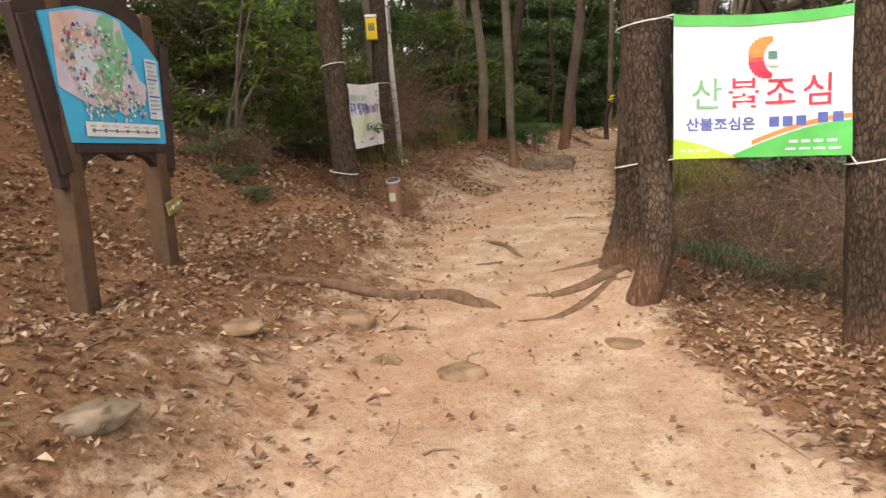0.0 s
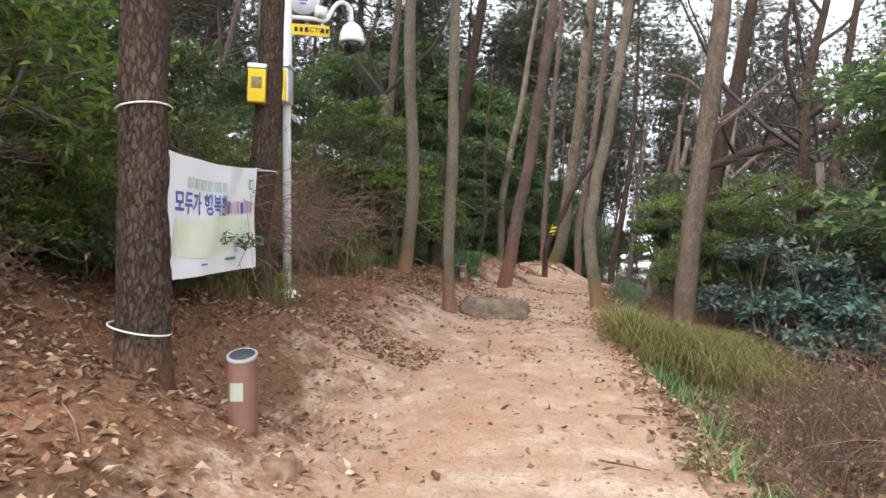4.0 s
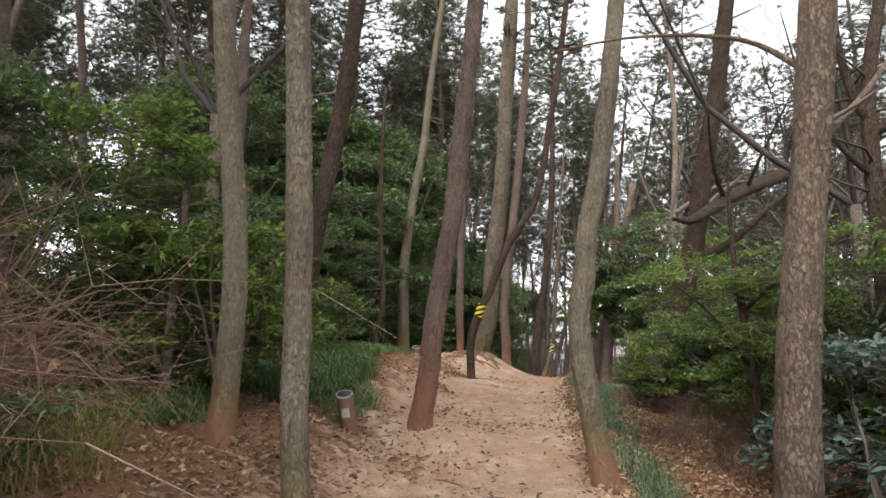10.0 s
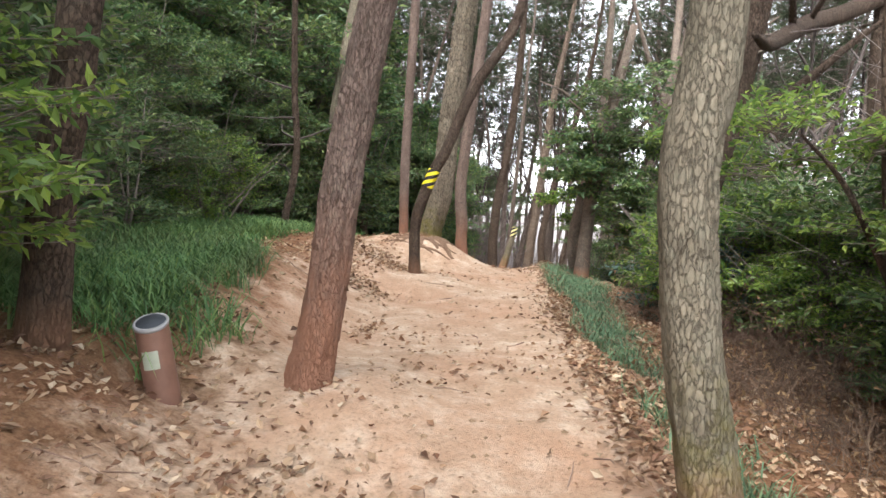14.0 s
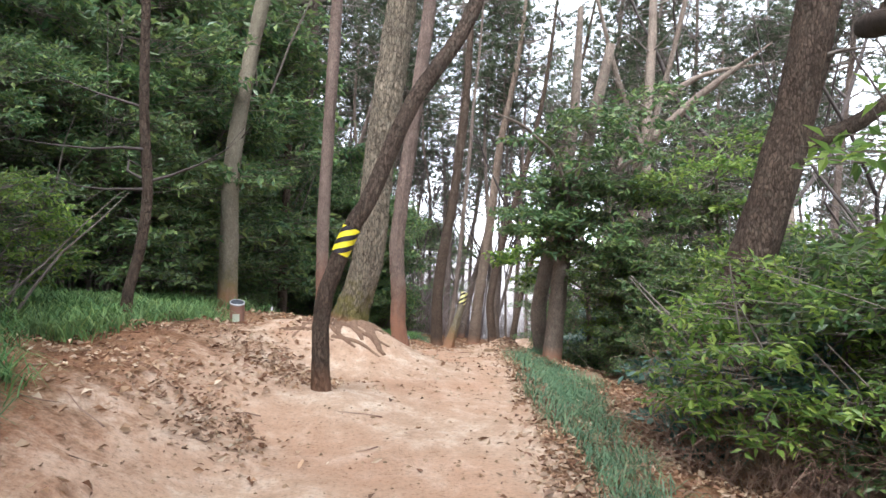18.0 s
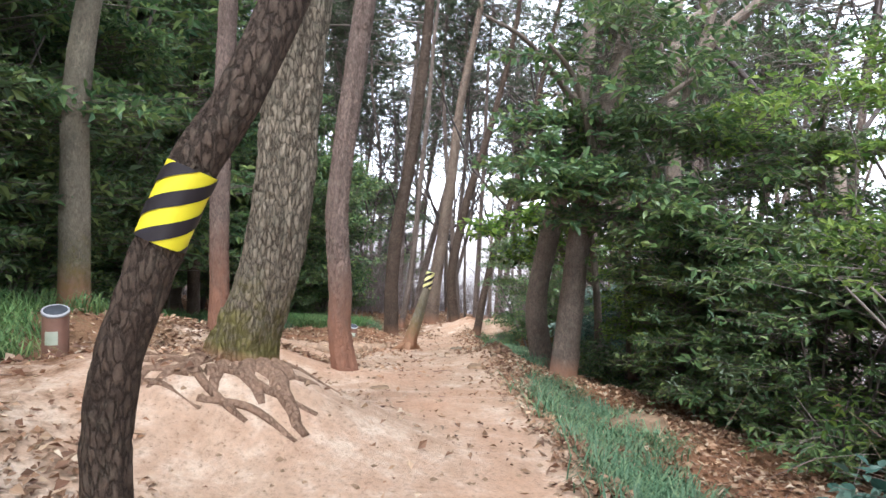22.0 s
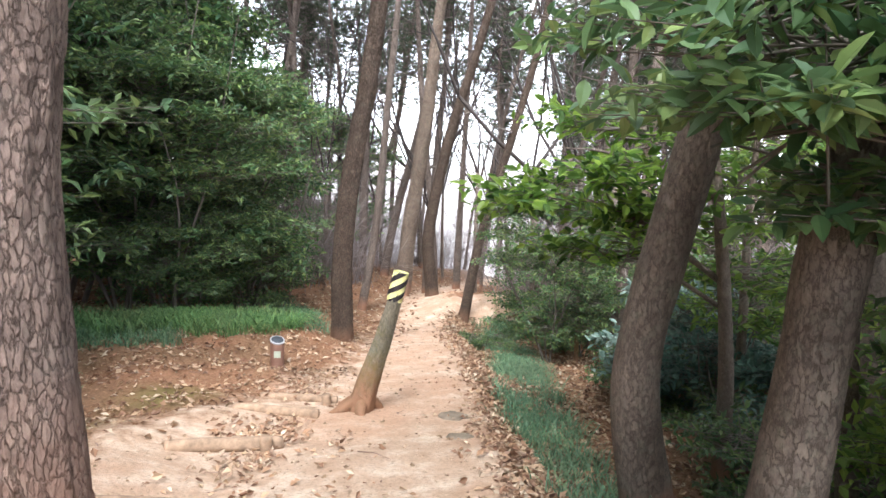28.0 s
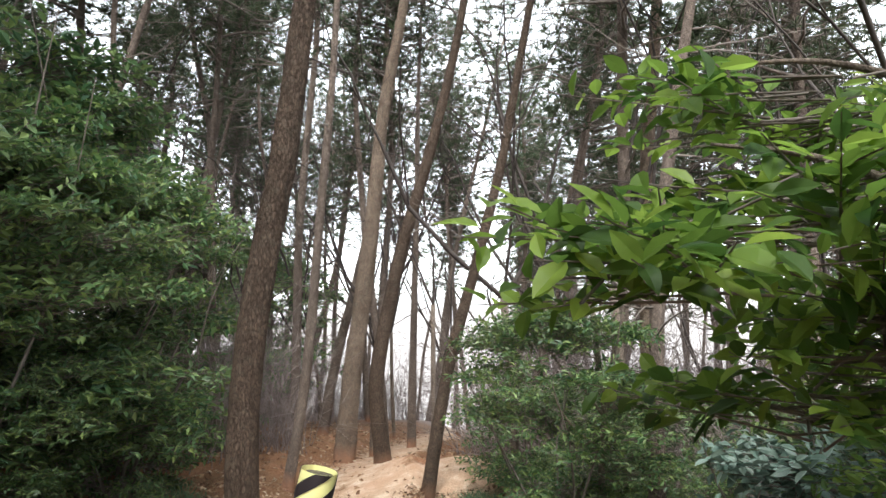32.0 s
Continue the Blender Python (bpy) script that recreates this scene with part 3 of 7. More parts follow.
def twigs_on(pts, count, lo, hi, length, seed):
    """Short dead branches on a trunk."""
    r = np.random.default_rng(seed)
    c = spline(pts, 10)
    seg = []
    for _ in range(count):
        k = int(len(c) * r.uniform(lo, hi))
        p = c[min(k, len(c) - 1)]
        a, l = r.uniform(0, 6.283), length * r.uniform(0.4, 1.2)
        last, d = p[:3], np.array([math.cos(a), math.sin(a), r.uniform(-0.15, 0.5)])
        rad = 0.012 + 0.1 * p[3]
        for j in range(4):
            nxt = last + d * l / 4
            seg.append((last, nxt, rad * (1 - j / 4.4), rad * (1 - (j + 1) / 4.4)))
            if j > 0 and r.random() < 0.8:
                e = d + r.normal(size=3) * 0.7
                seg.append((nxt, nxt + e * l * 0.25, rad * 0.3, 0.002))
            d = d + r.normal(size=3) * 0.22
            last = nxt
    return seg


def pine(base, pts, radius, mat, label, top=13.0, sides=16, flare=0.45, plates=0.0, steps=10, fork_mat=None, crown=True, twigs=6, twig_mat=None, reach=1.1, fork=None, name="pine_tree", taper=0.055, group=""):
    """A pine at base (x, y): trunk through pts (x, y, z), carried on up to its crown, with dead twigs and tufted crown."""
    x, y = base
    z = gz(x, y)
    root = empty(name, x, y, z)
    rows = [(0, 0, -0.02, radius * 1.08)]
    for px, py, pz in pts:
        h = pz - z
        rows.append((px - x, py - y, h, max(radius * (1 - taper * h), 0.03)))
    a, b = np.array(rows[-2]), np.array(rows[-1])
    d = (b - a)[:3] / max(0.3, (b - a)[2])
    d[:2] = np.clip(d[:2], -0.32, 0.32)
    h = rows[-1][2]
    while h < top:
        step = min(1.6, top - h + 0.3)
        h += step
        prev = rows[-1]
        d[:2] = d[:2] * 0.86 + RNG.normal(size=2) * 0.03
        rows.append((prev[0] + d[0] * step, prev[1] + d[1] * step, h, max(radius * (1 - taper * h), 0.025)))
    trunk_part(rows, mat, root, sides, steps, 0.10, RNG.uniform(0, 50), flare, plates)
    if fork:
        for fk in fork:
            fr = [(q[0] - x, q[1] - y, q[2] - z, q[3]) for q in fk]
            v, f, hh = tube(fr, max(8, sides - 4), 6, 0.1, 3.0)
            raw("limb", v, f, fork_mat or mat, root, attrs={"foot": [fr[0][2] + 0.1 + q for q in hh]})
    if twigs:
        for k in range(twigs):
            cloud("dead_branch", stems(twigs_on(rows, 1, 0.3, 0.95, reach, (int(x * 100 + y * 7) & 1023) + k), 4), twig_mat or BRANCH, root, True)
    if crown:
        k = int(RNG.integers(len(CROWNS)))
        tip = rows[-1]
        for nm, me in zip(("crown_wood", "crown"), CROWNS[k]):
            ob = new(nm, me)
            ob.parent = root
            tagged(ob, kind="stuff")
            ob.matrix_basis = pose(tip[0], tip[1], tip[2] - 2.6, 0, 0, RNG.uniform(0, 360))
    return tagged(root, label, "tree", group)


# ---------------------------------------------------------------- the trees along the trail
pine((-0.33, 5.22), [(-0.29, 5.2, 0.9), (-0.24, 5.2, 1.3), (-0.21, 5.2, 2.0), (-0.20, 5.18, 3.2)], .185, BARK_NEAR, "thick dark pine with a curved second stem and spread roots", sides=72, flare=1.0, plates=.010, steps=22, fork_mat=BARK_NEAR,
     fork=[[(-0.36, 4.62, 0.12, .16), (-0.29, 4.63, 0.36, .115), (-0.19, 4.65, .62, .105), (-0.135, 4.68, .86, .102), (-0.14, 4.74, 1.12, .10), (-0.16, 4.86, 1.4, .10), (-0.19, 5.0, 1.8, .10), (-0.20, 5.12, 2.4, .07)]])
pine((1.15, 4.95), [(1.13, 4.93, 1.2), (1.12, 4.93, 2.25)], .15, BARK_NEAR, "dark pine trunk that holds a banner's rope", sides=40, plates=.008, steps=16)
pine((-5.35, 3.62), [(-5.28, 3.72, 2.62), (-5.26, 3.74, 3.3), (-5.25, 3.76, 4.4)], .11, BARK_FAR, "slim grey-brown tree on the leaf-strewn bank behind the board")
pine((-5.6, 1.6), [(-5.65, 1.7, 2.2), (-5.7, 1.8, 3.4)], .10, BARK_FAR, "slim dark tree up the leaf-strewn bank")
pine((-3.335, 6.7), [(-3.355, 6.68, 1.85), (-3.365, 6.67, 2.45), (-3.375, 6.66, 3.06)], .126, BARK_NEAR, "dark rough pine with ropes tied round it", sides=48, plates=.008, steps=18)
pine((-3.9, 9.34), [(-4.02, 9.27, 1.87), (-3.96, 9.3, 2.8), (-3.93, 9.31, 4.2)], .122, BARK_NEAR, "dark bent pine that holds a banner's corner", sides=36, plates=.007, steps=16)
pine((-2.84, 12.5), [(-2.87, 12.5, 2.0), (-2.87, 12.6, 2.66), (-2.84, 12.5, 3.3), (-2.85, 12.5, 4.6), (-2.86, 12.5, 6.0)], .079, BARK_PALE, "pale lichened pine standing beside a flat stone", sides=32, flare=0.7, plates=.004, steps=14, twigs=0)
pine((-3.84, 14.04), [(-3.75, 14.06, 2.64), (-3.75, 14.06, 3.47), (-3.82, 14.04, 4.54), (-3.85, 14.03, 5.65)], .10, BARK_PALE, "pale grey pine with lichened bark on the bank", sides=30, plates=.004, steps=12, twigs=0)
pine((-3.78, 15.95), [(-3.72, 15.95, 2.53), (-3.61, 15.95, 3.08), (-3.54, 15.95, 3.58), (-3.28, 15.95, 4.75), (-3.11, 15.95, 5.8)], .108, BARK_NEAR, "dark leaning pine at the edge of a lilyturf bed", sides=40, plates=.006, steps=16)
pine((-2.5, 16.3), [(-2.39, 16.3, 2.13), (-2.33, 16.3, 2.58), (-2.245, 16.3, 3.03), (-2.11, 16.3, 3.7), (-2.03, 16.3, 4.3)], .113, BARK_RED, "red-brown plated pine leaning beside the trail", sides=96, flare=0.5, plates=.011, steps=48, twigs=0)
pine((-0.86, 14.62), [(-0.945, 14.62, 1.64), (-1.005, 14.62, 2.08), (-1.03, 14.62, 2.57), (-0.97, 14.62, 2.9), (-0.92, 14.62, 3.3), (-0.79, 14.62, 3.85), (-0.59, 14.62, 5.2)], .098, BARK_PALE, "crooked pine with pale flaking bark on the trail's outer edge", sides=64, flare=0.6, plates=.006, steps=20, taper=0.07, twigs=2)
pine((0.25, 13.8), [(0.33, 13.77, 2.0), (0.42, 13.74, 2.9), (0.54, 13.69, 3.83), (0.69, 13.63, 5.27)], .15, BARK_PINE, "dark pine standing below the trail's edge", sides=40, plates=.007, steps=16,
     fork=[[(0.6, 13.66, 4.2, .03), (0.2, 13.9, 4.6, .02), (-0.5, 14.1, 4.75, .012), (-1.2, 14.2, 4.7, .006)], [(0.5, 13.7, 3.7, .035), (1.0, 13.9, 4.1, .025), (1.7, 14.4, 4.8, .008)]])
pine((5.6, 23.8), [(5.6, 23.8, 3.0), (5.55, 23.8, 5.2), (5.8, 23.9, 7.0)], .17, BARK_NEAR, "dark tree with one long low limb reaching downhill", sides=28, steps=12, crown=False, twigs=8, twig_mat=BRANCH_DARK, name="bare_tree",
     fork=[[(5.6, 23.8, 6.0, .14), (4.5, 23.1, 5.5, .135), (3.4, 22.0, 5.05, .125), (2.33, 20.41, 4.52, .105), (1.7, 19.45, 4.2, .085), (1.19, 18.66, 3.95, .06), (0.8, 18.1, 3.9, .025)], [(2.33, 20.41, 4.52, .045), (1.9, 19.6, 5.0, .03), (1.6, 18.8, 5.7, .012)], [(3.2, 21.7, 4.95, .04), (3.3, 20.9, 5.6, .025), (3.5, 20.0, 6.4, .01)]])
pine((2.68, 16.76), [(2.70, 16.76, 2.2), (2.70, 16.76, 3.2), (2.70, 16.76, 4.2), (2.72, 16.76, 5.0), (2.81, 16.76, 5.56), (3.06, 16.76, 6.7), (3.14, 16.8, 7.7)], .125, BARK_NEAR, "dark bare tree forking widely on the slope", sides=24, steps=12, top=10, crown=False, twigs=12, twig_mat=BRANCH_DARK, reach=1.5, taper=0.08, name="bare_tree",
     fork=[[(2.71, 16.76, 4.6, .07), (3.2, 16.7, 4.9, .055), (3.7, 16.7, 5.05, .045), (4.33, 16.7, 5.4, .03), (5.1, 16.6, 6.2, .012)], [(2.71, 16.76, 4.75, .06), (2.5, 16.7, 5.1, .05), (2.33, 16.6, 5.98, .04), (2.5, 16.6, 7.2, .03), (2.4, 16.5, 8.6, .012)],
           [(2.7, 16.76, 2.85, .05), (3.12, 16.7, 3.15, .035), (3.45, 16.7, 3.35, .025), (3.9, 16.6, 3.9, .01)], [(2.7, 16.76, 4.1, .045), (2.3, 16.6, 4.4, .03), (1.9, 16.5, 5.0, .018), (1.6, 16.3, 5.9, .006)], [(2.9, 16.76, 5.9, .045), (3.5, 16.9, 6.4, .03), (4.1, 17.0, 7.4, .01)], [(3.0, 16.76, 6.4, .04), (2.7, 16.9, 7.2, .025), (2.9, 17.0, 8.6, .008)]])
pine((-7.25, 16.7), [(-7.39, 16.6, 3.77), (-7.5, 16.54, 5.69), (-7.54, 16.52, 7.38)], .15, BARK_FAR, "grey-brown pine behind the brambles")
pine((-1.985, 21.1), [(-1.995, 21.1, 2.1), (-1.96, 21.1, 2.39), (-1.905, 21.1, 2.55), (-1.845, 21.1, 2.72), (-1.795, 21.1, 2.84), (-1.745, 21.1, 2.95), (-1.65, 21.12, 3.1), (-1.57, 21.15, 3.27), (-1.25, 21.3, 4.0), (-0.7, 21.5, 4.9)], .068, BARK_NEAR, "slim crooked pine bending over the trail with a hazard wrap", sides=52, flare=0.25, plates=.006, steps=12, top=8.5, taper=0.03, twigs=0)
pine((-2.28, 25.7), [(-2.267, 25.7, 2.02), (-2.247, 25.7, 3.27), (-2.178, 25.7, 4.5), (-2.1, 25.7, 5.8)], .09, BARK_RED, "slim grey-brown pine beyond the wrapped one", sides=40, steps=20, plates=.005, taper=0.03, twigs=2)
pine((-3.72, 33.2), [(-3.70, 33.2, 1.4), (-3.67, 33.2, 2.8), (-3.6, 33.2, 4.6)], .12, BARK_NEAR, "dark trunk standing under the evergreens", sides=22)
pine((-1.82, 23.05), [(-1.73, 23.05, 2.3), (-1.635, 23.05, 2.62), (-1.585, 23.05, 2.9), (-1.555, 23.05, 3.17), (-1.535, 23.05, 3.42), (-1.45, 23.05, 4.1)], .162, BARK_BIG, "big pine with deeply plated grey bark and a mossy flared foot", sides=128, flare=1.0, plates=.014, steps=54, taper=0.03, twigs=0)
pine((-1.12, 25.65), [(-1.17, 25.65, 1.77), (-1.16, 25.65, 2.15), (-1.18, 25.65, 2.6), (-1.18, 25.65, 2.97), (-1.14, 25.65, 3.36), (-1.09, 25.65, 3.75), (-1.03, 25.65, 4.14)], .108, BARK_RED, "curved reddish pine with a soil-stained foot", twigs=0, sides=72, flare=0.7, plates=.007, steps=30, taper=0.03)
pine((-3.72, 26.37), [(-3.69, 26.37, 3.29), (-3.66, 26.38, 4.14), (-3.41, 26.44, 5.8)], .14, BARK_PALE, "pale straight pine standing in lilyturf", sides=24)
pine((0.2, 33.45), [(0.2, 33.45, 1.45), (0.28, 33.45, 2.3), (0.4, 33.45, 3.05), (0.57, 33.45, 3.9), (0.69, 33.45, 4.7)], .145, BARK_NEAR, "brown pine with a curved trunk by the narrowing trail", sides=48, plates=.008, steps=18, twigs=2)
pine((0.95, 37.82), [(1.25, 37.79, 1.64), (1.53, 37.75, 4.43), (1.7, 37.72, 6.04)], .085, BARK_FAR, "thin dark pine beyond the hazard post")
pine((2.83, 39.7), [(2.72, 39.7, 0.95), (2.82, 39.7, 1.8), (3.0, 39.7, 2.6), (3.3, 39.7, 3.8), (3.8, 39.7, 5.3), (4.3, 39.7, 7.0)], .15, BARK_NEAR, "dark tree bending over the end of the trail", sides=28, twigs=4)
pine((2.4, 41.5), [(2.6, 41.5, 1.2), (2.8, 41.5, 2.4), (3.1, 41.5, 4.4), (3.4, 41.5, 6.8), (3.9, 41.5, 9.2)], .21, BARK_PINE, "tall flaky-barked pine at the end of the trail", sides=40, plates=.014, steps=18, twigs=3)
pine((2.85, 36.9), [(3.12, 36.9, 1.2), (3.35, 36.9, 2.1), (3.72, 36.9, 3.2), (4.2, 36.9, 4.8), (4.5, 36.9, 6.1)], .1, BARK_NEAR, "slim dark pine leaning over the trail's outer edge")
pine((3.69, 33.4), [(3.70, 33.4, 0.5), (3.71, 33.4, 1.0), (3.77, 33.4, 1.41), (3.74, 33.4, 1.75)], .035, BARK_PALE, "leafless pale sapling with crooked dead limbs in front of a bush", sides=10, flare=0.2, steps=8, top=2.6, crown=False, twigs=3, name="bare_sapling", reach=0.6,
     fork=[[(3.77, 33.4, 1.4, .018), (3.55, 33.38, 1.7, .016), (3.385, 33.36, 1.84, .013), (3.2, 33.35, 2.05, .009), (3.08, 33.34, 2.2, .004)], [(3.62, 33.38, 1.15, .018), (3.42, 33.3, 1.3, .014), (3.28, 33.25, 1.43, .011), (3.13, 33.2, 1.64, .006), (3.1, 33.2, 1.9, .003)]])
pine((2.5, 27.0), [(2.4, 27.02, 2.27), (2.45, 26.98, 2.78), (2.68, 26.81, 3.42)], .06, BARK_DARK, "thin dark stem among the evergreens", top=6, crown=False)
pine((1.28, 21.45), [(1.49, 21.35, 1.99), (1.77, 21.19, 2.98), (2.03, 21.02, 4.17), (2.14, 20.95, 4.87)], .2, BARK_NEAR, "thick leaning pine on the slope below the trail", sides=48, plates=.010, steps=18,
     fork=[[(1.9, 21.1, 3.6, .09), (2.6, 21.0, 3.9, .07), (3.4, 20.8, 4.6, .035), (4.4, 20.6, 5.3, .012)]])
pine((3.5, 27.9), [(3.6, 28.1, 3.0), (3.7, 28.3, 5.0), (3.9, 28.6, 6.2)], .13, BARK_DARK, "dark tree with spreading limbs behind the evergreens", sides=20, fork=[[(3.7, 28.3, 4.9, .09), (4.6, 27.8, 5.8, .07), (5.6, 27.2, 6.6, .012)], [(3.65, 28.2, 4.6, .06), (3.0, 27.9, 6.0, .05), (2.5, 27.6, 7.4, .03)], [(3.8, 28.4, 5.6, .07), (4.9, 28.4, 6.3, .05), (6.2, 28.0, 6.5, .01)]])
pine((4.64, 44.6), [(4.76, 44.52, 1.96), (4.92, 44.48, 5.02)], .11, BARK_FAR, "thin grey pine far down the trail")
pine((4.1, 45.9), [(4.2, 45.9, 1.96), (4.5, 45.9, 5.02)], .12, BARK_FAR, "thin grey pine far down the trail")
pine((6.8, 37.1), [(6.84, 37.11, 2.19), (6.95, 37.03, 5.17), (7.05, 36.96, 6.12)], .18, BARK_PINE, "pine standing above the shrubs on the slope", sides=20)
pine((-3.83, 22.18), [(-3.80, 22.2, 2.4), (-3.71, 22.23, 2.8), (-3.66, 22.25, 3.33), (-3.68, 22.2, 4.2)], .05, BARK_NEAR, "slender dark sapling at the lilyturf's edge", top=5.0, crown=False, twigs=8, twig_mat=BRANCH_DARK)
pine((-5.2, 11.9), [(-5.2, 11.9, 3.2), (-5.25, 11.9, 5.0)], .11, BARK_PALE, "pale pine behind the bramble heap", sides=18)
pine((-6.2, 20.3), [(-6.1, 20.3, 3.5), (-5.9, 20.4, 6.0)], .12, BARK_FAR, "dark pine up the bank")


# ---------------------------------------------------------------- far pines, in a wood all about
def far_pine(seed):
    r = np.random.default_rng(seed)
    root = empty("pine_tree", 0, 0, 0)
    rows, p, d = [], np.array([0, 0, 0.0]), np.array([r.normal() * 0.10 + 0.07, r.normal() * 0.08])
    hgt = r.uniform(12.5, 18)
    rad = r.uniform(0.085, 0.16)
    n = 7
    for i in range(n + 1):
        rows.append((p[0], p[1], p[2], rad * (1 - 0.72 * i / n)))
        p = p + np.array([d[0] * hgt / n, d[1] * hgt / n, hgt / n])
        d = d + r.normal(size=2) * 0.05
    trunk_part(rows, BARK_FAR, root, 8, 3, 0.12, seed, 0.3, sink=0.8)
    tagged(cloud("dead_wood", stems(twigs_on(rows, 26, 0.18, 0.95, 1.9, seed), 3), BRANCH, root, True), kind="stuff")
    for j in range(3 + seed % 2):
        k = int(r.integers(len(CROWNS)))
        q = rows[-1 - j]
        for nm, me in zip(("crown_wood", "crown"), CROWNS[k]):
            ob = new(nm, me)
            ob.parent = root
            tagged(ob, kind="stuff")
            ob.matrix_basis = pose(q[0], q[1], q[2] - 1.8 + 0.3 * j, 0, 0, r.uniform(0, 360))
    return tagged(root, "slender grey-brown pine with a thin tufted crown", "tree", "pines of the wood")


def bare_tree(seed, height=7.0, rad=0.1, name="bare_tree", depth=5):
    """A leafless tree: bent trunk, forking limbs, fine twigs."""
    r = np.random.default_rng(seed)
    root = empty(name, 0, 0, 0)
    seg = []
    trunk = []

    def grow(p, d, l, rr, k):
        n = 3
        for i in range(n):
            d = d + r.normal(size=3) * 0.16
            d[2] += 0.05
            d = d / np.linalg.norm(d)
            q = p + d * l / n
            seg.append((p, q, rr * (1 - 0.25 * i / n), rr * (1 - 0.25 * (i + 1) / n)))
            p = q
            if k > 0 and (i > 0 or k < depth - 1):
                e = d + r.normal(size=3) * (0.55 if k > 2 else 0.75)
                e[2] = e[2] * 0.8 + 0.15
                grow(p, e / np.linalg.norm(e), l * r.uniform(0.55, 0.8), rr * r.uniform(0.38, 0.58), k - 1)
        return p

    base = [(0, 0, 0, rad * 1.1), (0.05, 0.02, height * 0.12, rad), (r.normal() * 0.15, r.normal() * 0.1, height * 0.3, rad * 0.85)]
    trunk_part(base, BARK_DARK, root, 9, 4, 0.12, seed, 0.4, sink=0.8)
    top = np.array(base[-1][:3])
    for _ in range(3):
        d = np.array([r.normal() * 0.5, r.normal() * 0.5, 1.0])
        grow(top, d / np.linalg.norm(d), height * r.uniform(0.26, 0.4), rad * r.uniform(0.4, 0.6), depth - 1)
    tagged(cloud("branchwork", stems(seg, 4), BRANCH_DARK, root, True), kind="stuff")
    return tagged(root, "leafless dark tree with forking limbs and fine twigs", "tree", "bare trees")


def scatter(proto, spots):
    """The first spot takes the built thing, the others take copies."""
    for i, (x, y, turn, s) in enumerate(spots):
        wild = math.sin(x * 12.9 + y * 78.2) * 43758.5
        s = s * (0.86 + 0.28 * (wild - math.floor(wild)))
        m = pose(x, y, gz(x, y) - 0.02, 0, 0, turn) @ Matrix.Diagonal((s, s, s, 1))
        if i == 0:
            proto.matrix_basis = m
        else:
            copy_thing(proto, m)


# plan of the far wood: thick up the left bank and beyond the trail's end, thinner down the slope
far_spots = []


def plant(n, xr, yr, gap, ok):
    left = n
    for _ in range(20000):
        if not left:
            break
        x, y = RNG.uniform(*xr), RNG.uniform(*yr)
        d = x - float(np.interp(y, *TRAIL))
        if ok(x, y, d) and all((x - p) ** 2 + (y - q) ** 2 > gap ** 2 for p, q, *_ in far_spots):
            far_spots.append((x, y, RNG.uniform(-40, 40), 1.0))
            left -= 1


plant(98, (-22, -3), (-5, 50), 1.3, lambda x, y, d: d < (-7.5 if 17 < y < 27 else -5.2))
plant(76, (-8, 24), (41, 66), 1.25, lambda x, y, d: abs(d) > 1.2 + 0.03 * (y - 40) and not -4.5 < d < 0 or y > 56)
far_spots += [(4.3, 33.4, 30, .9), (5.4, 36.6, 20, 1.0), (3.7, 43.4, -10, 1.0), (1.6, 43.8, 15, 1.0), (-0.3, 42.4, 25, 1.0), (2.6, 46.2, 5, 1.0)]
plant(40, (4, 30), (14, 44), 2.2, lambda x, y, d: d > (5.5 if y > 30 else 8.5))
far_spots += [(7.5, 42.0, 10, 1.0), (9.5, 45.0, -20, 1.0), (6.2, 47.5, 30, 1.0), (11.0, 41.0, 5, 1.0), (8.8, 52.0, -10, 1.0), (5.0, 51.0, 25, 1.0)]
protos = [far_pine(100 + i) for i in range(8)]
for i, pr in enumerate(protos):
    scatter(pr, far_spots[i::8])

bare_spots = [(3.6, 18.8, 0, 1), (4.6, 14.5, 70, 1), (6.6, 21.5, 200, 1), (5.6, 31.0, 260, 1), (4.9, 38.5, 30, 1), (7.5, 35.0, 80, 1), (3.9, 44.5, 120, 1),
              (6.5, 42.0, 190, 1), (9.0, 26.0, 300, 1), (0.6, 43.5, 60, 1), (2.0, 47.0, 210, 1), (10.5, 40.0, 150, 1), (7.2, 29.0, 20, 1),
              (9.2, 22.4, 95, 1), (6.1, 25.2, 170, 1), (5.8, 45.8, 280, 1), (8.6, 44.2, 330, 1), (3.0, 50.0, 15, 1),
              (7.4, 49.0, 65, 1), (10.8, 47.0, 115, 1), (5.2, 53.0, 165, 1), (12.0, 33.0, 205, 1), (10.2, 30.0, 255, 1), (3.2, 42.6, 295, 1), (-5.4, 17.6, 345, 1), (-6.6, 23.0, 35, 1)]
scatter(bare_tree(31, 11.5, 0.06), [(5.6, 36.0, 0, 1), (6.0, 39.4, 160, 1), (4.8, 43.0, 230, 1), (-0.8, 44.6, 300, 1), (1.0, 47.5, 120, 1), (7.0, 34.0, 200, 1), (-2.4, 47.5, 20, 1), (5.0, 48.0, 90, 1)])
for i, pr in enumerate([bare_tree(21, 10.5, 0.085), bare_tree(22, 8.5, 0.06), bare_tree(23, 9.4, 0.07), bare_tree(24, 7.6, 0.05)]):
    scatter(pr, bare_spots[i::4])


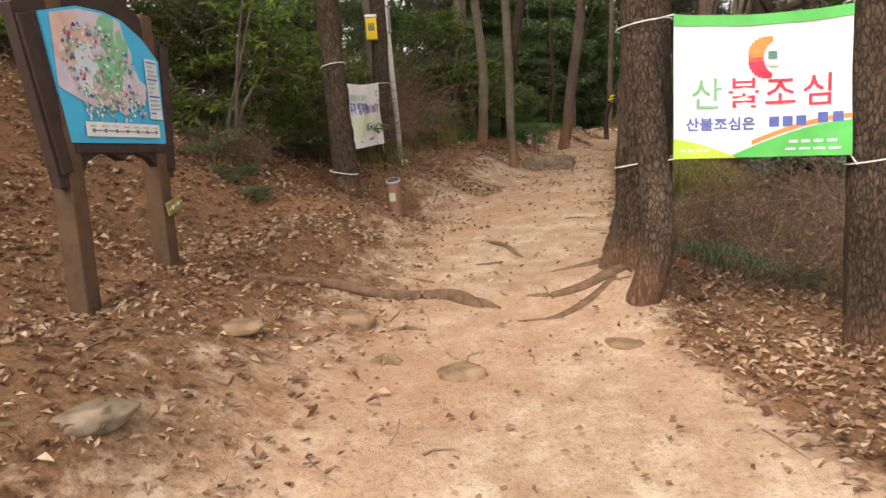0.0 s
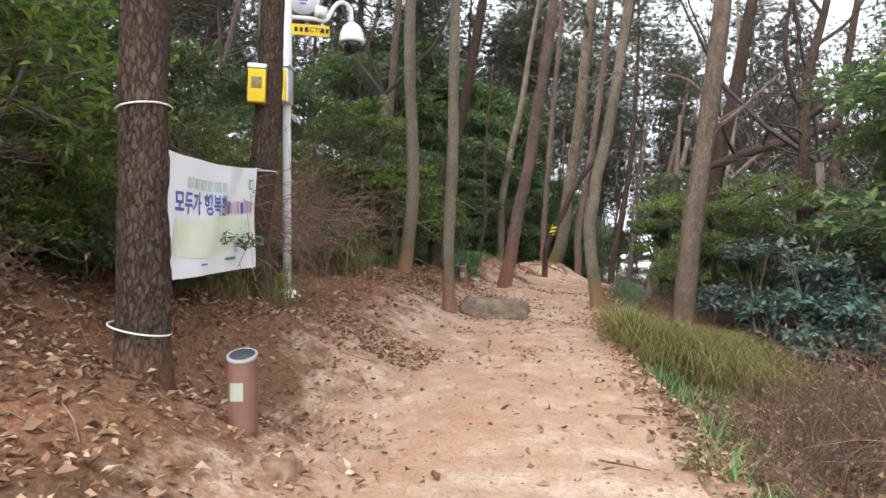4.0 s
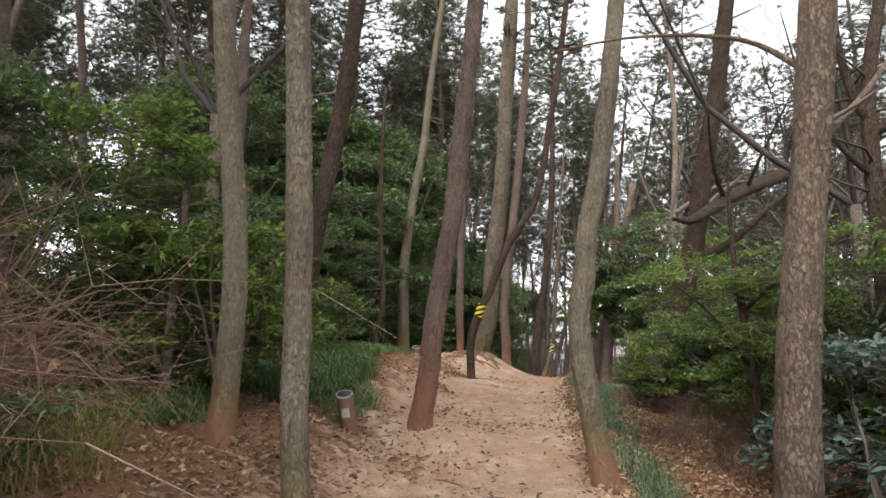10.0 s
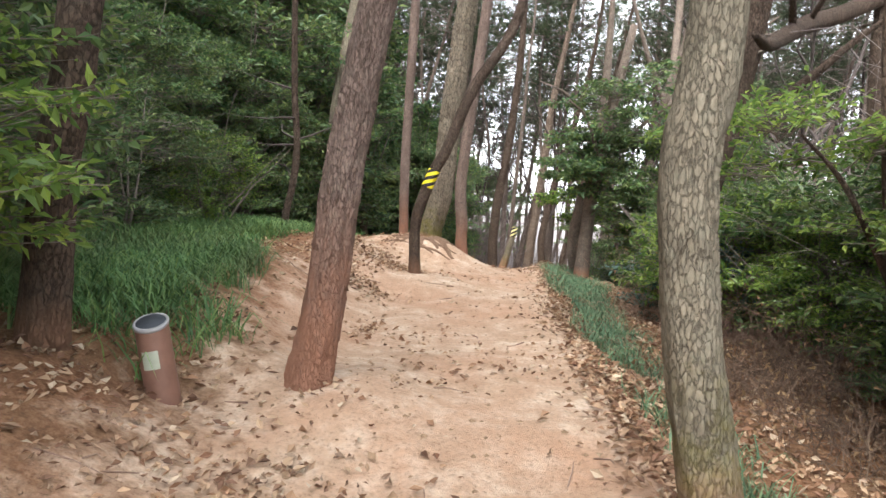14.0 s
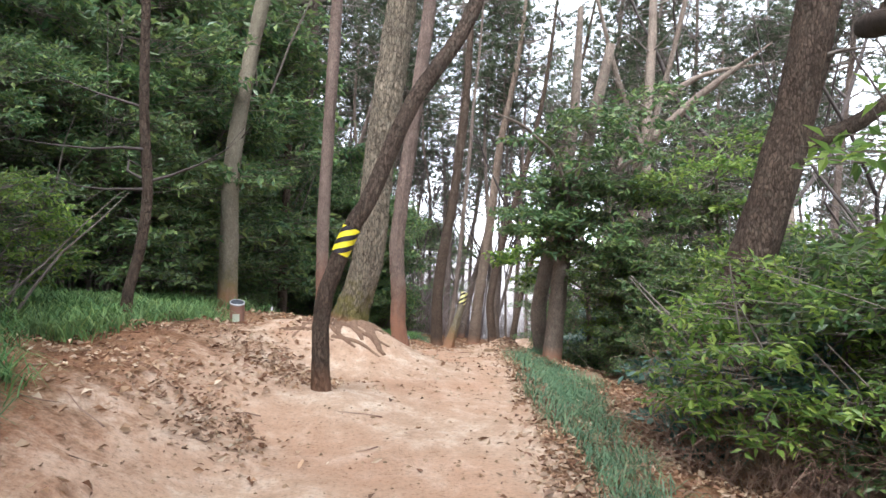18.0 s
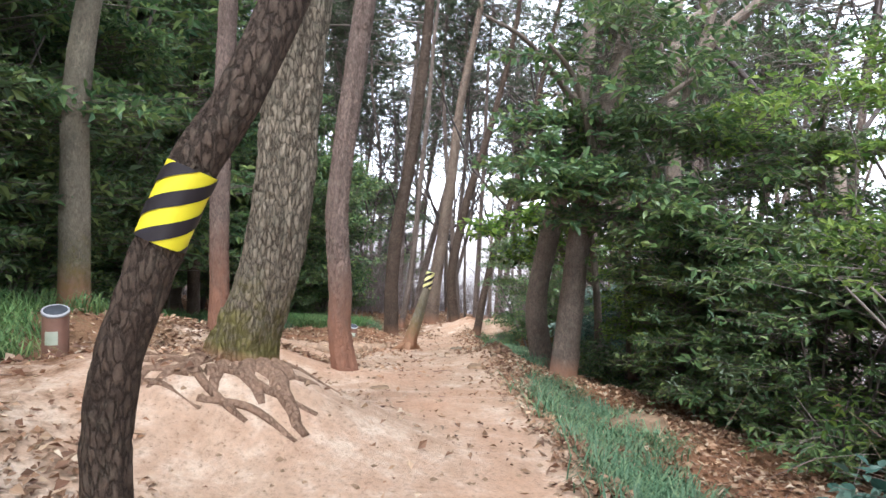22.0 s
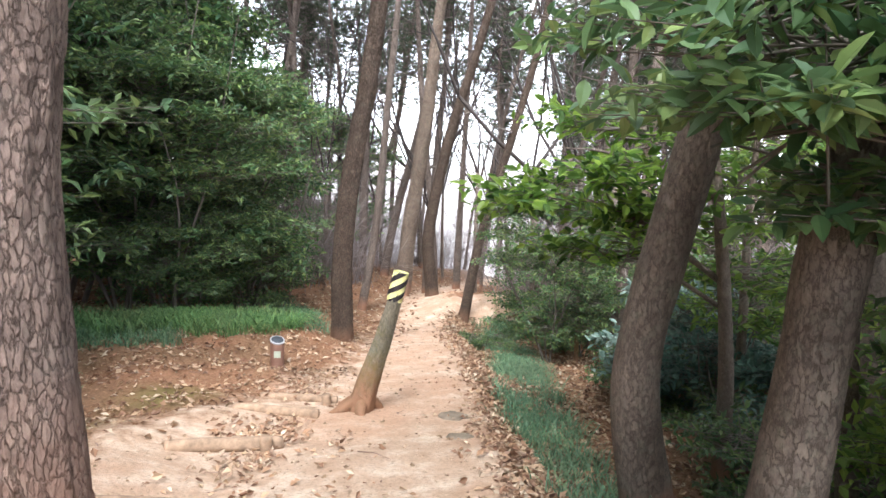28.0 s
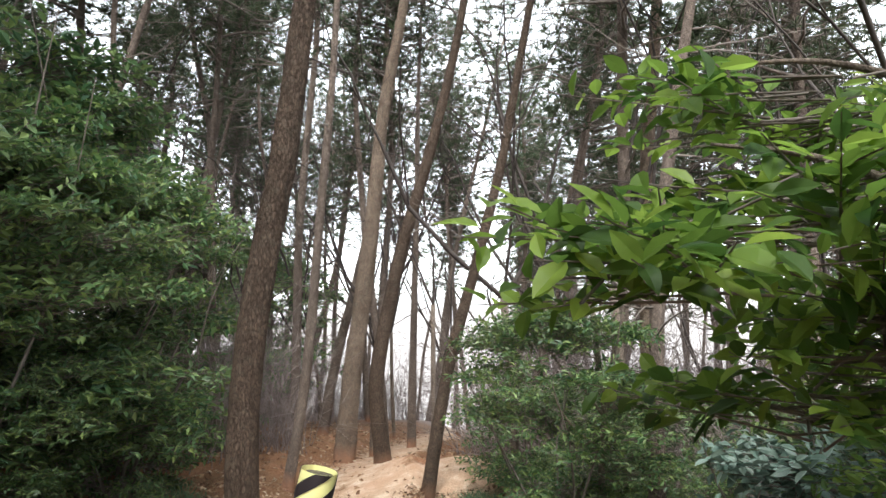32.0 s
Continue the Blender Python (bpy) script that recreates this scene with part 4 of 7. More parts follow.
# ---------------------------------------------------------------- shrubs and evergreen trees
def sprays(n, centre, size, leaf, per, flat=0.6, hollow=0.45):
    """Leafy twigs through an uneven mass of that size; gives the twigs, and leaves as P, D, N, L, W."""
    seg, P, D, N = [], [], [], []
    size, centre = np.array(size, float), np.array(centre, float)
    pads = []
    for _ in range(max(9, n // 24)):
        u = unit(1)[0]
        pads.append((u * size * (RNG.uniform(hollow, 1.0) ** 0.6) * 0.86, 0.30 * float(min(size[0], size[1])) * RNG.uniform(0.65, 1.35)))
    for _ in range(n):
        c, wide = pads[int(RNG.integers(len(pads)))]
        a, r = RNG.uniform(0, 2 * math.pi), math.sqrt(RNG.random())
        ray = np.array([math.cos(a), math.sin(a), 0.0])
        p = centre + c + ray * wide * r + np.array([0, 0, -0.42 * wide * r * r + RNG.normal() * 0.09 * wide])
        out = c * np.array([1, 1, 0.3])
        out = out / (np.linalg.norm(out) + 1e-9) * 0.7 + ray * 0.6
        d = out + RNG.normal(size=3) * 0.3
        d[2] = d[2] * (1 - flat) + 0.1
        d /= np.linalg.norm(d)
        l = leaf * per * 0.36
        q = p + d * l
        seg.append((p - d * l * 0.7, q, 0.006, 0.002))
        nrm = np.array([0, 0, 1.0]) + RNG.normal(size=3) * 0.3
        side = np.cross(d, nrm)
        side /= np.linalg.norm(side) + 1e-9
        for k in range(per):
            t = k / per
            P.append(p + d * l * t + RNG.normal(size=3) * leaf * 0.12)
            D.append(d * 0.55 + side * (1 if k % 2 else -1) * 0.9 + RNG.normal(size=3) * 0.45)
            N.append(nrm + RNG.normal(size=3) * 0.35)
    return seg, P, D, N


def leafy(root, n, centre, size, leaf, mat, per=12, aspect=0.42, flat=0.6, hollow=0.45, name="foliage", spare=True):
    seg, P, D, N = sprays(n, centre, size, leaf, per, flat, hollow)
    L = leaf * RNG.uniform(0.65, 1.25, len(P))
    V, F = leaf_sheet(P, D, N, L, L * aspect, spare=spare)
    tagged(cloud("twig_work", stems(seg, 3), BRANCH, root, True), kind="stuff")
    return tagged(cloud(name, (V, F), mat, root), kind="stuff")


def shrub(name, label, height, width, n, leaf, mat, aspect=0.42, flat=0.6, stemmed=5, group="", category="shrub"):
    root = empty(name, 0, 0, 0)
    seg = []
    for k in range(stemmed):
        a = RNG.uniform(0, 6.283)
        last, d = np.array([RNG.normal() * 0.08, RNG.normal() * 0.08, -0.4]), np.array([math.cos(a) * 0.35, math.sin(a) * 0.35, 1.0])
        for j in range(5):
            nxt = last + d * (height + 0.4) * 0.17
            seg.append((last, nxt, 0.03 * (1 - j / 6), 0.03 * (1 - (j + 1) / 6)))
            d = d + RNG.normal(size=3) * 0.15
            last = nxt
    tagged(cloud("stem_work", stems(seg, 6), BRANCH, root, True), kind="stuff")
    leafy(root, n, (0, 0, height * 0.54), (width * 0.5, width * 0.5, height * 0.5), leaf, mat, 12, aspect, flat, spare=None if mat in (LEAF_BROAD, LEAF_BLUE) else True)
    return tagged(root, label, category, group)


def bramble(name, label, height, width, n, leaves, group="", mat=None, stout=1.0):
    """A tangle of arching dry canes, with a few withered leaves."""
    root = empty(name, 0, 0, 0)
    seg, P = [], []
    for _ in range(n):
        a, r0 = RNG.uniform(0, 6.283), width * 0.5 * math.sqrt(RNG.random())
        p = np.array([math.cos(a) * r0, math.sin(a) * r0, -0.12])
        b = RNG.uniform(0, 6.283)
        d = np.array([math.cos(b) * 0.5, math.sin(b) * 0.5, 1.2])
        l = height * RNG.uniform(0.5, 1.25)
        rr = RNG.uniform(0.003, 0.007) * stout
        for j in range(6):
            q = p + d / np.linalg.norm(d) * l / 6
            seg.append((p, q, rr * (1 - j / 8), rr * (1 - (j + 1) / 8)))
            if j > 1 and RNG.random() < 0.75:
                e = d + RNG.normal(size=3) * 0.9
                tip = q + e / np.linalg.norm(e) * l * 0.2
                seg.append((q, tip, rr * 0.5, 0.0012))
                P.append(tip)
            d = d + RNG.normal(size=3) * 0.3 + np.array([0, 0, -0.33 if stout == 1 else -0.05])
            p = q
    tagged(cloud("cane_tangle", stems(seg, 3), mat or TWIG, root, True), kind="stuff")
    if leaves:
        P = np.array(P)[RNG.integers(0, len(P), leaves)] + RNG.normal(size=(leaves, 3)) * 0.03
        L = RNG.uniform(0.04, 0.085, leaves)
        tagged(cloud("withered_foliage", leaf_sheet(P, unit(leaves) - np.array([0, 0, 0.6]), unit(leaves), L, L * 0.5, 0.4, 0.4), DRYLEAF, root), kind="stuff")
    return tagged(root, label, "shrub", group)


dark_a = shrub("evergreen_shrub", "dense dark-green evergreen shrub with small glossy leaves", 2.6, 2.6, 620, 0.105, LEAF_DARK, group="evergreen shrubs")
dark_b = shrub("evergreen_shrub", "dense dark-green evergreen shrub with small glossy leaves", 3.4, 3.0, 800, 0.115, LEAF_MID, flat=0.8, group="evergreen shrubs")
dark_c = shrub("evergreen_shrub", "tall dark-green evergreen bush with layered sprays", 4.6, 3.2, 1000, 0.12, LEAF_MID, flat=0.85, group="evergreen shrubs")
green_b = shrub("green_shrub", "yellow-green leafy shrub with broad young leaves", 1.9, 1.8, 420, 0.10, LEAF_GREEN, 0.48, 0.5, group="green shrubs")
green_a = shrub("green_shrub", "mid-green leafy shrub with bright young leaves", 2.2, 2.2, 480, 0.095, LEAF_GREEN, group="green shrubs")
blue_a = shrub("dusty_leaved_shrub", "shrub with broad dusty grey-green leaves in flat sprays", 1.7, 1.7, 260, 0.115, LEAF_BLUE, 0.5, 0.9, group="dusty shrubs")
low_a = shrub("low_shrub", "low dark undergrowth with small leaves", 0.9, 1.4, 220, 0.08, LEAF_DARK, group="low undergrowth")
bram_a = bramble("dead_bramble", "tangle of dry reddish-brown bramble canes", 1.9, 2.1, 330, 120, "dead brambles")
bram_b = bramble("dead_bramble", "low tangle of dry brown canes with withered leaves", 0.85, 1.5, 240, 130, "dead brambles", TWIG_DARK)

broad_a = shrub("broadleaf_shrub", "shrub with broad glossy blue-green leaves on the slope", 1.25, 1.7, 290, 0.105, LEAF_BROAD, 0.5, 0.85, group="broadleaf shrubs")
thick_a = bramble("leafless_thicket", "tall thicket of leafless grey-lilac stems", 3.6, 3.2, 170, 0, "leafless thickets", LILAC_TWIG, 1.8)
thick_b = bramble("leafless_thicket", "tall thicket of leafless grey-lilac stems", 2.6, 3.0, 170, 0, "leafless thickets", LILAC_TWIG, 1.6)
thicket_spots = []
for k in range(44):
    y = 40 + 18 * ((k * 0.618) % 1.0)
    x = float(np.interp(y, *TRAIL)) + (3.0 + 9.0 * ((k * 0.3819 + 0.2) % 1.0)) * (1 if k % 3 else -0.8)
    thicket_spots.append((x, y, k * 47.0, 1))
for k in range(24):
    y = 35 + 18 * ((k * 0.618 + 0.1) % 1.0)
    thicket_spots.append((float(np.interp(y, *TRAIL)) + 3.0 + 8.0 * ((k * 0.3819 + 0.5) % 1.0), y, k * 53.0, 1.1))
for k in range(26):
    y = 14 + 28 * ((k * 0.618 + 0.3) % 1.0)
    thicket_spots.append((float(np.interp(y, *TRAIL)) + 6.0 + 7.0 * ((k * 0.3819) % 1.0), y, k * 61.0, 1))
scatter(thick_a, thicket_spots[0::2])
scatter(thick_b, thicket_spots[1::2])
scatter(dark_a, [(-5.9, 8.6, 0, 1), (-6.9, 10.4, 50, 1), (-5.2, 16.4, 80, 1), (-5.0, 19.6, 120, .7), (-6.0, 22.0, 160, .65), (-5.4, 25.6, 10, 1), (-5.0, 28.4, 200, 1), (4.4, 13.6, 90, 1), (2.7, 19.9, 150, 1),
                 (3.5, 22.0, 30, 1), (3.2, 24.6, 210, 1), (4.0, 16.6, 310, 1), (3.0, 18.0, 100, 1), (5.3, 31.6, 130, .8), (4.35, 36.3, 45, .72), (5.2, 36.9, 105, .85), (4.5, 35.0, 165, .6), (2.6, 25.4, 75, .8), (2.6, 23.7, 20, .75), (6.3, 36.0, 95, .8), (4.2, 10.6, 110, 1),
                 (4.6, 11.7, 10, 1), (4.9, 8.6, 140, 1)])
scatter(dark_b, [(6.6, 32.6, 35, .7), (5.2, 28.6, 80, .75), (6.0, 30.4, 140, .8), (-8.9, 3.4, 25, .7), (-9.6, 1.6, 85, .7), (-8.2, 7.0, 145, .65), (5.0, 33.6, 20, .6), (-7.2, 12.8, 0, .72), (-6.4, 15.8, 70, .68), (-6.4, 18.4, 130, .68), (-7.2, 20.8, 190, .6), (-6.8, 24.4, 250, .6), (-6.2, 27.6, 310, 1), (-4.6, 30.6, 20, 1), (-2.0, 35.0, 110, .9), (-5.0, 34.0, 210, 1),
                 (-1.2, 38.0, 260, 1), (4.6, 19.4, 300, 1), (5.2, 23.0, 30, 1), (-8.6, 16.5, 150, .6), (-9.0, 22.5, 200, .6), (-8.6, 27.5, 240, 1), (5.6, 14.0, 280, 1), (-3.2, 36.6, 330, 1), (6.5, 18.0, 60, 1), (-5.8, 29.2, 75, 1), (-7.5, 30.5, 175, 1)])
scatter(dark_c, [(-5.9, 28.0, 40, 1.15), (-6.8, 28.9, 100, 1.4), (-7.8, 28.2, 220, 1.4), (-5.6, 30.9, 280, 1.4), (-1.3, 36.3, 15, .8), (-2.4, 38.2, 75, 1.0), (-3.1, 35.6, 135, .85), (-4.4, 36.9, 195, 1.4), (-5.9, 34.9, 255, 1.4), (-7.2, 24.4, 15, .65), (-6.9, 27.5, 75, 1.0), (-7.6, 22.2, 135, .62), (-6.3, 29.8, 195, 1.3), (-8.4, 26.0, 255, .8), (-4.7, 31.4, 40, 1.0), (-4.5, 35.0, 100, .9), (-5.5, 29.4, 15, .9), (-2.9, 36.9, 60, .95), (-5.2, 33.6, 315, .95), (-4.2, 35.9, 45, .95), (-6.9, 33.2, 105, 1.3), (-3.6, 38.4, 165, 1.0), (-8.3, 5.2, 225, .6), (-5.6, 25.4, 110, .72), (-6.4, 25.7, 30, .75), (-5.3, 28.3, 190, 1), (-2.3, 34.9, 130, .75), (-2.1, 36.6, 310, .85), (3.2, 33.3, 90, .5), (-5.9, 23.8, 25, .6), (-5.6, 26.9, 85, 1), (-5.7, 20.9, 145, .5), (4.6, 12.6, 265, 1), (5.2, 15.4, 325, 1), (5.2, 10.4, 55, 1), (-6.6, 14.5, 0, .62), (-8.4, 19.0, 60, .5), (-2.6, 39.6, 180, .9), (-8.0, 25.0, 240, 1), (-5.8, 32.2, 300, 1), (-9.5, 31.0, 100, 1), (-1.4, 42.5, 220, 1), (-11.0, 21.0, 20, .6), (-5.5, 40.0, 80, 1), (-7.2, 35.8, 10, 1), (0.3, 48.0, 70, 1), (-2.6, 47.0, 150, 1), (2.0, 53.0, 230, 1), (-6.0, 46.0, 310, 1), (-0.5, 55.0, 15, 1)])
scatter(green_a, [(1.75, 20.4, 170, .85), (-4.6, 21.2, 50, .65), (-4.9, 6.6, 0, 1), (-5.4, 9.9, 70, 1), (3.1, 18.4, 140, 1), (2.5, 19.6, 200, .9), (2.9, 22.8, 260, 1), (-4.5, 15.4, 320, 1), (2.9, 26.2, 40, 1), (2.6, 20.9, 100, 1), (5.4, 20.6, 160, 1), (-5.5, 7.6, 220, 1), (3.2, 16.3, 75, 1), (-7.0, 17.0, 15, 1), (-5.9, 13.0, 125, 1)])
scatter(green_b, [(-4.85, 7.6, 30, .55), (-5.05, 6.8, 90, .6), (-5.0, 8.0, 0, 1), (-5.35, 8.9, 80, .95), (-4.8, 7.2, 160, .7), (-5.9, 7.2, 230, 1), (-6.6, 5.6, 40, 1), (-6.3, 6.6, 140, 1.1), (-4.9, 15.6, 20, .7)])
scatter(blue_a, [(1.75, 15.2, 0, 1), (2.6, 14.8, 70, 1), (3.2, 15.6, 190, 1), (3.3, 12.4, 300, 1), (3.9, 30.9, 40, .8)])
scatter(broad_a, [(2.0, 13.6, 0, 1), (2.7, 12.9, 60, 1), (3.2, 13.8, 120, 1), (2.2, 11.9, 200, 1), (3.0, 10.9, 260, 1), (3.7, 12.2, 320, 1), (3.7, 29.9, 150, .8), (3.9, 28.6, 210, .9), (1.45, 20.9, 20, .8)])
scatter(low_a, [(-4.9, 12.4, 0, 1), (-4.75, 6.5, 40, .5), (-4.85, 7.2, 100, .6), (-4.6, 7.85, 160, .6), (-4.15, 5.9, 220, .32), (-3.85, 5.75, 280, .26), (-4.5, 6.1, 340, .38), (3.2, 28.4, 60, 1), (3.6, 29.8, 120, 1), (2.5, 34.2, 20, .7), (2.6, 26.8, 170, 1), (2.6, 25.0, 220, 1), (2.5, 23.4, 280, 1), (2.3, 18.0, 330, .8), (-4.4, 8.3, 20, 1), (2.7, 27.4, 140, 1), (3.5, 30.8, 190, 1),
                (4.4, 32.4, 300, 1), (2.6, 9.0, 155, 1), (3.4, 8.4, 215, 1), (-1.2, 36.2, 10, 1), (-0.9, 39.6, 60, 1), (-0.2, 41.4, 110, 1), (-1.6, 40.6, 170, 1), (0.4, 44.6, 230, 1)])
wood_spots = []
for k in range(60):
    y = -4 + 58 * ((k * 0.618 + 0.37) % 1.0)
    side = 7.5 + 12 * ((k * 0.3819 + 0.15) % 1.0)
    wood_spots.append((float(np.interp(y, *TRAIL)) + (side if k % 5 else -side - 1.5), y, k * 71.0, 1.0))
scatter(copy_thing(low_a, pose(9, 3, gz(9, 3))), wood_spots[0::2])
scatter(copy_thing(bram_b, pose(9, 5, gz(9, 5))), wood_spots[1::2])
scatter(bram_a, [(-5.7, 12.2, 0, 1), (-6.2, 14.0, 60, .8), (-6.1, 13.0, 120, 1.1), (-5.9, 11.3, 180, .95), (-5.6, 11.7, 240, .9), (-6.2, 7.6, 300, 1), (3.4, 6.4, 40, 1), (-5.8, 12.9, 95, .8), (-5.0, 9.2, 150, 1), (1.9, 8.2, 320, .8), (1.25, 20.6, 210, .6), (1.75, 20.2, 30, .55)])
scatter(bram_b, [(0.9, 8.3, 15, 1), (1.35, 9.1, 75, 1), (1.65, 10.1, 135, 1.3), (1.0, 10.1, 195, .9), (1.95, 9.3, 255, 1), (2.3, 10.6, 315, 1.4), (0.6, 8.9, 50, 1), (0.15, 8.3, 20, 1), (0.45, 7.4, 70, 1), (0.35, 9.3, 140, 1), (1.0, 9.0, 210, 1), (-0.05, 7.0, 275, .8), (-4.6, 6.3, 155, .8), (1.2, 7.3, 0, 1), (1.7, 8.6, 50, 1), (2.4, 7.0, 100, 1), (0.7, 6.2, 150, 1), (1.7, 5.9, 200, 1), (1.2, 11.1, 250, 1.3), (0.75, 10.5, 300, 1.1), (1.75, 11.5, 30, 1.4), (1.0, 16.9, 30, 1), (1.3, 18.6, 80, 1), 
                 (2.2, 5.2, 280, 1), (3.0, 5.0, 330, 1), (-5.3, 14.9, 45, 1), (1.9, 21.6, 95, 1), (0.6, 18.0, 10, 1)])


# the leafy evergreen trees that lean over the trail
def evergreen_tree(name, base, stems_pts, masses, leaf, mat, label, aspect=0.42, bark=None):
    x, y = base
    z = gz(x, y)
    root = empty(name, x, y, z)
    for k, pts in enumerate(stems_pts):
        rows = [(px - x, py - y, pz - z, r) for px, py, pz, r in pts]
        if k == 0:
            trunk_part(rows, bark or BARK_DARK, root, 14, 8, 0.1, k * 7.0, 0.35)
        else:
            v, f, h = tube(rows, 9, 6, 0.1, k * 3.0)
            raw("limb", v, f, bark or BARK_DARK, root, attrs={"foot": [1.5] * len(h)})
    for c, s, n in masses:
        leafy(root, n, (c[0] - x, c[1] - y, c[2] - z), s, leaf, mat, 11, aspect, 0.75, 0.25, "crown", None if leaf > 0.08 else True)
    return tagged(root, label, "tree")


evergreen_tree("evergreen_tree", (1.5, 27.45),
               [[(1.5, 27.45, gz(1.5, 27.45), .15), (1.36, 27.4, 1.7, .135), (1.47, 27.33, 2.5, .125), (1.6, 27.27, 3.1, .12), (1.7, 27.2, 3.6, .11), (1.9, 27.1, 5.0, .09), (2.0, 27.0, 7.0, .05)],
                [(1.6, 27.25, 3.2, .05), (2.3, 26.6, 4.0, .04), (3.0, 26.0, 4.6, .02)], [(1.8, 27.15, 4.2, .05), (1.0, 26.6, 4.8, .03), (0.4, 26.3, 5.0, .015)], [(1.75, 27.2, 3.9, .045), (2.0, 28.4, 4.6, .03), (2.2, 29.3, 4.7, .015)]],
               [((2.6, 26.2, 3.6), (1.2, 1.2, 1.0), 260), ((3.2, 25.6, 2.4), (1.2, 1.2, 1.0), 240), ((1.05, 26.5, 3.72), (0.85, 0.7, 0.30), 150), ((1.0, 25.7, 3.3), (0.65, 0.5, 0.28), 120), ((1.7, 25.6, 3.0), (0.6, 0.5, 0.4), 90), ((1.9, 26.9, 3.5), (0.6, 0.6, 0.4), 90), ((1.7, 26.0, 4.9), (1.2, 1.0, 0.6), 90), ((3.9, 26.0, 4.4), (1.2, 1.2, 1.2), 100)], 0.11, LEAF_MID,
               "evergreen tree with a grey-brown leaning trunk and dark glossy leaves")
evergreen_tree("evergreen_tree", (1.25, 26.15),
               [[(1.25, 26.15, gz(1.25, 26.15), .145), (1.32, 26.08, 1.92, .132), (1.40, 26.04, 2.74, .125), (1.52, 26.0, 3.27, .115), (1.68, 25.95, 4.1, .10), (2.1, 25.8, 6.0, .07)],
                [(1.55, 26.0, 3.4, .05), (1.2, 25.7, 4.2, .03), (0.8, 25.4, 4.5, .015)]],
               [((2.4, 25.0, 3.0), (1.0, 1.1, 0.9), 230), ((2.1, 25.3, 4.5), (1.4, 1.2, 0.9), 170), ((2.9, 24.2, 1.9), (1.0, 1.1, 0.9), 230)], 0.105, LEAF_DARK,
               "evergreen tree with a pale brown trunk and dark glossy leaves")
evergreen_tree("broadleaf_tree", (2.55, 28.25),
               [[(2.55, 28.25, gz(2.55, 28.25), .06), (2.56, 28.25, 1.4, .055), (2.5, 28.3, 2.3, .045), (2.4, 28.4, 3.3, .03), (2.3, 28.5, 3.9, .012)], [(2.5, 28.3, 2.1, .026), (1.9, 28.5, 2.55, .016), (1.35, 28.6, 2.72, .009), (0.95, 28.62, 2.7, .004)],
                [(2.45, 28.35, 2.7, .022), (1.8, 28.6, 3.0, .013), (1.4, 28.65, 3.05, .005)], [(2.4, 28.4, 3.1, .022), (2.0, 28.7, 3.35, .012), (1.7, 28.9, 3.4, .005)], [(2.52, 28.28, 1.9, .02), (2.1, 28.6, 2.2, .012), (1.8, 28.8, 2.25, .005)]],
               [((1.25, 28.6, 2.72), (0.42, 0.35, 0.13), 26), ((1.75, 28.6, 2.9), (0.45, 0.4, 0.22), 44), ((2.1, 28.6, 2.5), (0.45, 0.45, 0.32), 60), ((1.95, 28.75, 3.25), (0.45, 0.4, 0.18), 34), ((2.5, 28.6, 2.95), (0.45, 0.45, 0.3), 24), ((1.85, 28.75, 2.25), (0.35, 0.35, 0.14), 22)], 0.105, LEAF_BRIGHT,
               "slender broadleaf tree with big bright-green leaves over the trail", 0.5)
evergreen_tree("evergreen_tree", (3.75, 29.7),
               [[(3.75, 29.7, gz(3.75, 29.7), .05), (3.72, 29.65, 1.4, .045), (3.6, 29.5, 2.4, .035), (3.5, 29.3, 3.4, .02)], [(3.7, 29.6, 1.7, .02), (3.2, 29.3, 2.2, .012), (2.9, 29.1, 2.4, .005)], [(3.6, 29.5, 2.3, .02), (4.0, 29.9, 2.8, .012), (4.3, 30.1, 3.0, .005)]],
               [((3.3, 29.2, 2.3), (0.75, 0.7, 0.45), 120), ((4.0, 29.8, 1.7), (0.8, 0.8, 0.5), 130), ((3.5, 29.2, 3.2), (0.8, 0.7, 0.45), 110), ((4.4, 30.2, 2.7), (0.8, 0.8, 0.6), 120)], 0.1, LEAF_GREEN,
               "small evergreen tree with mid-green leaves below the trail")
evergreen_tree("evergreen_tree", (3.5, 25.0),
               [[(3.5, 25.0, gz(3.5, 25.0), .06), (3.45, 24.95, 2.0, .05), (3.3, 24.8, 3.0, .04), (3.2, 24.7, 3.9, .02)], [(3.4, 24.9, 2.5, .025), (3.0, 24.6, 3.1, .015), (2.6, 24.4, 3.5, .006)]],
               [((3.0, 24.6, 3.6), (0.8, 0.8, 0.5), 150), ((3.5, 24.3, 2.9), (0.8, 0.8, 0.5), 120), ((3.7, 24.9, 4.2), (0.7, 0.7, 0.4), 80)], 0.095, LEAF_GREEN,
               "small evergreen tree with sunlit yellow-green leaves")
evergreen_tree("evergreen_tree", (1.3, 16.9),
               [[(1.3, 16.9, gz(1.3, 16.9), .06), (1.25, 16.9, 1.8, .055), (1.15, 16.9, 2.8, .04), (1.1, 16.9, 3.8, .02), (1.15, 16.9, 4.6, .005)], [(1.2, 16.9, 2.0, .03), (0.7, 16.6, 2.6, .018), (0.3, 16.4, 2.9, .008)], [(1.15, 16.9, 2.6, .03), (1.8, 16.6, 3.2, .018), (2.3, 16.4, 3.4, .008)]],
               [((0.75, 17.1, 3.0), (0.9, 0.9, 0.55), 190), ((1.5, 16.9, 2.5), (0.9, 0.9, 0.7), 210), ((2.2, 16.6, 3.2), (0.9, 0.9, 0.5), 160)], 0.075, LEAF_GREEN,
               "small evergreen tree with layered mid-green foliage", bark=BARK_NEAR)
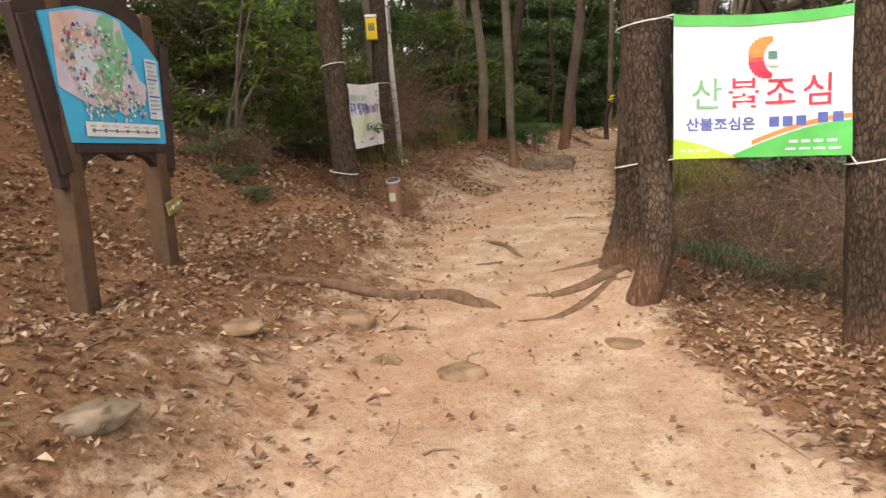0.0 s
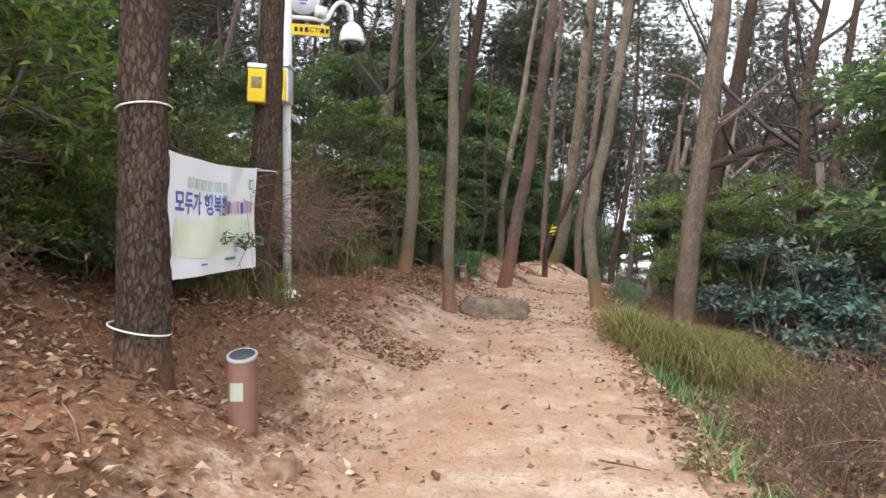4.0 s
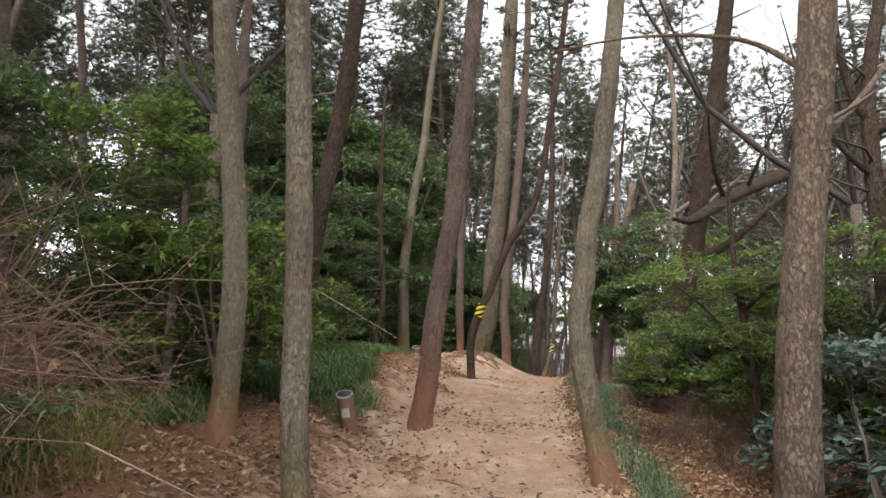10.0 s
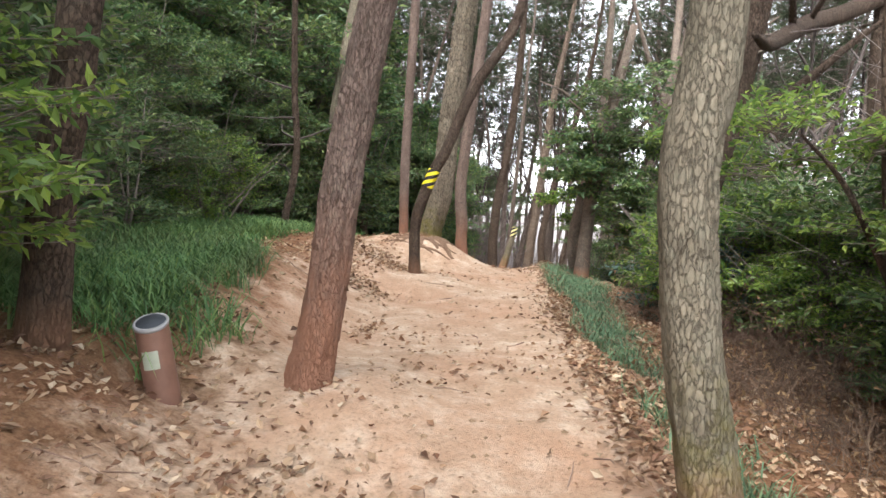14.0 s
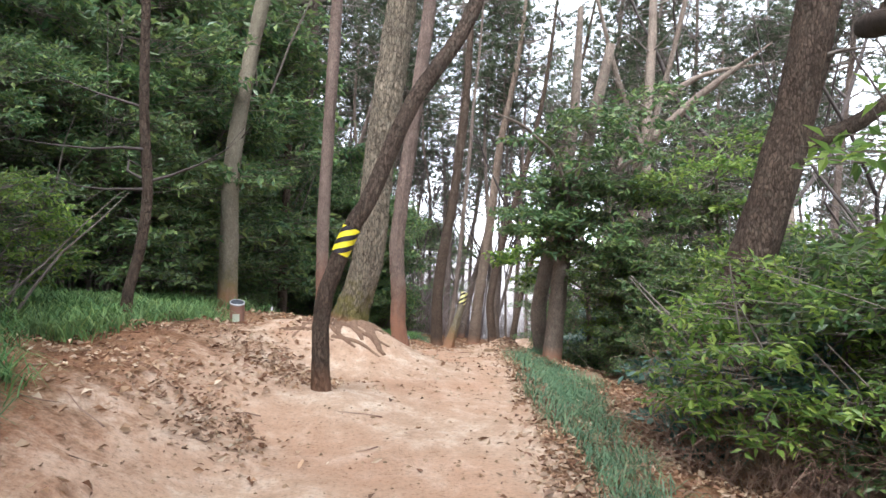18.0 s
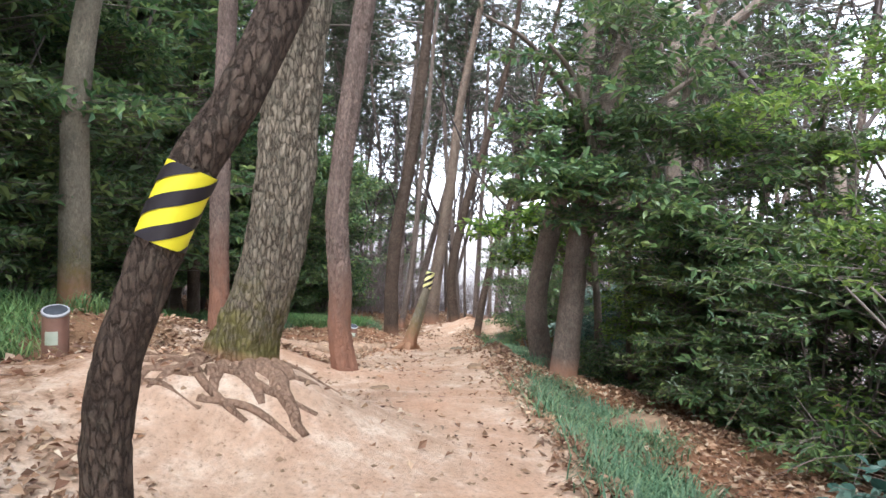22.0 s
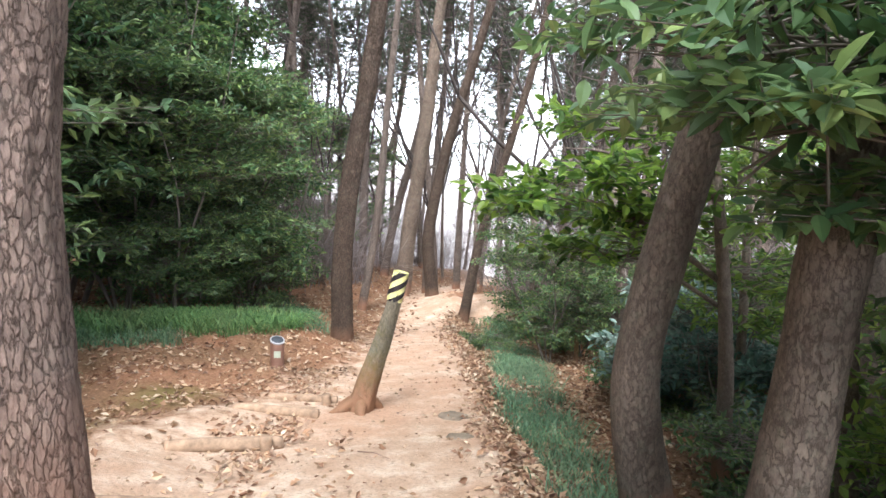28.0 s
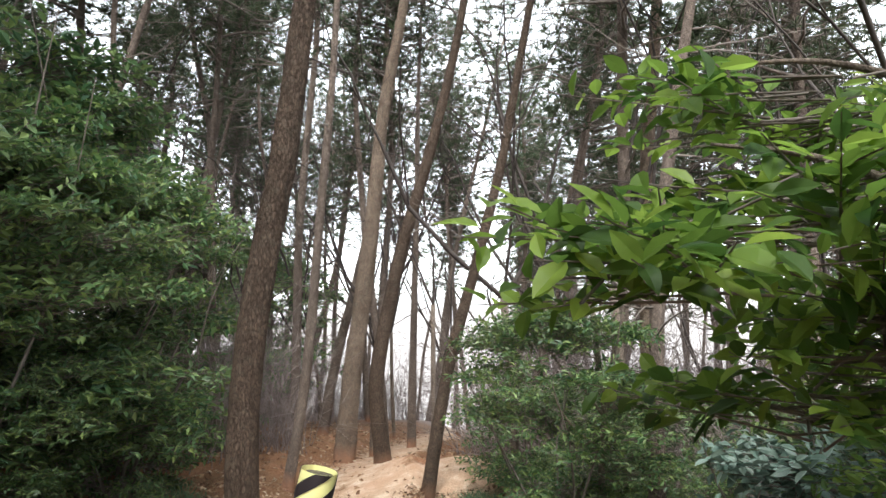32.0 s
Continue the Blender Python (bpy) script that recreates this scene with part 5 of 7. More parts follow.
evergreen_tree("evergreen_tree", (-4.75, 15.1),
               [[(-4.75, 15.1, gz(-4.75, 15.1), .05), (-4.7, 15.1, 2.6, .045), (-4.6, 15.1, 3.6, .035), (-4.5, 15.1, 4.4, .02)], [(-4.7, 15.1, 2.8, .025), (-4.2, 15.4, 3.3, .014), (-3.8, 15.5, 3.5, .006)]],
               [((-4.5, 15.3, 3.3), (0.7, 0.8, 0.55), 170), ((-4.7, 15.6, 2.5), (0.6, 0.7, 0.5), 120), ((-4.9, 15.0, 4.1), (0.9, 0.8, 0.6), 170)], 0.09, LEAF_GREEN,
               "small evergreen tree with mid-green leaves on the bank", 0.5)


# ---------------------------------------------------------------- grass, litter, twigs on the ground
def ground_points(n, xr, yr, keep):
    out = []
    while len(out) < n:
        x, y = RNG.uniform(*xr), RNG.uniform(*yr)
        if RNG.random() < keep(x, y):
            out.append((x, y, surf_z(x, y)))
    return np.array(out)


off_trail = Sheet(lambda x, y: x - np.interp(y, *TRAIL), -10, 7, -4, 46, 0.1)


def tufts(name, label, mat, beds, per, height, width):
    """Tussocks of blades; beds are (x, y, rx, ry, number of tussocks)."""
    P = []
    for cx, cy, rx, ry, n in beds:
        for _ in range(n):
            a, r = RNG.uniform(0, 6.283), math.sqrt(RNG.random())
            x, y = cx + rx * r * math.cos(a), cy + ry * r * math.sin(a)
            if trod(x, y) > 0.55:
                continue
            for _ in range(per):
                px, py = x + RNG.normal() * 0.07, y + RNG.normal() * 0.07
                P.append((px, py, height_sheet(px, py) - 0.03))
    P = np.array(P)
    n = len(P)
    V, F = blade_sheet(P, RNG.uniform(0, 6.283, n), height * RNG.uniform(0.55, 1.3, n), width * RNG.uniform(0.7, 1.3, n), RNG.uniform(0.5, 1.9, n))
    return tagged(cloud(name, (V, F), mat), label, "grass", kind="stuff")


tufts("lilyturf", "dark-green arching lilyturf in beds beside the trail", GRASS,
      [(-4.15, 18.2, 0.8, 1.9, 190), (-4.5, 21.8, 0.9, 1.0, 60), (-3.7, 16.9, 0.7, 0.9, 50), (-4.9, 20.6, 0.8, 1.6, 90), (-4.8, 15.0, 0.6, 0.8, 40), (-4.7, 24.0, 1.3, 2.2, 210), (-4.2, 27.6, 1.3, 1.8, 150),
       (-5.6, 17.8, 0.9, 1.8, 60), (-1.5, 33.9, 1.2, 0.9, 190), (-3.2, 33.5, 1.2, 0.9, 120)], 28, 0.23, 0.010)
tufts("edge_lilyturf", "short bluish lilyturf along the trail's outer edge", GRASS_BLUE,
      [(-0.35, 13.9, 0.28, 1.9, 34), (-0.25, 17.2, 0.28, 2.2, 46), (0.08, 20.3, 0.30, 2.4, 130), (0.45, 22.9, 0.32, 1.6, 120), (0.88, 24.6, 0.32, 1.4, 84), (1.1, 27.2, 0.2, 0.7, 26), (1.36, 28.5, 0.24, 0.9, 50), (1.72, 29.9, 0.26, 0.9, 60), (2.2, 31.5, 0.28, 0.95, 76), (2.6, 33.0, 0.28, 1.0, 76), (3.02, 34.7, 0.3, 1.0, 76), (3.4, 36.5, 0.38, 0.9, 80), (3.5, 37.7, 0.5, 0.5, 30), (0.75, 12.0, 0.4, 0.8, 10), (-3.0, 32.6, 1.2, 0.6, 110), (-0.35, 34.6, 0.4, 1.4, 60), (-3.9, 31.2, 0.9, 0.6, 60), (-3.3, 30.4, 0.8, 0.7, 100), (-0.7, 36.4, 0.5, 1.5, 50), (0.35, 6.8, 0.35, 0.18, 46), (0.95, 6.4, 0.4, 0.2, 56)], 19, 0.165, 0.008)
tufts("dry_grass", "olive and straw-coloured grass on the trail's outer edge", DRYGRASS,
      [(-0.22, 11.2, 0.5, 1.2, 260), (0.2, 11.8, 0.5, 1.1, 250), (0.2, 10.5, 0.5, 0.6, 70), (-4.4, 9.3, 0.6, 1.2, 40), (-4.9, 12.9, 0.8, 0.9, 40)], 26, 0.42, 0.006)
tufts("young_grass", "fresh green grass among the dry stalks", GRASS, [(-0.3, 9.2, 0.25, 1.2, 22), (-0.3, 7.2, 0.25, 0.6, 12), (0.2, 10.6, 0.4, 0.8, 24)], 18, 0.20, 0.007)


def litter(name, label, n, xr, yr, keep, lo, hi):
    P = ground_points(n, xr, yr, keep)
    P[:, 2] += RNG.uniform(0.004, 0.03, n)
    a = RNG.uniform(0, 6.283, n)
    D = np.stack([np.cos(a), np.sin(a), RNG.normal(size=n) * 0.25], 1)
    N = np.array([0, 0, 1.0]) + RNG.normal(size=(n, 3)) * 0.55
    L = RNG.uniform(lo, hi, n)
    return tagged(cloud(name, leaf_sheet(P, D, N, L, L * RNG.uniform(0.35, 0.75, n), 0.4, RNG.uniform(-0.4, 0.2, (n, 1))), LITTER), label, "leaf litter", kind="stuff")


def litter_keep(x, y):
    d = off_trail(x, y)
    t = trod(x, y)
    patch = 0.5 + 0.5 * noise.noise(Vector((x * 1.1, y * 1.1, 9)))
    side = 0.85 if d < 0 else 0.95
    return side * (1 - t) ** 1.5 * (0.25 + 0.75 * patch) + 0.012


litter("leaf_litter", "brown and straw-coloured fallen oak leaves over the forest floor", 60000, (-7.0, 4.2), (-1.5, 38), litter_keep, 0.035, 0.085)
litter("edge_litter", "fallen leaves drifted along the trail's outer edge", 26000, (-2.0, 3.4), (6, 37),
       lambda x, y: math.exp(-((off_trail(x, y) - float(edges(y)[1]) - 0.20) / 0.26) ** 2) * (1.0 if y > 11 else 0.4), 0.03, 0.07)
litter("slope_litter", "straw and brown leaves spread down the outer slope", 15000, (-0.8, 4.2), (11.5, 37),
       lambda x, y: (0.25 + 0.75 * max(0.0, noise.noise(Vector((x * 1.3, y * 1.3, 23))) + 0.45)) * float(np.interp(off_trail(x, y) - float(edges(y)[1]), [0.0, 0.3, 1.4, 2.6], [0, 1, .8, 0])), 0.035, 0.08)
litter("trail_crumbs", "small leaf crumbs and bark chips trodden into the trail", 1700, (-4.2, 3.0), (1, 40), lambda x, y: 0.9 * trod(x, y) * (0.15 + 0.85 * max(0.0, noise.noise(Vector((x * 1.7, y * 1.7, 4))) + 0.2)), 0.012, 0.032)
litter("drifted_litter", "brown leaves drifted over the wide trodden ground", 7500, (-4.6, 0.6), (9, 32), lambda x, y: max(0.0, noise.noise(Vector((x * 0.9, y * 0.9, 31))) + 0.1) * trod(x, y) * (1.0 if off_trail(x, y) < -0.8 else 0.06), 0.03, 0.07)
litter("near_litter", "dry leaves strewn at the start of the trail", 34000, (-7.5, 3.0), (0.3, 10), lambda x, y: 0.02 + 0.9 * (1 - trod(x, y)), 0.025, 0.062)


litter("bank_litter", "reddish-brown leaves gathered below the lilyturf bank", 1900, (-4.6, -1.7), (12.2, 16.5), lambda x, y: math.exp(-((x + 3.2) / 0.8) ** 2) * (0.25 + 0.75 * max(0.0, noise.noise(Vector((x * 1.6, y * 1.6, 17))) + 0.45)), 0.03, 0.065)
litter("far_litter", "brown fallen leaves on the ground beyond the narrow trail", 9000, (-5, 10), (34, 52), lambda x, y: 0.05 + 0.9 * (1 - trod(x, y)), 0.06, 0.12)


wide = RNG.uniform((-24, -8), (26, 62), (26000, 2))
wide = [(x, y, gz(x, y) + 0.02) for x, y in wide if not (-6 < x - float(np.interp(y, *TRAIL)) < 3.5)]
spin = RNG.uniform(0, 6.283, len(wide))
size = RNG.uniform(0.08, 0.17, len(wide))
tagged(cloud("forest_floor_litter", leaf_sheet(wide, np.stack([np.cos(spin), np.sin(spin), 0 * spin], 1), np.array([0, 0, 1.0]) + RNG.normal(size=(len(wide), 3)) * 0.4, size, size * 0.6, 0.3, 0.1, True), LITTER), "brown leaves strewn through the wood", "leaf litter", kind="stuff")


def ground_twigs(n, xr, yr):
    P = ground_points(n, xr, yr, lambda x, y: 0.25 + 0.75 * (1 - trod(x, y)))
    seg = []
    for p in P:
        a, l, r = RNG.uniform(0, 6.283), RNG.uniform(0.06, 0.34), RNG.uniform(0.0025, 0.007)
        d = np.array([math.cos(a), math.sin(a), 0]) * l
        q = p + d * 0.5 + RNG.normal(size=3) * 0.02
        e = p + d + RNG.normal(size=3) * 0.02
        for s in (p, q, e):
            s[2] = surf_z(s[0], s[1]) + r
        seg += [(p, q, r, r * 0.8), (q, e, r * 0.8, r * 0.4)]
    return tagged(cloud("fallen_twigs", stems(seg, 4), TWIG, None, True), "dry twigs lying on the soil", "twigs", kind="stuff")


ground_twigs(900, (-5, 2.5), (0, 34))


def pebbles(n):
    P = ground_points(n, (-4, 2.5), (0.5, 34), lambda x, y: 0.15 + 0.6 * trod(x, y))
    V, F = [], []
    for p in P:
        s = RNG.uniform(0.006, 0.022)
        k0 = len(V)
        for dx, dy, dz in ((1, 0, 0), (0.2, 1, 0), (-0.9, 0.3, 0), (-0.3, -0.9, 0), (0.1, 0, 0.7), (0, 0, -0.5)):
            V.append(p + s * np.array([dx, dy, dz]) * RNG.uniform(0.7, 1.3, 3))
        for a, b in ((0, 1), (1, 2), (2, 3), (3, 0)):
            F += [(k0 + a, k0 + b, k0 + 4), (k0 + b, k0 + a, k0 + 5)]
    return tagged(cloud("pebbles", (V, F), STONE), "small pale stones and crumbs of clay on the trail", "pebbles", kind="stuff")


# ---------------------------------------------------------------- made things: materials
STONE = plain("weathered_stone", (0.27, 0.18, 0.115), 0.95, vary=0.55, scale=7, spec=0.1)
BOULDER = plain("grey_brown_boulder", (0.22, 0.17, 0.125), 0.95, vary=0.5, scale=9, spec=0.1)
WOOD = plain("brown_stained_wood", (0.05, 0.031, 0.027), 0.75, vary=0.3, scale=9)
POSTWOOD = plain("faded_post_wood", (0.11, 0.065, 0.04), 0.85, vary=0.3, scale=9)
LOG = plain("weathered_log", (0.30, 0.20, 0.132), 0.95, vary=0.5, scale=14)
ROOTWOOD = plain("soil_stained_root", (0.175, 0.108, 0.072), 0.95, vary=0.4, scale=16, spec=0.1)
ROOT_BARK = bark_material("soil_stained_root_bark", (0.21, 0.145, 0.105), (0.10, 0.066, 0.048), soil=(0.33, 0.19, 0.122), soil_up=0.75, plates=46.0, wear=0.6, depth=0.03, ragged=0.05)
TERRACOTTA = plain("brown_plastic_post", (0.20, 0.105, 0.075), 0.55, vary=0.15)
RIM = plain("grey_plastic_rim", (0.33, 0.32, 0.32), 0.5)
# near-black colour for the shade inside the markers' open tops
HOLLOW_SHADE = plain("painted_hollow_shade", (0.05, 0.055, 0.065), 0.7)
PLATE = plain("pale_green_plate", (0.40, 0.42, 0.33), 0.5)
CLOTH = plain("white_banner_cloth", (0.80, 0.80, 0.82), 0.7, vary=0.05, scale=3)
WHITE = plain("white_paint", (0.80, 0.80, 0.80), 0.4, vary=0.06)
STEEL = plain("galvanised_steel", (0.62, 0.62, 0.62), 0.38, 0.75, vary=0.12)
YELLOW = plain("yellow_reflective_film", (0.80, 0.68, 0.03), 0.4, vary=0.08)
PALEYELLOW = plain("faded_yellow_film", (0.80, 0.74, 0.33), 0.45, vary=0.1)
BLACK = plain("black_film", (0.028, 0.022, 0.024), 0.45)
SIGNYELLOW = plain("yellow_paint", (0.80, 0.55, 0.02), 0.45, vary=0.06)
TAG = plain("mottled_olive_tag", (0.27, 0.24, 0.085), 0.6, vary=0.4, scale=30)
TAGINK = plain("faded_yellow_print", (0.62, 0.56, 0.2), 0.6)
BLUE = plain("map_sea_blue", (0.06, 0.48, 0.80), 0.35, vary=0.05)
MINT = plain("pale_print", (0.62, 0.72, 0.80), 0.4, vary=0.1)
MAPPINK = plain("map_pink", (0.72, 0.50, 0.46), 0.4, vary=0.15)
MAPLILAC = plain("map_lilac", (0.62, 0.58, 0.68), 0.4, vary=0.15)
MAPGREEN = plain("map_green", (0.25, 0.55, 0.33), 0.4, vary=0.2)
MAPDARK = plain("map_dark_green", (0.10, 0.28, 0.22), 0.4, vary=0.2)
INKBLUE = plain("blue_ink", (0.10, 0.14, 0.42), 0.5)
INKRED = plain("red_ink", (0.62, 0.05, 0.10), 0.5)
INKGREEN = plain("green_ink", (0.22, 0.45, 0.27), 0.5)
INKPALE = plain("faded_green_ink", (0.55, 0.66, 0.60), 0.5)
INKPINK = plain("faded_pink_ink", (0.66, 0.42, 0.50), 0.5)
ORANGE = plain("orange_ink", (0.80, 0.28, 0.08), 0.5)
BANDGREEN = plain("green_ink_band", (0.10, 0.50, 0.12), 0.5, vary=0.08)
LIME = plain("lime_ink", (0.45, 0.68, 0.08), 0.5, vary=0.08)
WASH = plain("pale_green_print", (0.72, 0.77, 0.60), 0.6, vary=0.08, scale=4)
ROPE = plain("white_cord", (0.70, 0.70, 0.68), 0.8)
DOME = plain("smoked_dome", (0.02, 0.02, 0.025), 0.12, spec=0.6)
pebbles(2600)


def box(sx, sy, sz, bev=0.008, at=(0, 0, 0), turn=None):
    bm = bmesh.new()
    bmesh.ops.create_cube(bm, size=1)
    bmesh.ops.scale(bm, vec=(sx, sy, sz), verts=bm.verts)
    if bev:
        bmesh.ops.bevel(bm, geom=bm.edges[:], offset=bev, segments=2, affect="EDGES", profile=0.7)
    if turn is not None:
        bmesh.ops.transform(bm, matrix=turn, verts=bm.verts)
    bmesh.ops.translate(bm, vec=at, verts=bm.verts)
    return bm


def turned(profile, sides=24, tilt_top=0.0):
    """A solid of revolution about z from (radius, height) rows."""
    bm = bmesh.new()
    rings = []
    for r, h in profile:
        rings.append([bm.verts.new((r * math.cos(a), r * math.sin(a), h + (tilt_top * r * (math.sin(a) - 0.25 * math.cos(a)) if h > 0.2 else 0))) for a in (2 * math.pi * k / sides for k in range(sides))])
    for lo, hi in zip(rings, rings[1:]):
        for k in range(sides):
            bm.faces.new((lo[k], lo[(k + 1) % sides], hi[(k + 1) % sides], hi[k]))
    bm.faces.new(rings[-1])
    bm.faces.new(list(reversed(rings[0])))
    return bm


def polygon_prism(outline, depth):
    """A flat board with that outline in x and z, depth thick in y."""
    bm = bmesh.new()
    f = [bm.verts.new((x, 0, z)) for x, z in outline]
    b = [bm.verts.new((x, depth, z)) for x, z in outline]
    bm.faces.new(f)
    bm.faces.new(list(reversed(b)))
    n = len(outline)
    for k in range(n):
        bm.faces.new((f[k], b[k], b[(k + 1) % n], f[(k + 1) % n]))
    bmesh.ops.recalc_face_normals(bm, faces=bm.faces[:])
    return bm


def rock(name, label, x, y, sx, sy, sz, seed, sink=0.35, mat=None, rot=0.0, category="rock"):
    bm = bmesh.new()
    bmesh.ops.create_icosphere(bm, subdivisions=4, radius=1)
    for v in bm.verts:
        p = v.co.copy()
        k = 1 + 0.28 * noise.noise(p * 1.3 + Vector((seed, 0, 0))) + 0.12 * noise.noise(p * 3.1 + Vector((0, seed, 0))) + 0.04 * noise.noise(p * 9 + Vector((0, 0, seed)))
        q = p * k
        q.z = max(-0.6, min(q.z, 0.72 + 0.05 * noise.noise(p * 4)))
        v.co = Vector((q.x * sx, q.y * sy, q.z * sz))
    ob = link(name, bm, mat or STONE)
    ob.matrix_basis = pose(x, y, surf_z(x, y) + sz * (-0.08 - sink * 0.9), 0, 0, rot)
    return tagged(ob, label, category)


def cord(pts, r, parent=None, name="rope", mat=None):
    v, f, h = tube([(*p, r) for p in pts], 6, 5)
    return raw(name, v, f, mat or ROPE, parent)


def text_mesh(words, size, mat, parent, place, name="writing", bold=0.0):
    """Lettering as a thin mesh; place maps its x and y to a point in the world."""
    cu = bpy.data.curves.new(name, "FONT")
    cu.body, cu.size, cu.align_x, cu.align_y = words, size, "CENTER", "CENTER"
    cu.offset, cu.resolution_u = bold, 2
    tmp = new(name, cu)
    dg = bpy.context.evaluated_depsgraph_get()
    me = bpy.data.meshes.new_from_object(tmp.evaluated_get(dg))
    bpy.data.objects.remove(tmp)
    for v in me.vertices:
        v.co = place(v.co.x, v.co.y)
    me.materials.clear()
    me.materials.append(mat)
    ob = new(name, me)
    ob.parent = parent
    return ob


# ---------------------------------------------------------------- information board
def info_board():
    lx, ly, rx, ry = -3.03, 2.9, -3.16, 3.72
    z0, z1 = gz(lx, ly), gz(rx, ry)
    root = empty("information_board", lx, ly, 0)
    wide = math.hypot(rx - lx, ry - ly)
    along_v = Vector((rx - lx, ry - ly, 0)) / wide
    face = Vector((along_v.y, -along_v.x, 0))
    m = Matrix([[along_v.x, -face.x, 0, 0], [along_v.y, -face.y, 0, 0], [0, 0, 1, 0], [0, 0, 0, 1]])
    root.matrix_basis = Matrix.Translation((lx, ly, 0)) @ m
    for k, (px, pz) in enumerate(((0.0, z0), (wide, z1))):
        part("post", box(0.115, 0.115, 2.55 - pz + 0.3, 0.012, (px, 0.05, (2.35 + pz - 0.3) / 2 + 0.05)), POSTWOOD, root)
    out = [(-0.12, 1.47), (0.0, 1.46), (0.06, 1.53), (0.11, 1.60), (0.22, 1.645), (0.34, 1.64), (0.40, 1.61), (0.43, 1.60), (0.46, 1.62), (0.56, 1.645), (0.70, 1.61), (0.78, 1.55), (0.85, 1.50), (0.95, 1.48), (1.03, 2.30), (0.84, 2.44), (0.58, 2.55), (0.38, 2.58), (0.16, 2.55), (-0.10, 2.47), (-0.30, 2.36)]
    part("board", polygon_prism(out, 0.055), WOOD, root, "dark brown wooden board with a scalloped foot", flat=True)
    panel = [(-0.01, 1.70), (0.88, 1.70), (0.90, 2.22), (0.74, 2.34), (0.55, 2.42), (0.38, 2.44), (0.16, 2.43), (-0.13, 2.35)]
    bm = polygon_prism(panel, 0.012)
    bmesh.ops.translate(bm, vec=(0, -0.0125, 0), verts=bm.verts)
    map_ob = part("map_panel", bm, BLUE, root, "printed map panel with a blue sea", flat=True)
    for px, tilt in ((-0.155, -12.0), (0.945, 5.5)):
        part("side_plank", box(0.085, 0.022, 0.80, 0.008, (px, -0.008, 1.93), Matrix.Rotation(radians(tilt), 4, "Y")), WOOD, root)
    part("side_plank", box(0.86, 0.02, 0.05, 0.006, (0.44, -0.007, 1.667)), WOOD, root)
    lay = [-0.0165]

    def blot(name, cx, cz, w, h, mat, seed, n=26, jag=0.35):
        o = []
        for k in range(n):
            a = 2 * math.pi * k / n
            r = 1 + jag * noise.noise(Vector((math.cos(a) * 1.5 + seed, math.sin(a) * 1.5, seed)))
            x = min(max(cx + w * r * math.cos(a), -0.06 + 0.05 * max(0, 2.0 - cz)), 0.872)
            top = float(np.interp(x, [-0.09, 0.16, 0.38, 0.55, 0.74, 0.885], [2.35, 2.42, 2.43, 2.41, 2.33, 2.21]))
            o.append((x, min(max(cz + h * r * math.sin(a), 1.71), top - 0.005)))
        b2 = polygon_prism(o, 0.003)
        lay[0] -= 0.0006
        bmesh.ops.translate(b2, vec=(0, lay[0], 0), verts=b2.verts)
        part(name, b2, mat, map_ob, flat=True)

    blot("land", 0.22, 2.20, 0.44, 0.27, MAPLILAC, 1.0, 60, 0.5)
    blot("land", 0.02, 2.26, 0.20, 0.13, MAPPINK, 2.0, 40, 0.6)
    blot("land", 0.45, 2.02, 0.22, 0.13, MAPLILAC, 8.0, 50, 0.8)
    blot("land", 0.37, 2.10, 0.17, 0.09, MAPGREEN, 3.0, 40, 0.9)
    blot("land", 0.40, 2.32, 0.09, 0.11, MAPGREEN, 4.0, 36, 0.7)
    blot("land", 0.50, 2.20, 0.05, 0.13, MAPGREEN, 5.5, 36, 0.9)
    blot("land", 0.30, 1.98, 0.15, 0.05, MAPPINK, 6.5, 36, 0.9)
    blot("land", 0.16, 2.10, 0.09, 0.10, MINT, 5.0, 36, 0.9)

    def specks(name, mat, n, seed):
        """Small printed marks of one colour scattered over the land, as one thin sheet of ink."""
        r = np.random.default_rng(seed)
        b2 = bmesh.new()
        lay[0] -= 0.0006
        for _ in range(n):
            a, q = r.uniform(0, 6.283), math.sqrt(r.random())
            cx, cz = 0.30 + 0.33 * q * math.cos(a), 2.12 + 0.23 * q * math.sin(a) - 0.05 * math.cos(a)
            if r.random() < 0.35:
                cx, cz = r.uniform(0.12, 0.68), 1.915 + 0.05 * r.normal()
            w, h, tilt = r.uniform(0.004, 0.016), r.uniform(0.003, 0.013), r.uniform(-0.8, 0.8)
            vs = [b2.verts.new((cx + x * w * math.cos(tilt) - z * h * math.sin(tilt), lay[0], cz + x * w * math.sin(tilt) + z * h * math.cos(tilt))) for x, z in ((-1, -1), (1, -0.7), (0.8, 1), (-0.6, 0.9))]
            b2.faces.new(vs)
        tagged(part(name, b2, mat, map_ob, flat=True), kind="stuff")

    for k, (mt, n) in enumerate(((MAPDARK, 90), (WHITE, 120), (MAPPINK, 70), (INKBLUE, 60), (MAPGREEN, 80), (MINT, 60), (INKRED, 16), (STEEL, 60))):
        specks("map_print", mt, n, 50 + k)

    def slab(name, x0, x1, zz0, zz1, mat, d=0.0):
        b2 = polygon_prism([(x0, zz0), (x1, zz0), (x1, zz1), (x0, zz1)], 0.003)
        bmesh.ops.translate(b2, vec=(0, lay[0] - 0.001 - d, 0), verts=b2.verts)
        part(name, b2, mat, map_ob, flat=True)

    slab("legend", 0.72, 0.85, 1.85, 2.22, MINT)
    for k in range(13):
        slab("legend_line", 0.73, 0.73 + RNG.uniform(0.04, 0.11), 2.195 - k * 0.026, 2.203 - k * 0.026, INKBLUE if k % 4 == 0 else STEEL, 0.004)
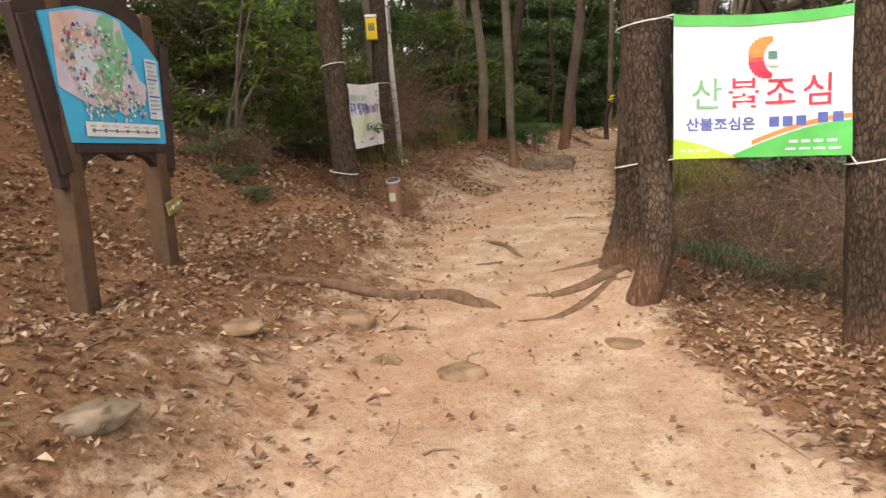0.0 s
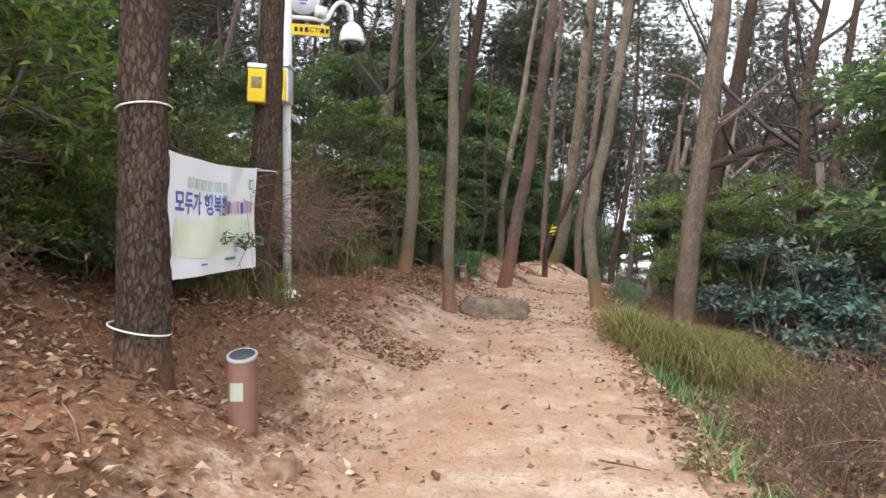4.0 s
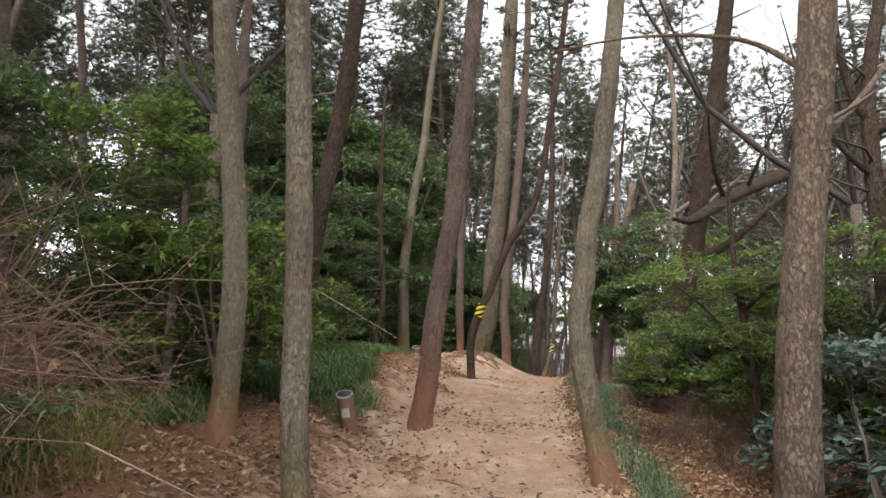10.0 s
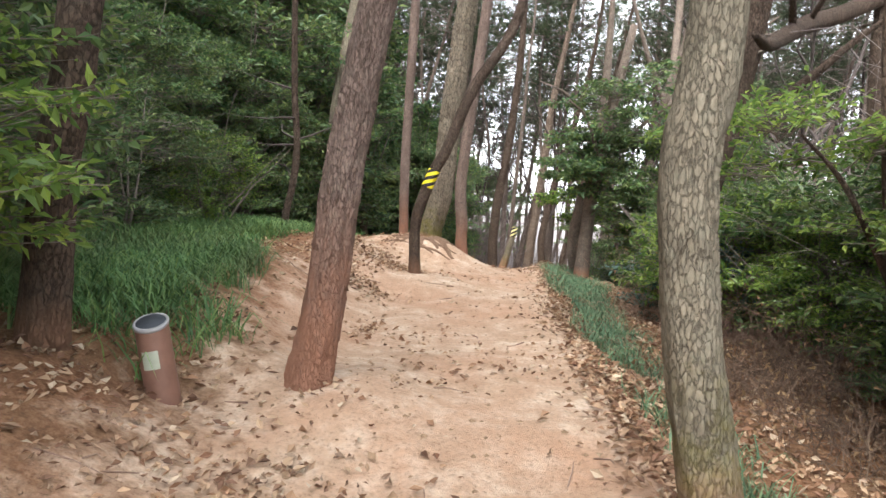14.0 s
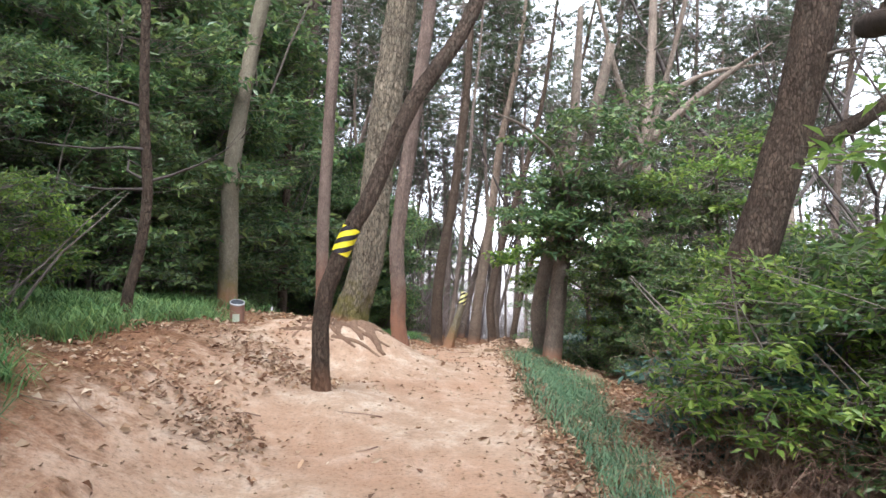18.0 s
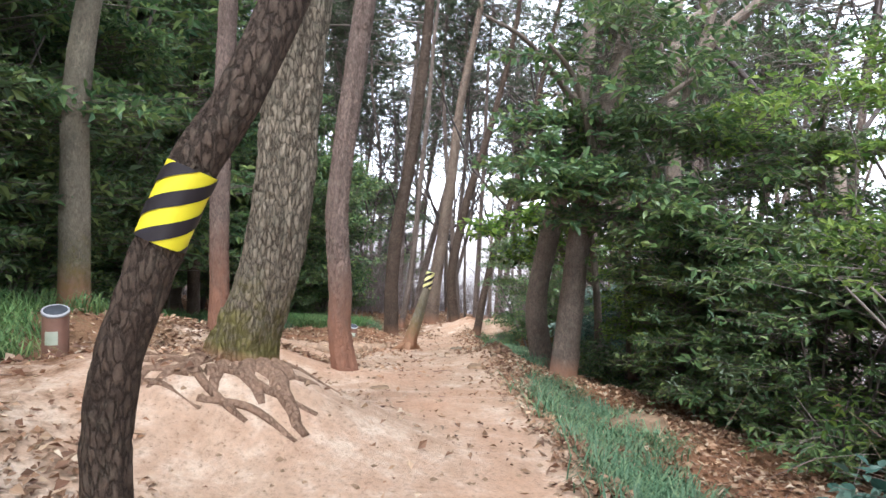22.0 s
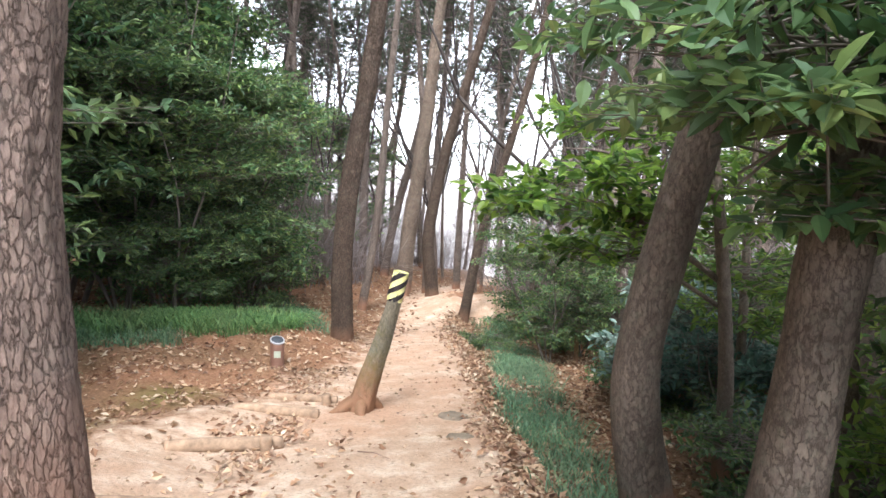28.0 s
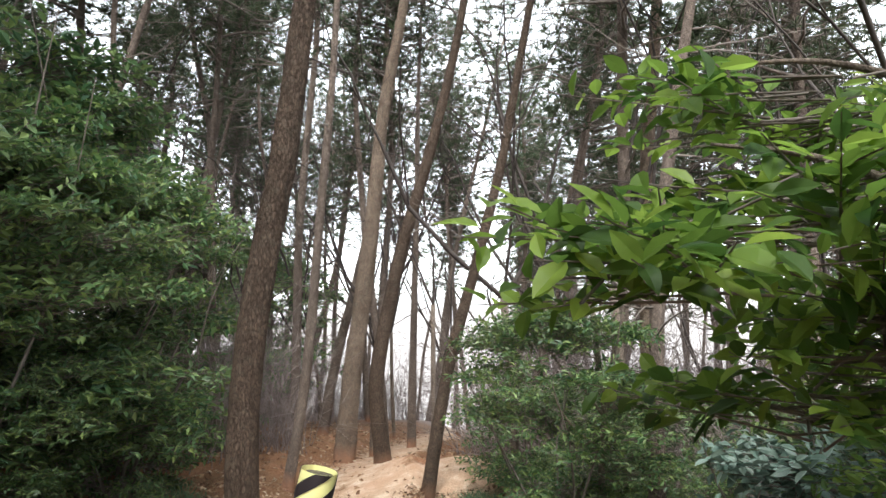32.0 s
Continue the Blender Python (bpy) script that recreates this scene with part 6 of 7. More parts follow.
    slab("scale_strip", 0.10, 0.80, 1.735, 1.815, WHITE)
    slab("scale_line", 0.14, 0.77, 1.765, 1.770, INKBLUE, 0.004)
    for k in range(7):
        slab("scale_tick", 0.15 + k * 0.1, 0.165 + k * 0.1, 1.757, 1.778, MAPDARK, 0.005)
        slab("scale_label", 0.13 + k * 0.1, 0.18 + k * 0.1, 1.79, 1.797, STEEL, 0.004)
    turn = Matrix.Rotation(radians(-17), 4, "Y")
    tag = part("tag", box(0.18, 0.014, 0.085, 0.004, (wide + 0.035, -0.028, 1.30), turn), TAG, root, "mottled olive-yellow tag plate fixed to the post")
    for k in range(5):
        part("tag_mark", box(0.022, 0.004, 0.012 + 0.01 * (k % 2), 0.001, (wide - 0.03 + k * 0.033, -0.037, 1.277 + k * 0.011), turn), (TAGINK, WHITE)[k % 2], tag)
    return tagged(root, "brown wooden information board with a blue printed map", "sign")


info_board()


# ---------------------------------------------------------------- banners
def banner(name, label, tl, tr, bl, br, paint):
    tl, tr, bl, br = (Vector(c) for c in (tl, tr, bl, br))
    root = empty(name, *bl)
    n0 = (tr - tl).cross(bl - tl).normalized()

    def at(u, v, lift=0.0):
        p = tl.lerp(tr, u).lerp(bl.lerp(br, u), v)
        p = p + Vector((0, 0, -1)) * (0.03 * math.sin(math.pi * u) * (1 - v))
        w = 0.012 * math.sin(u * 9 + v * 2) * (0.4 + v) + 0.008 * math.sin(v * 7 + u * 17)
        return p + n0 * (w + lift) - bl

    def sheet(pname, mat, u0, u1, lo, hi, lift, parent, nu=40, nv=16):
        """lo and hi give the lower and upper edge (0 top, 1 foot) along u."""
        V, F = [], []
        for side in (0, 1):
            for i in range(nu + 1):
                u = u0 + (u1 - u0) * i / nu
                for j in range(nv + 1):
                    v = hi(u) + (lo(u) - hi(u)) * j / nv
                    V.append(at(u, v, lift - side * 0.002))
        w = nv + 1
        off = (nu + 1) * w
        for i in range(nu):
            for j in range(nv):
                q = (i * w + j, (i + 1) * w + j, (i + 1) * w + j + 1, i * w + j + 1)
                F += [q, tuple(off + k for k in reversed(q))]
        return raw(pname, V, F, mat, parent)

    cloth = sheet("cloth", CLOTH, 0, 1, lambda u: 1, lambda u: 0, 0, root)
    wide, high = (tr - tl).length, (bl - tl).length

    def words(text, u, v, size, mat, squeeze=1.0, bold=0.002):
        return text_mesh(text, size, mat, cloth, lambda x, y: at(u + x * squeeze / wide, v - y / high, side_lift), "writing", bold)

    side_lift = 0.006 if n0.dot(Vector((-1.0, 1.5, 1.6)) - tl) > 0 else -0.006
    s = side_lift

    def bar(u0, u1, v0, v1, mat, k=1.0):
        sheet("print", mat, u0, u1, lambda u: v1, lambda u: v0, s * k, cloth, 12, 3)

    if paint == 1:
        sheet("print", WASH, 0.06, 0.96, lambda u: 0.80 + 0.05 * math.sin(u * 5), lambda u: 0.50 + 0.04 * math.sin(u * 8), s * 0.6, cloth)
        sheet("print", INKPALE, 0.55, 0.85, lambda u: 0.74, lambda u: 0.68 + 0.03 * math.sin(u * 20), s * 0.9, cloth, 12, 3)
        words("모두가 행복한", 0.32, 0.40, 0.155, INKBLUE, 1.05, 0.004)
        for k in range(9):
            bar(0.57 + k * 0.043, 0.598 + k * 0.043, 0.33 + 0.01 * (k % 3), 0.46, [INKPINK, INKBLUE, INKPINK, MAPLILAC][k % 4])
        for k in range(6):
            bar(0.17 + k * 0.068, 0.22 + k * 0.068, 0.17, 0.26, INKPALE)
        bar(0.89, 0.94, 0.12, 0.22, INKGREEN)
        bar(0.905, 0.925, 0.14, 0.20, CLOTH, 1.5)
        for k in range(5):
            bar(0.28 + k * 0.015, 0.29 + k * 0.015, 0.90, 0.915, INKBLUE)
            bar(0.60 + k * 0.03, 0.622 + k * 0.03, 0.87, 0.895, MAPDARK)
    else:
        bar(0.0, 1.0, 0.0, 0.075, BANDGREEN)
        sheet("print", BANDGREEN, 0.3, 1.0, lambda u: 1.0, lambda u: 1.0 - 0.24 * math.sin(min(1, (u - 0.3) / 0.7) * 1.5), s * 0.8, cloth)
        sheet("print", LIME, 0.0, 0.36, lambda u: 1.0, lambda u: 0.86 + 0.14 * (u / 0.36) ** 1.5, s * 0.9, cloth)
        sheet("print", ORANGE, 0.45, 1.0, lambda u: 0.985 - 0.24 * math.sin(min(1, (u - 0.3) / 0.7) * 1.5), lambda u: 0.955 - 0.24 * math.sin(min(1, (u - 0.3) / 0.7) * 1.5), s * 0.9, cloth)
        for k, (c, mt) in enumerate(zip("산불조심", (INKGREEN, INKRED, INKRED, INKRED))):
            words(c, 0.19 + k * 0.21, 0.56, 0.21, mt, 1.0, 0.001)
        words("산불조심은", 0.27, 0.765, 0.088, INKBLUE, 1.0, 0.002)
        for k in range(3):
            bar(0.55 + k * 0.075, 0.605 + k * 0.075, 0.715, 0.785, INKBLUE)
            if k < 2:
                bar(0.82 + k * 0.08, 0.875 + k * 0.08, 0.70, 0.77, INKBLUE)
        for k in range(14):
            a0 = radians(95 + k * 13)
            u, v = 0.55 + 0.085 * math.cos(a0), 0.30 - 0.125 * math.sin(a0)
            h = 0.028 * math.sin(math.pi * (k + 1) / 15) + 0.012
            bar(u - h, u + h, v - h * 1.0, v + h * 1.0, ORANGE if k < 7 else INKRED)
        bar(0.535, 0.585, 0.26, 0.31, MAPDARK)
        bar(0.53, 0.60, 0.35, 0.365, INKPALE)
        for k in range(4):
            bar(0.66 + k * 0.07, 0.71 + k * 0.07, 0.885, 0.905, MINT, 1.3)
            bar(0.64 + k * 0.08, 0.70 + k * 0.08, 0.94, 0.955, MINT, 1.3)
            bar(0.04 + k * 0.045, 0.07 + k * 0.045, 0.935, 0.95, MINT, 1.3)
    return tagged(root, label, "banner"), root, at


B1 = ((-3.55, 7.18, 2.39), (-3.87, 8.95, 2.55), (-3.495, 7.115, 1.627), (-3.81, 8.82, 1.72))
banner("banner", "white cloth banner with faded print tied between two pines", *B1, 1)
B2 = ((-0.01, 4.71, 2.27), (1.0, 4.84, 2.23), (-0.03, 4.71, 1.38), (0.99, 4.84, 1.34))
banner("banner", "white forest-fire warning banner with green bands and red lettering", *B2, 2)


def ring(cx, cy, z, r, tilt, n=14):
    return [(cx + r * math.cos(2 * math.pi * k / n), cy + r * math.sin(2 * math.pi * k / n), z + tilt * math.cos(2 * math.pi * k / n)) for k in range(n + 1)]


def ropes(name, label, lines, r=0.0048):
    root = empty(name, *lines[0][0])
    for pts in lines:
        cord([tuple(Vector(p) - Vector(lines[0][0])) for p in pts], r, root, "cord")
    return tagged(root, label, "rope")


ropes("rope", "white cord tied round a pine and a banner's corners", [ring(-3.365, 6.67, 2.50, .132, .02), ring(-3.35, 6.68, 1.40, .148, -.03), [(-3.42, 6.82, 2.5), (-3.47, 6.9, 2.42), B1[0]], [(-3.36, 6.84, 1.42), (-3.42, 6.95, 1.55), B1[2]]])
ropes("rope", "white cord tied round a pine and a banner's corners", [ring(-3.97, 9.3, 2.56, .13, .01), [(-3.88, 9.18, 2.56), B1[1]], [(-3.94, 9.16, 1.6), B1[3]]])
ropes("rope", "white cord tied round a pine and a banner's corners", [ring(-0.21, 5.19, 2.3, .19, .02), ring(-0.24, 5.2, 1.36, .2, .03), [(-0.14, 5.0, 2.3), B2[0]], [(-0.14, 5.0, 1.36), B2[2]]])
ropes("rope", "white cord tied round a pine and a banner's corners", [ring(1.12, 4.93, 2.26, .155, .01), ring(1.13, 4.93, 1.3, .16, .02), [(1.0, 4.8, 2.25), B2[1]], [(1.02, 4.8, 1.28), B2[3]]])


# ---------------------------------------------------------------- hollow trail markers
def bollard(x, y, rx, ry, tall, r):
    root = empty("trail_marker", x, y, gz(x, y))
    part("shaft", turned([(r, -0.2), (r, 0.0), (r * 1.0, tall - 0.02), (r * 0.98, tall)], 28, 0.35), TERRACOTTA, root)
    part("rim", turned([(r * 0.97, tall - 0.012), (r * 1.04, tall - 0.01), (r * 1.05, tall + 0.005), (r * 0.9, tall + 0.010), (r * 0.88, tall + 0.004)], 28, 0.35), RIM, root, "pale grey rim")
    # no real recess: a dark disc over the rim carries the hollow's shade
    part("hollow", turned([(r * 0.5, tall - 0.01), (r * 0.88, tall + 0.004), (r * 0.88, tall + 0.006)], 28, 0.35), HOLLOW_SHADE, root, "flat dark disc painted as the shade of the hollow top")
    V, F = [], []
    n = 10
    for i in range(n + 1):
        a = radians(-90 - 28 + 56 * i / n)
        for z in (tall * 0.42, tall * 0.66):
            V.append((r * 1.03 * math.cos(a), r * 1.03 * math.sin(a), z))
    F = [(2 * i, 2 * i + 2, 2 * i + 3, 2 * i + 1) for i in range(n)]
    raw("label_plate", V, F, PLATE, root)
    root.matrix_basis = pose(x, y, surf_z(x, y), rx, ry, 0)
    return tagged(root, "short brown hollow trail marker with a pale plate", "bollard", "trail markers")


for x, y, rx, ry, tall, r in ((-2.82, 6.77, 0, -3, .37, .072), (-3.2, 15.98, 2, -8, .39, .084), (-3.22, 24.36, 0, 1, .40, .088), (-0.68, 32.09, 0, 2, .33, .08)):
    bollard(x, y, rx, ry, tall, r)


# ---------------------------------------------------------------- camera mast
def mast():
    x, y = -4.28, 10.62
    z = gz(x, y)
    root = empty("camera_mast", x, y, z)
    top = 4.9 - z
    part("pole", turned([(0.045, -0.1), (0.045, 2.3), (0.055, 2.32), (0.055, top), (0.03, top + 0.02)], 20), WHITE, root, "white-painted steel pole")
    bm = bmesh.new()
    bmesh.ops.create_icosphere(bm, subdivisions=3, radius=0.16)
    for v in bm.verts:
        v.co = v.co * (1 + 0.18 * noise.noise(v.co * 9))
        v.co.z *= 0.7
    part("footing", bm, WHITE, root, "lumpy white concrete footing")
    b = part("switch_box", box(0.20, 0.15, 0.38, 0.012, (0.0, -0.13, 2.28)), STEEL, root, "grey metal box with a yellow front")
    part("box_front", box(0.17, 0.012, 0.33, 0.004, (0.0, -0.212, 2.27)), SIGNYELLOW, b)
    part("box_roof", box(0.24, 0.19, 0.03, 0.008, (0.0, -0.13, 2.485)), STEEL, b)
    arm_z = 4.48 - z
    v, f, h = tube([(0, 0, arm_z, .024), (0.25, 0.12, arm_z, .024), (0.36, 0.24, arm_z + .02, .024), (0.44, 0.34, arm_z + .22, .024), (0.51, 0.43, arm_z + .28, .024), (0.57, 0.49, arm_z + .22, .024), (0.58, 0.50, arm_z + .08, .024)], 12, 6)
    raw("arm", v, f, WHITE, root)
    hx, hy, hz = 0.58, 0.50, arm_z - 0.17
    bm = turned([(0.02, 0.24), (0.05, 0.23), (0.10, 0.19), (0.135, 0.11), (0.145, 0.02), (0.15, 0.0), (0.12, -0.005)][::-1], 28)
    bmesh.ops.translate(bm, vec=(hx, hy, hz), verts=bm.verts)
    head = part("camera_hood", bm, WHITE, root, "white dome camera hood")
    bm = bmesh.new()
    bmesh.ops.create_uvsphere(bm, u_segments=24, v_segments=14, radius=0.105)
    bmesh.ops.translate(bm, vec=(hx, hy, hz - 0.02), verts=bm.verts)
    part("dome", bm, DOME, head, "smoked dark dome")
    d = Vector((0.9, 0.43, 0)).normalized()
    turn = Matrix.Rotation(math.atan2(d.y, d.x), 4, "Z")
    s = part("sign_plate", box(0.42, 0.014, 0.12, 0.003, (0.24, 0.085, arm_z - 0.14), turn), SIGNYELLOW, root, "yellow plate with black lettering")
    for k in range(3):
        part("sign_bar", box(0.035, 0.004, 0.05, 0.001, tuple(Vector((0.10 + 0.05 * k, 0.02 + 0.024 * k, arm_z - 0.14)) + Vector((d.y, -d.x, 0)) * 0.010), turn), BLACK, s)
        part("sign_bar", box(0.035, 0.004, 0.05, 0.001, tuple(Vector((0.36 + 0.045 * k, 0.142 + 0.022 * k, arm_z - 0.14)) + Vector((d.y, -d.x, 0)) * 0.010), turn), BLACK, s)
    text_mesh("CCTV", 0.075, BLACK, s, lambda a, b2: Vector((0.27, 0.10, arm_z - 0.14)) + d * a + Vector((0, 0, b2)) + Vector((d.y, -d.x, 0)) * 0.012, "writing", 0.001)
    bm = turned([(0.18, 0.0), (0.185, 0.004), (0.185, 0.016), (0.18, 0.02)], 36)
    bmesh.ops.transform(bm, matrix=Matrix.Translation((0.16, 0.07, arm_z + 0.22)) @ turn @ Matrix.Rotation(radians(90), 4, "X"), verts=bm.verts)
    rs = part("round_sign", bm, STEEL, root, "round white sign with a grey rim")
    bm = turned([(0.162, 0.0), (0.162, 0.006)], 36)
    bmesh.ops.transform(bm, matrix=Matrix.Translation((0.16 + d.y * 0.021, 0.07 - d.x * 0.021, arm_z + 0.22)) @ turn @ Matrix.Rotation(radians(90), 4, "X"), verts=bm.verts)
    part("sign_face", bm, WHITE, rs)
    for k, (zz, w) in enumerate(((0.25, 0.2), (0.19, 0.1), (0.15, 0.07))):
        part("sign_bar", box(w, 0.003, 0.022, 0.001, (0.16 + d.y * 0.03, 0.07 - d.x * 0.03, arm_z + zz), turn), INKBLUE, rs)
    bm = turned([(0.06, 0.0), (0.07, 0.02), (0.07, 0.09), (0.05, 0.11)], 16)
    bmesh.ops.translate(bm, vec=(0.33, 0.16, arm_z + 0.03), verts=bm.verts)
    part("lamp_cap", bm, WHITE, root)
    root.matrix_basis = pose(x, y, z, 0, -2, 0)
    return tagged(root, "steel camera mast with a dome camera and yellow plate", "camera mast")


mast()


def tree_box():
    """The small yellow case strapped to the bent pine."""
    x, y, z = -3.98, 9.14, 3.30
    root = empty("yellow_box", x, y, z)
    part("case", box(0.15, 0.10, 0.30, 0.012), SIGNYELLOW, root)
    part("lid", box(0.165, 0.115, 0.045, 0.010, (0, 0, 0.165)), STEEL, root, "grey metal lid")
    part("nameplate", box(0.09, 0.006, 0.10, 0.002, (0, -0.052, 0.02)), TAG, root, "darker worn nameplate")
    part("strap", turned([(0.128, -0.012), (0.132, -0.010), (0.132, 0.010), (0.128, 0.012)], 24), STEEL, root, "thin steel strap round the trunk").matrix_basis = pose(0.02, 0.17, 0.0)
    root.matrix_basis = pose(x, y, z, 0, 0, 20)
    return tagged(root, "small yellow metal box strapped to a bent pine", "box")


tree_box()


# ---------------------------------------------------------------- hazard wraps and the sawn post
def hazard_wrap(parent_pts, r, light, label, turns=4, pitch=0.42, start=0.1):
    """Striped film bent round a stem: yellow sheath with slanting black stripes standing just proud."""
    c = spline([(*p, r) for p in parent_pts], 14)
    org = Vector(c[0][:3])
    root = empty("hazard_wrap", *org)
    n, m = len(c), 40
    ax = Vector(c[-1][:3]) - org
    ax.normalize()
    u = ax.cross(Vector((0.2, 1, 0))).normalized()
    w = ax.cross(u)

    def ring_pt(k, j, lift):
        a = 2 * math.pi * j / m
        return Vector(c[k][:3]) - org + (r + lift) * (math.cos(a) * u + math.sin(a) * w)

    V = [ring_pt(k, j, 0.006) for k in range(n) for j in range(m)]
    F = [(k * m + j, k * m + (j + 1) % m, (k + 1) * m + (j + 1) % m, (k + 1) * m + j) for k in range(n - 1) for j in range(m)]
    raw("film", V, F, light, root)
    for s in range(-turns - 1, 4):
        V = []
        for j in range(m + 1):
            lo = s * pitch + start + pitch * turns * j / m
            hi = lo + 0.48 * pitch
            lo_k, hi_k = min(max(lo, 0), 1) * (n - 1), min(max(hi, 0), 1) * (n - 1)
            for q in (lo_k, hi_k):
                k0 = min(int(q), n - 2)
                V.append(ring_pt(k0, j, 0.009).lerp(ring_pt(k0 + 1, j, 0.009), q - k0))
        F = [(2 * j, 2 * j + 2, 2 * j + 3, 2 * j + 1) for j in range(m) if (V[2 * j] - V[2 * j + 1]).length > 1e-4 or (V[2 * j + 2] - V[2 * j + 3]).length > 1e-4]
        if F:
            raw("stripe", V, F, BLACK, root)
    return tagged(root, label, "hazard sign")


hazard_wrap([(-1.843, 21.1, 2.722), (-1.797, 21.1, 2.832), (-1.751, 21.1, 2.932)], .067, YELLOW, "yellow and black hazard film wrapped round a leaning pine", 3, 0.44)


def sawn_post():
    x, y = 0.03, 29.62
    z = gz(x, y)
    root = empty("sawn_trunk", x, y, z)
    rows = [(0, 0, 0.0, .10), (0.10, 0, 0.35, .088), (0.19, -0.02, 0.62, .074), (0.295, -0.04, 0.98, .06), (0.34, -0.05, 1.18, .055)]
    trunk_part(rows, BARK_PALE, root, 44, 16, 0.12, 5.0, 0.9, .003)
    for a, l in ((3.3, .34), (4.6, .25), (0.4, .22), (2.2, .3)):
        v, f, h = tube([(0.03, 0, 0.12, .06), (0.14 * math.cos(a), 0.14 * math.sin(a), 0.04, .05), (l * math.cos(a), l * math.sin(a), -0.06, .03)], 10, 5, 0.1, a)
        raw("root", v, f, BARK_PALE, root, attrs={"foot": [0.1] * len(h)})
    return tagged(root, "sawn-off leaning trunk with spread roots beside the trail", "stump")


sawn_post()
zz = gz(0.03, 29.62)
hazard_wrap([(0.316, 29.585, zz + 0.95), (0.343, 29.577, zz + 1.07), (0.374, 29.57, zz + 1.195)], .06, PALEYELLOW, "pale yellow and black hazard film round a sawn trunk", 3, 0.42)


# ---------------------------------------------------------------- stones, logs, roots
def flat_stone():
    bm = bmesh.new()
    bmesh.ops.create_icosphere(bm, subdivisions=5, radius=1)
    for v in bm.verts:
        p = v.co.copy()
        k = 1 + 0.20 * noise.noise(p * 1.2 + Vector((4, 0, 0))) + 0.09 * noise.noise(p * 3.3) + 0.035 * noise.noise(p * 9) + 0.015 * noise.noise(p * 24)
        q = Vector((abs(p.x) ** 0.62 * (1 if p.x > 0 else -1) * 0.47, abs(p.y) ** 0.7 * (1 if p.y > 0 else -1) * 0.28, p.z * 0.26)) * k
        q.z = min(q.z, 0.165 + 0.03 * noise.noise(p * 2.0) - 0.05 * p.x)
        v.co = q
    ob = link("flat_stone", bm, BOULDER)
    x, y = -2.33, 13.16
    ob.matrix_basis = pose(x, y, gz(x, y) + 0.09, 2, -2, 12)
    return tagged(ob, "low flat-topped grey stone beside a pine on the trail", "stone")


flat_stone()
rock("rock", "rounded pale boulder half sunk below the trail's edge", 1.08, 24.05, .26, .22, .22, 1.0)
rock("rock", "pale stone at the trail's outer edge", 0.22, 25.9, .11, .10, .10, 2.0)
rock("rock", "pale stone bedded in the trail", -0.85, 24.9, .09, .08, .05, 3.0)
for k, (x, y, s, h, lab) in enumerate(((-2.05, 3.95, .17, .10, "yellowish stone bedded by a root"), (-1.14, 3.45, .16, .10, "stone bedded in the trodden clay"), (-2.1, 3.38, .14, .05, "worn stone flush with the clay"),
                                       (-1.57, 3.42, .13, .05, "worn stone flush with the clay"), (-0.32, 4.02, .12, .06, "stone at the trail's edge"), (-2.3, 3.12, .15, .05, "worn stone flush with the clay"), (-2.15, 1.95, .17, .07, "dark grey stone among leaves"),
                                       (0.72, 29.1, .14, .07, "grey stone at the trail's edge"), (0.62, 28.5, .10, .05, "grey stone at the trail's edge"), (-0.85, 7.9, .14, .08, "flat pale stone on the trail's outer edge"), (-0.7, 8.7, .10, .06, "flat pale stone on the trail's outer edge"),
                                       (-2.55, 6.6, .13, .12, "pointed brown stone on the bank"), (0.95, 27.6, .12, .07, "grey stone under the evergreens"))):
    rock("rock", lab, x, y, s, s * 0.8, h, 4.0 + k * 1.7, rot=k * 40, mat=BOULDER if k in (6, 7, 8, 12) else None)


for k, (x, y, s, h) in enumerate(((-0.52, 7.05, .15, .07), (-0.47, 6.35, .13, .06), (-0.42, 5.85, .12, .07), (-0.62, 7.75, .12, .06), (-0.55, 8.35, .13, .05), (-0.5, 9.3, .12, .05))):
    rock("rock", "flat stone edging the trail's outer side", x, y, s, s * 0.75, h, 60.0 + k * 2.3, rot=k * 63)


def log_step(ax, ay, bx, by, r, peg, seed):
    root = empty("log_step", ax, ay, surf_z(ax, ay))
    za, zb = surf_z(ax, ay), surf_z(bx, by)
    v, f, h = tube([(0, 0, -r * 0.2, r), ((bx - ax) * .3, (by - ay) * .3, (zb - za) * .3 + r * .1, r * .97), ((bx - ax) * .7, (by - ay) * .7, (zb - za) * .7 + r * .2, r), (bx - ax, by - ay, zb - za + r * .35, r * .95)], 18, 8, 0.1, seed)
    raw("log", v, f, LOG, root)
    if peg:
        bm = turned([(0.042, -0.2), (0.042, 0.10), (0.036, 0.12)], 14)
        bmesh.ops.translate(bm, vec=(bx - ax - 0.10, by - ay - 0.10, zb - za), verts=bm.verts)
        part("peg", bm, LOG, root, "short wooden peg")
    return tagged(root, "weathered round log bedded as a step, half buried in soil", "log", "log steps")


log_step(-1.35, 28.42, -0.62, 28.6, .055, True, 1.0)
log_step(-1.5, 27.3, -0.86, 27.45, .05, True, 4.0)
log_step(-1.0, 29.62, -0.33, 29.45, .05, False, 2.0)
log_step(-0.8, 30.18, -0.14, 29.98, .048, True, 3.0)


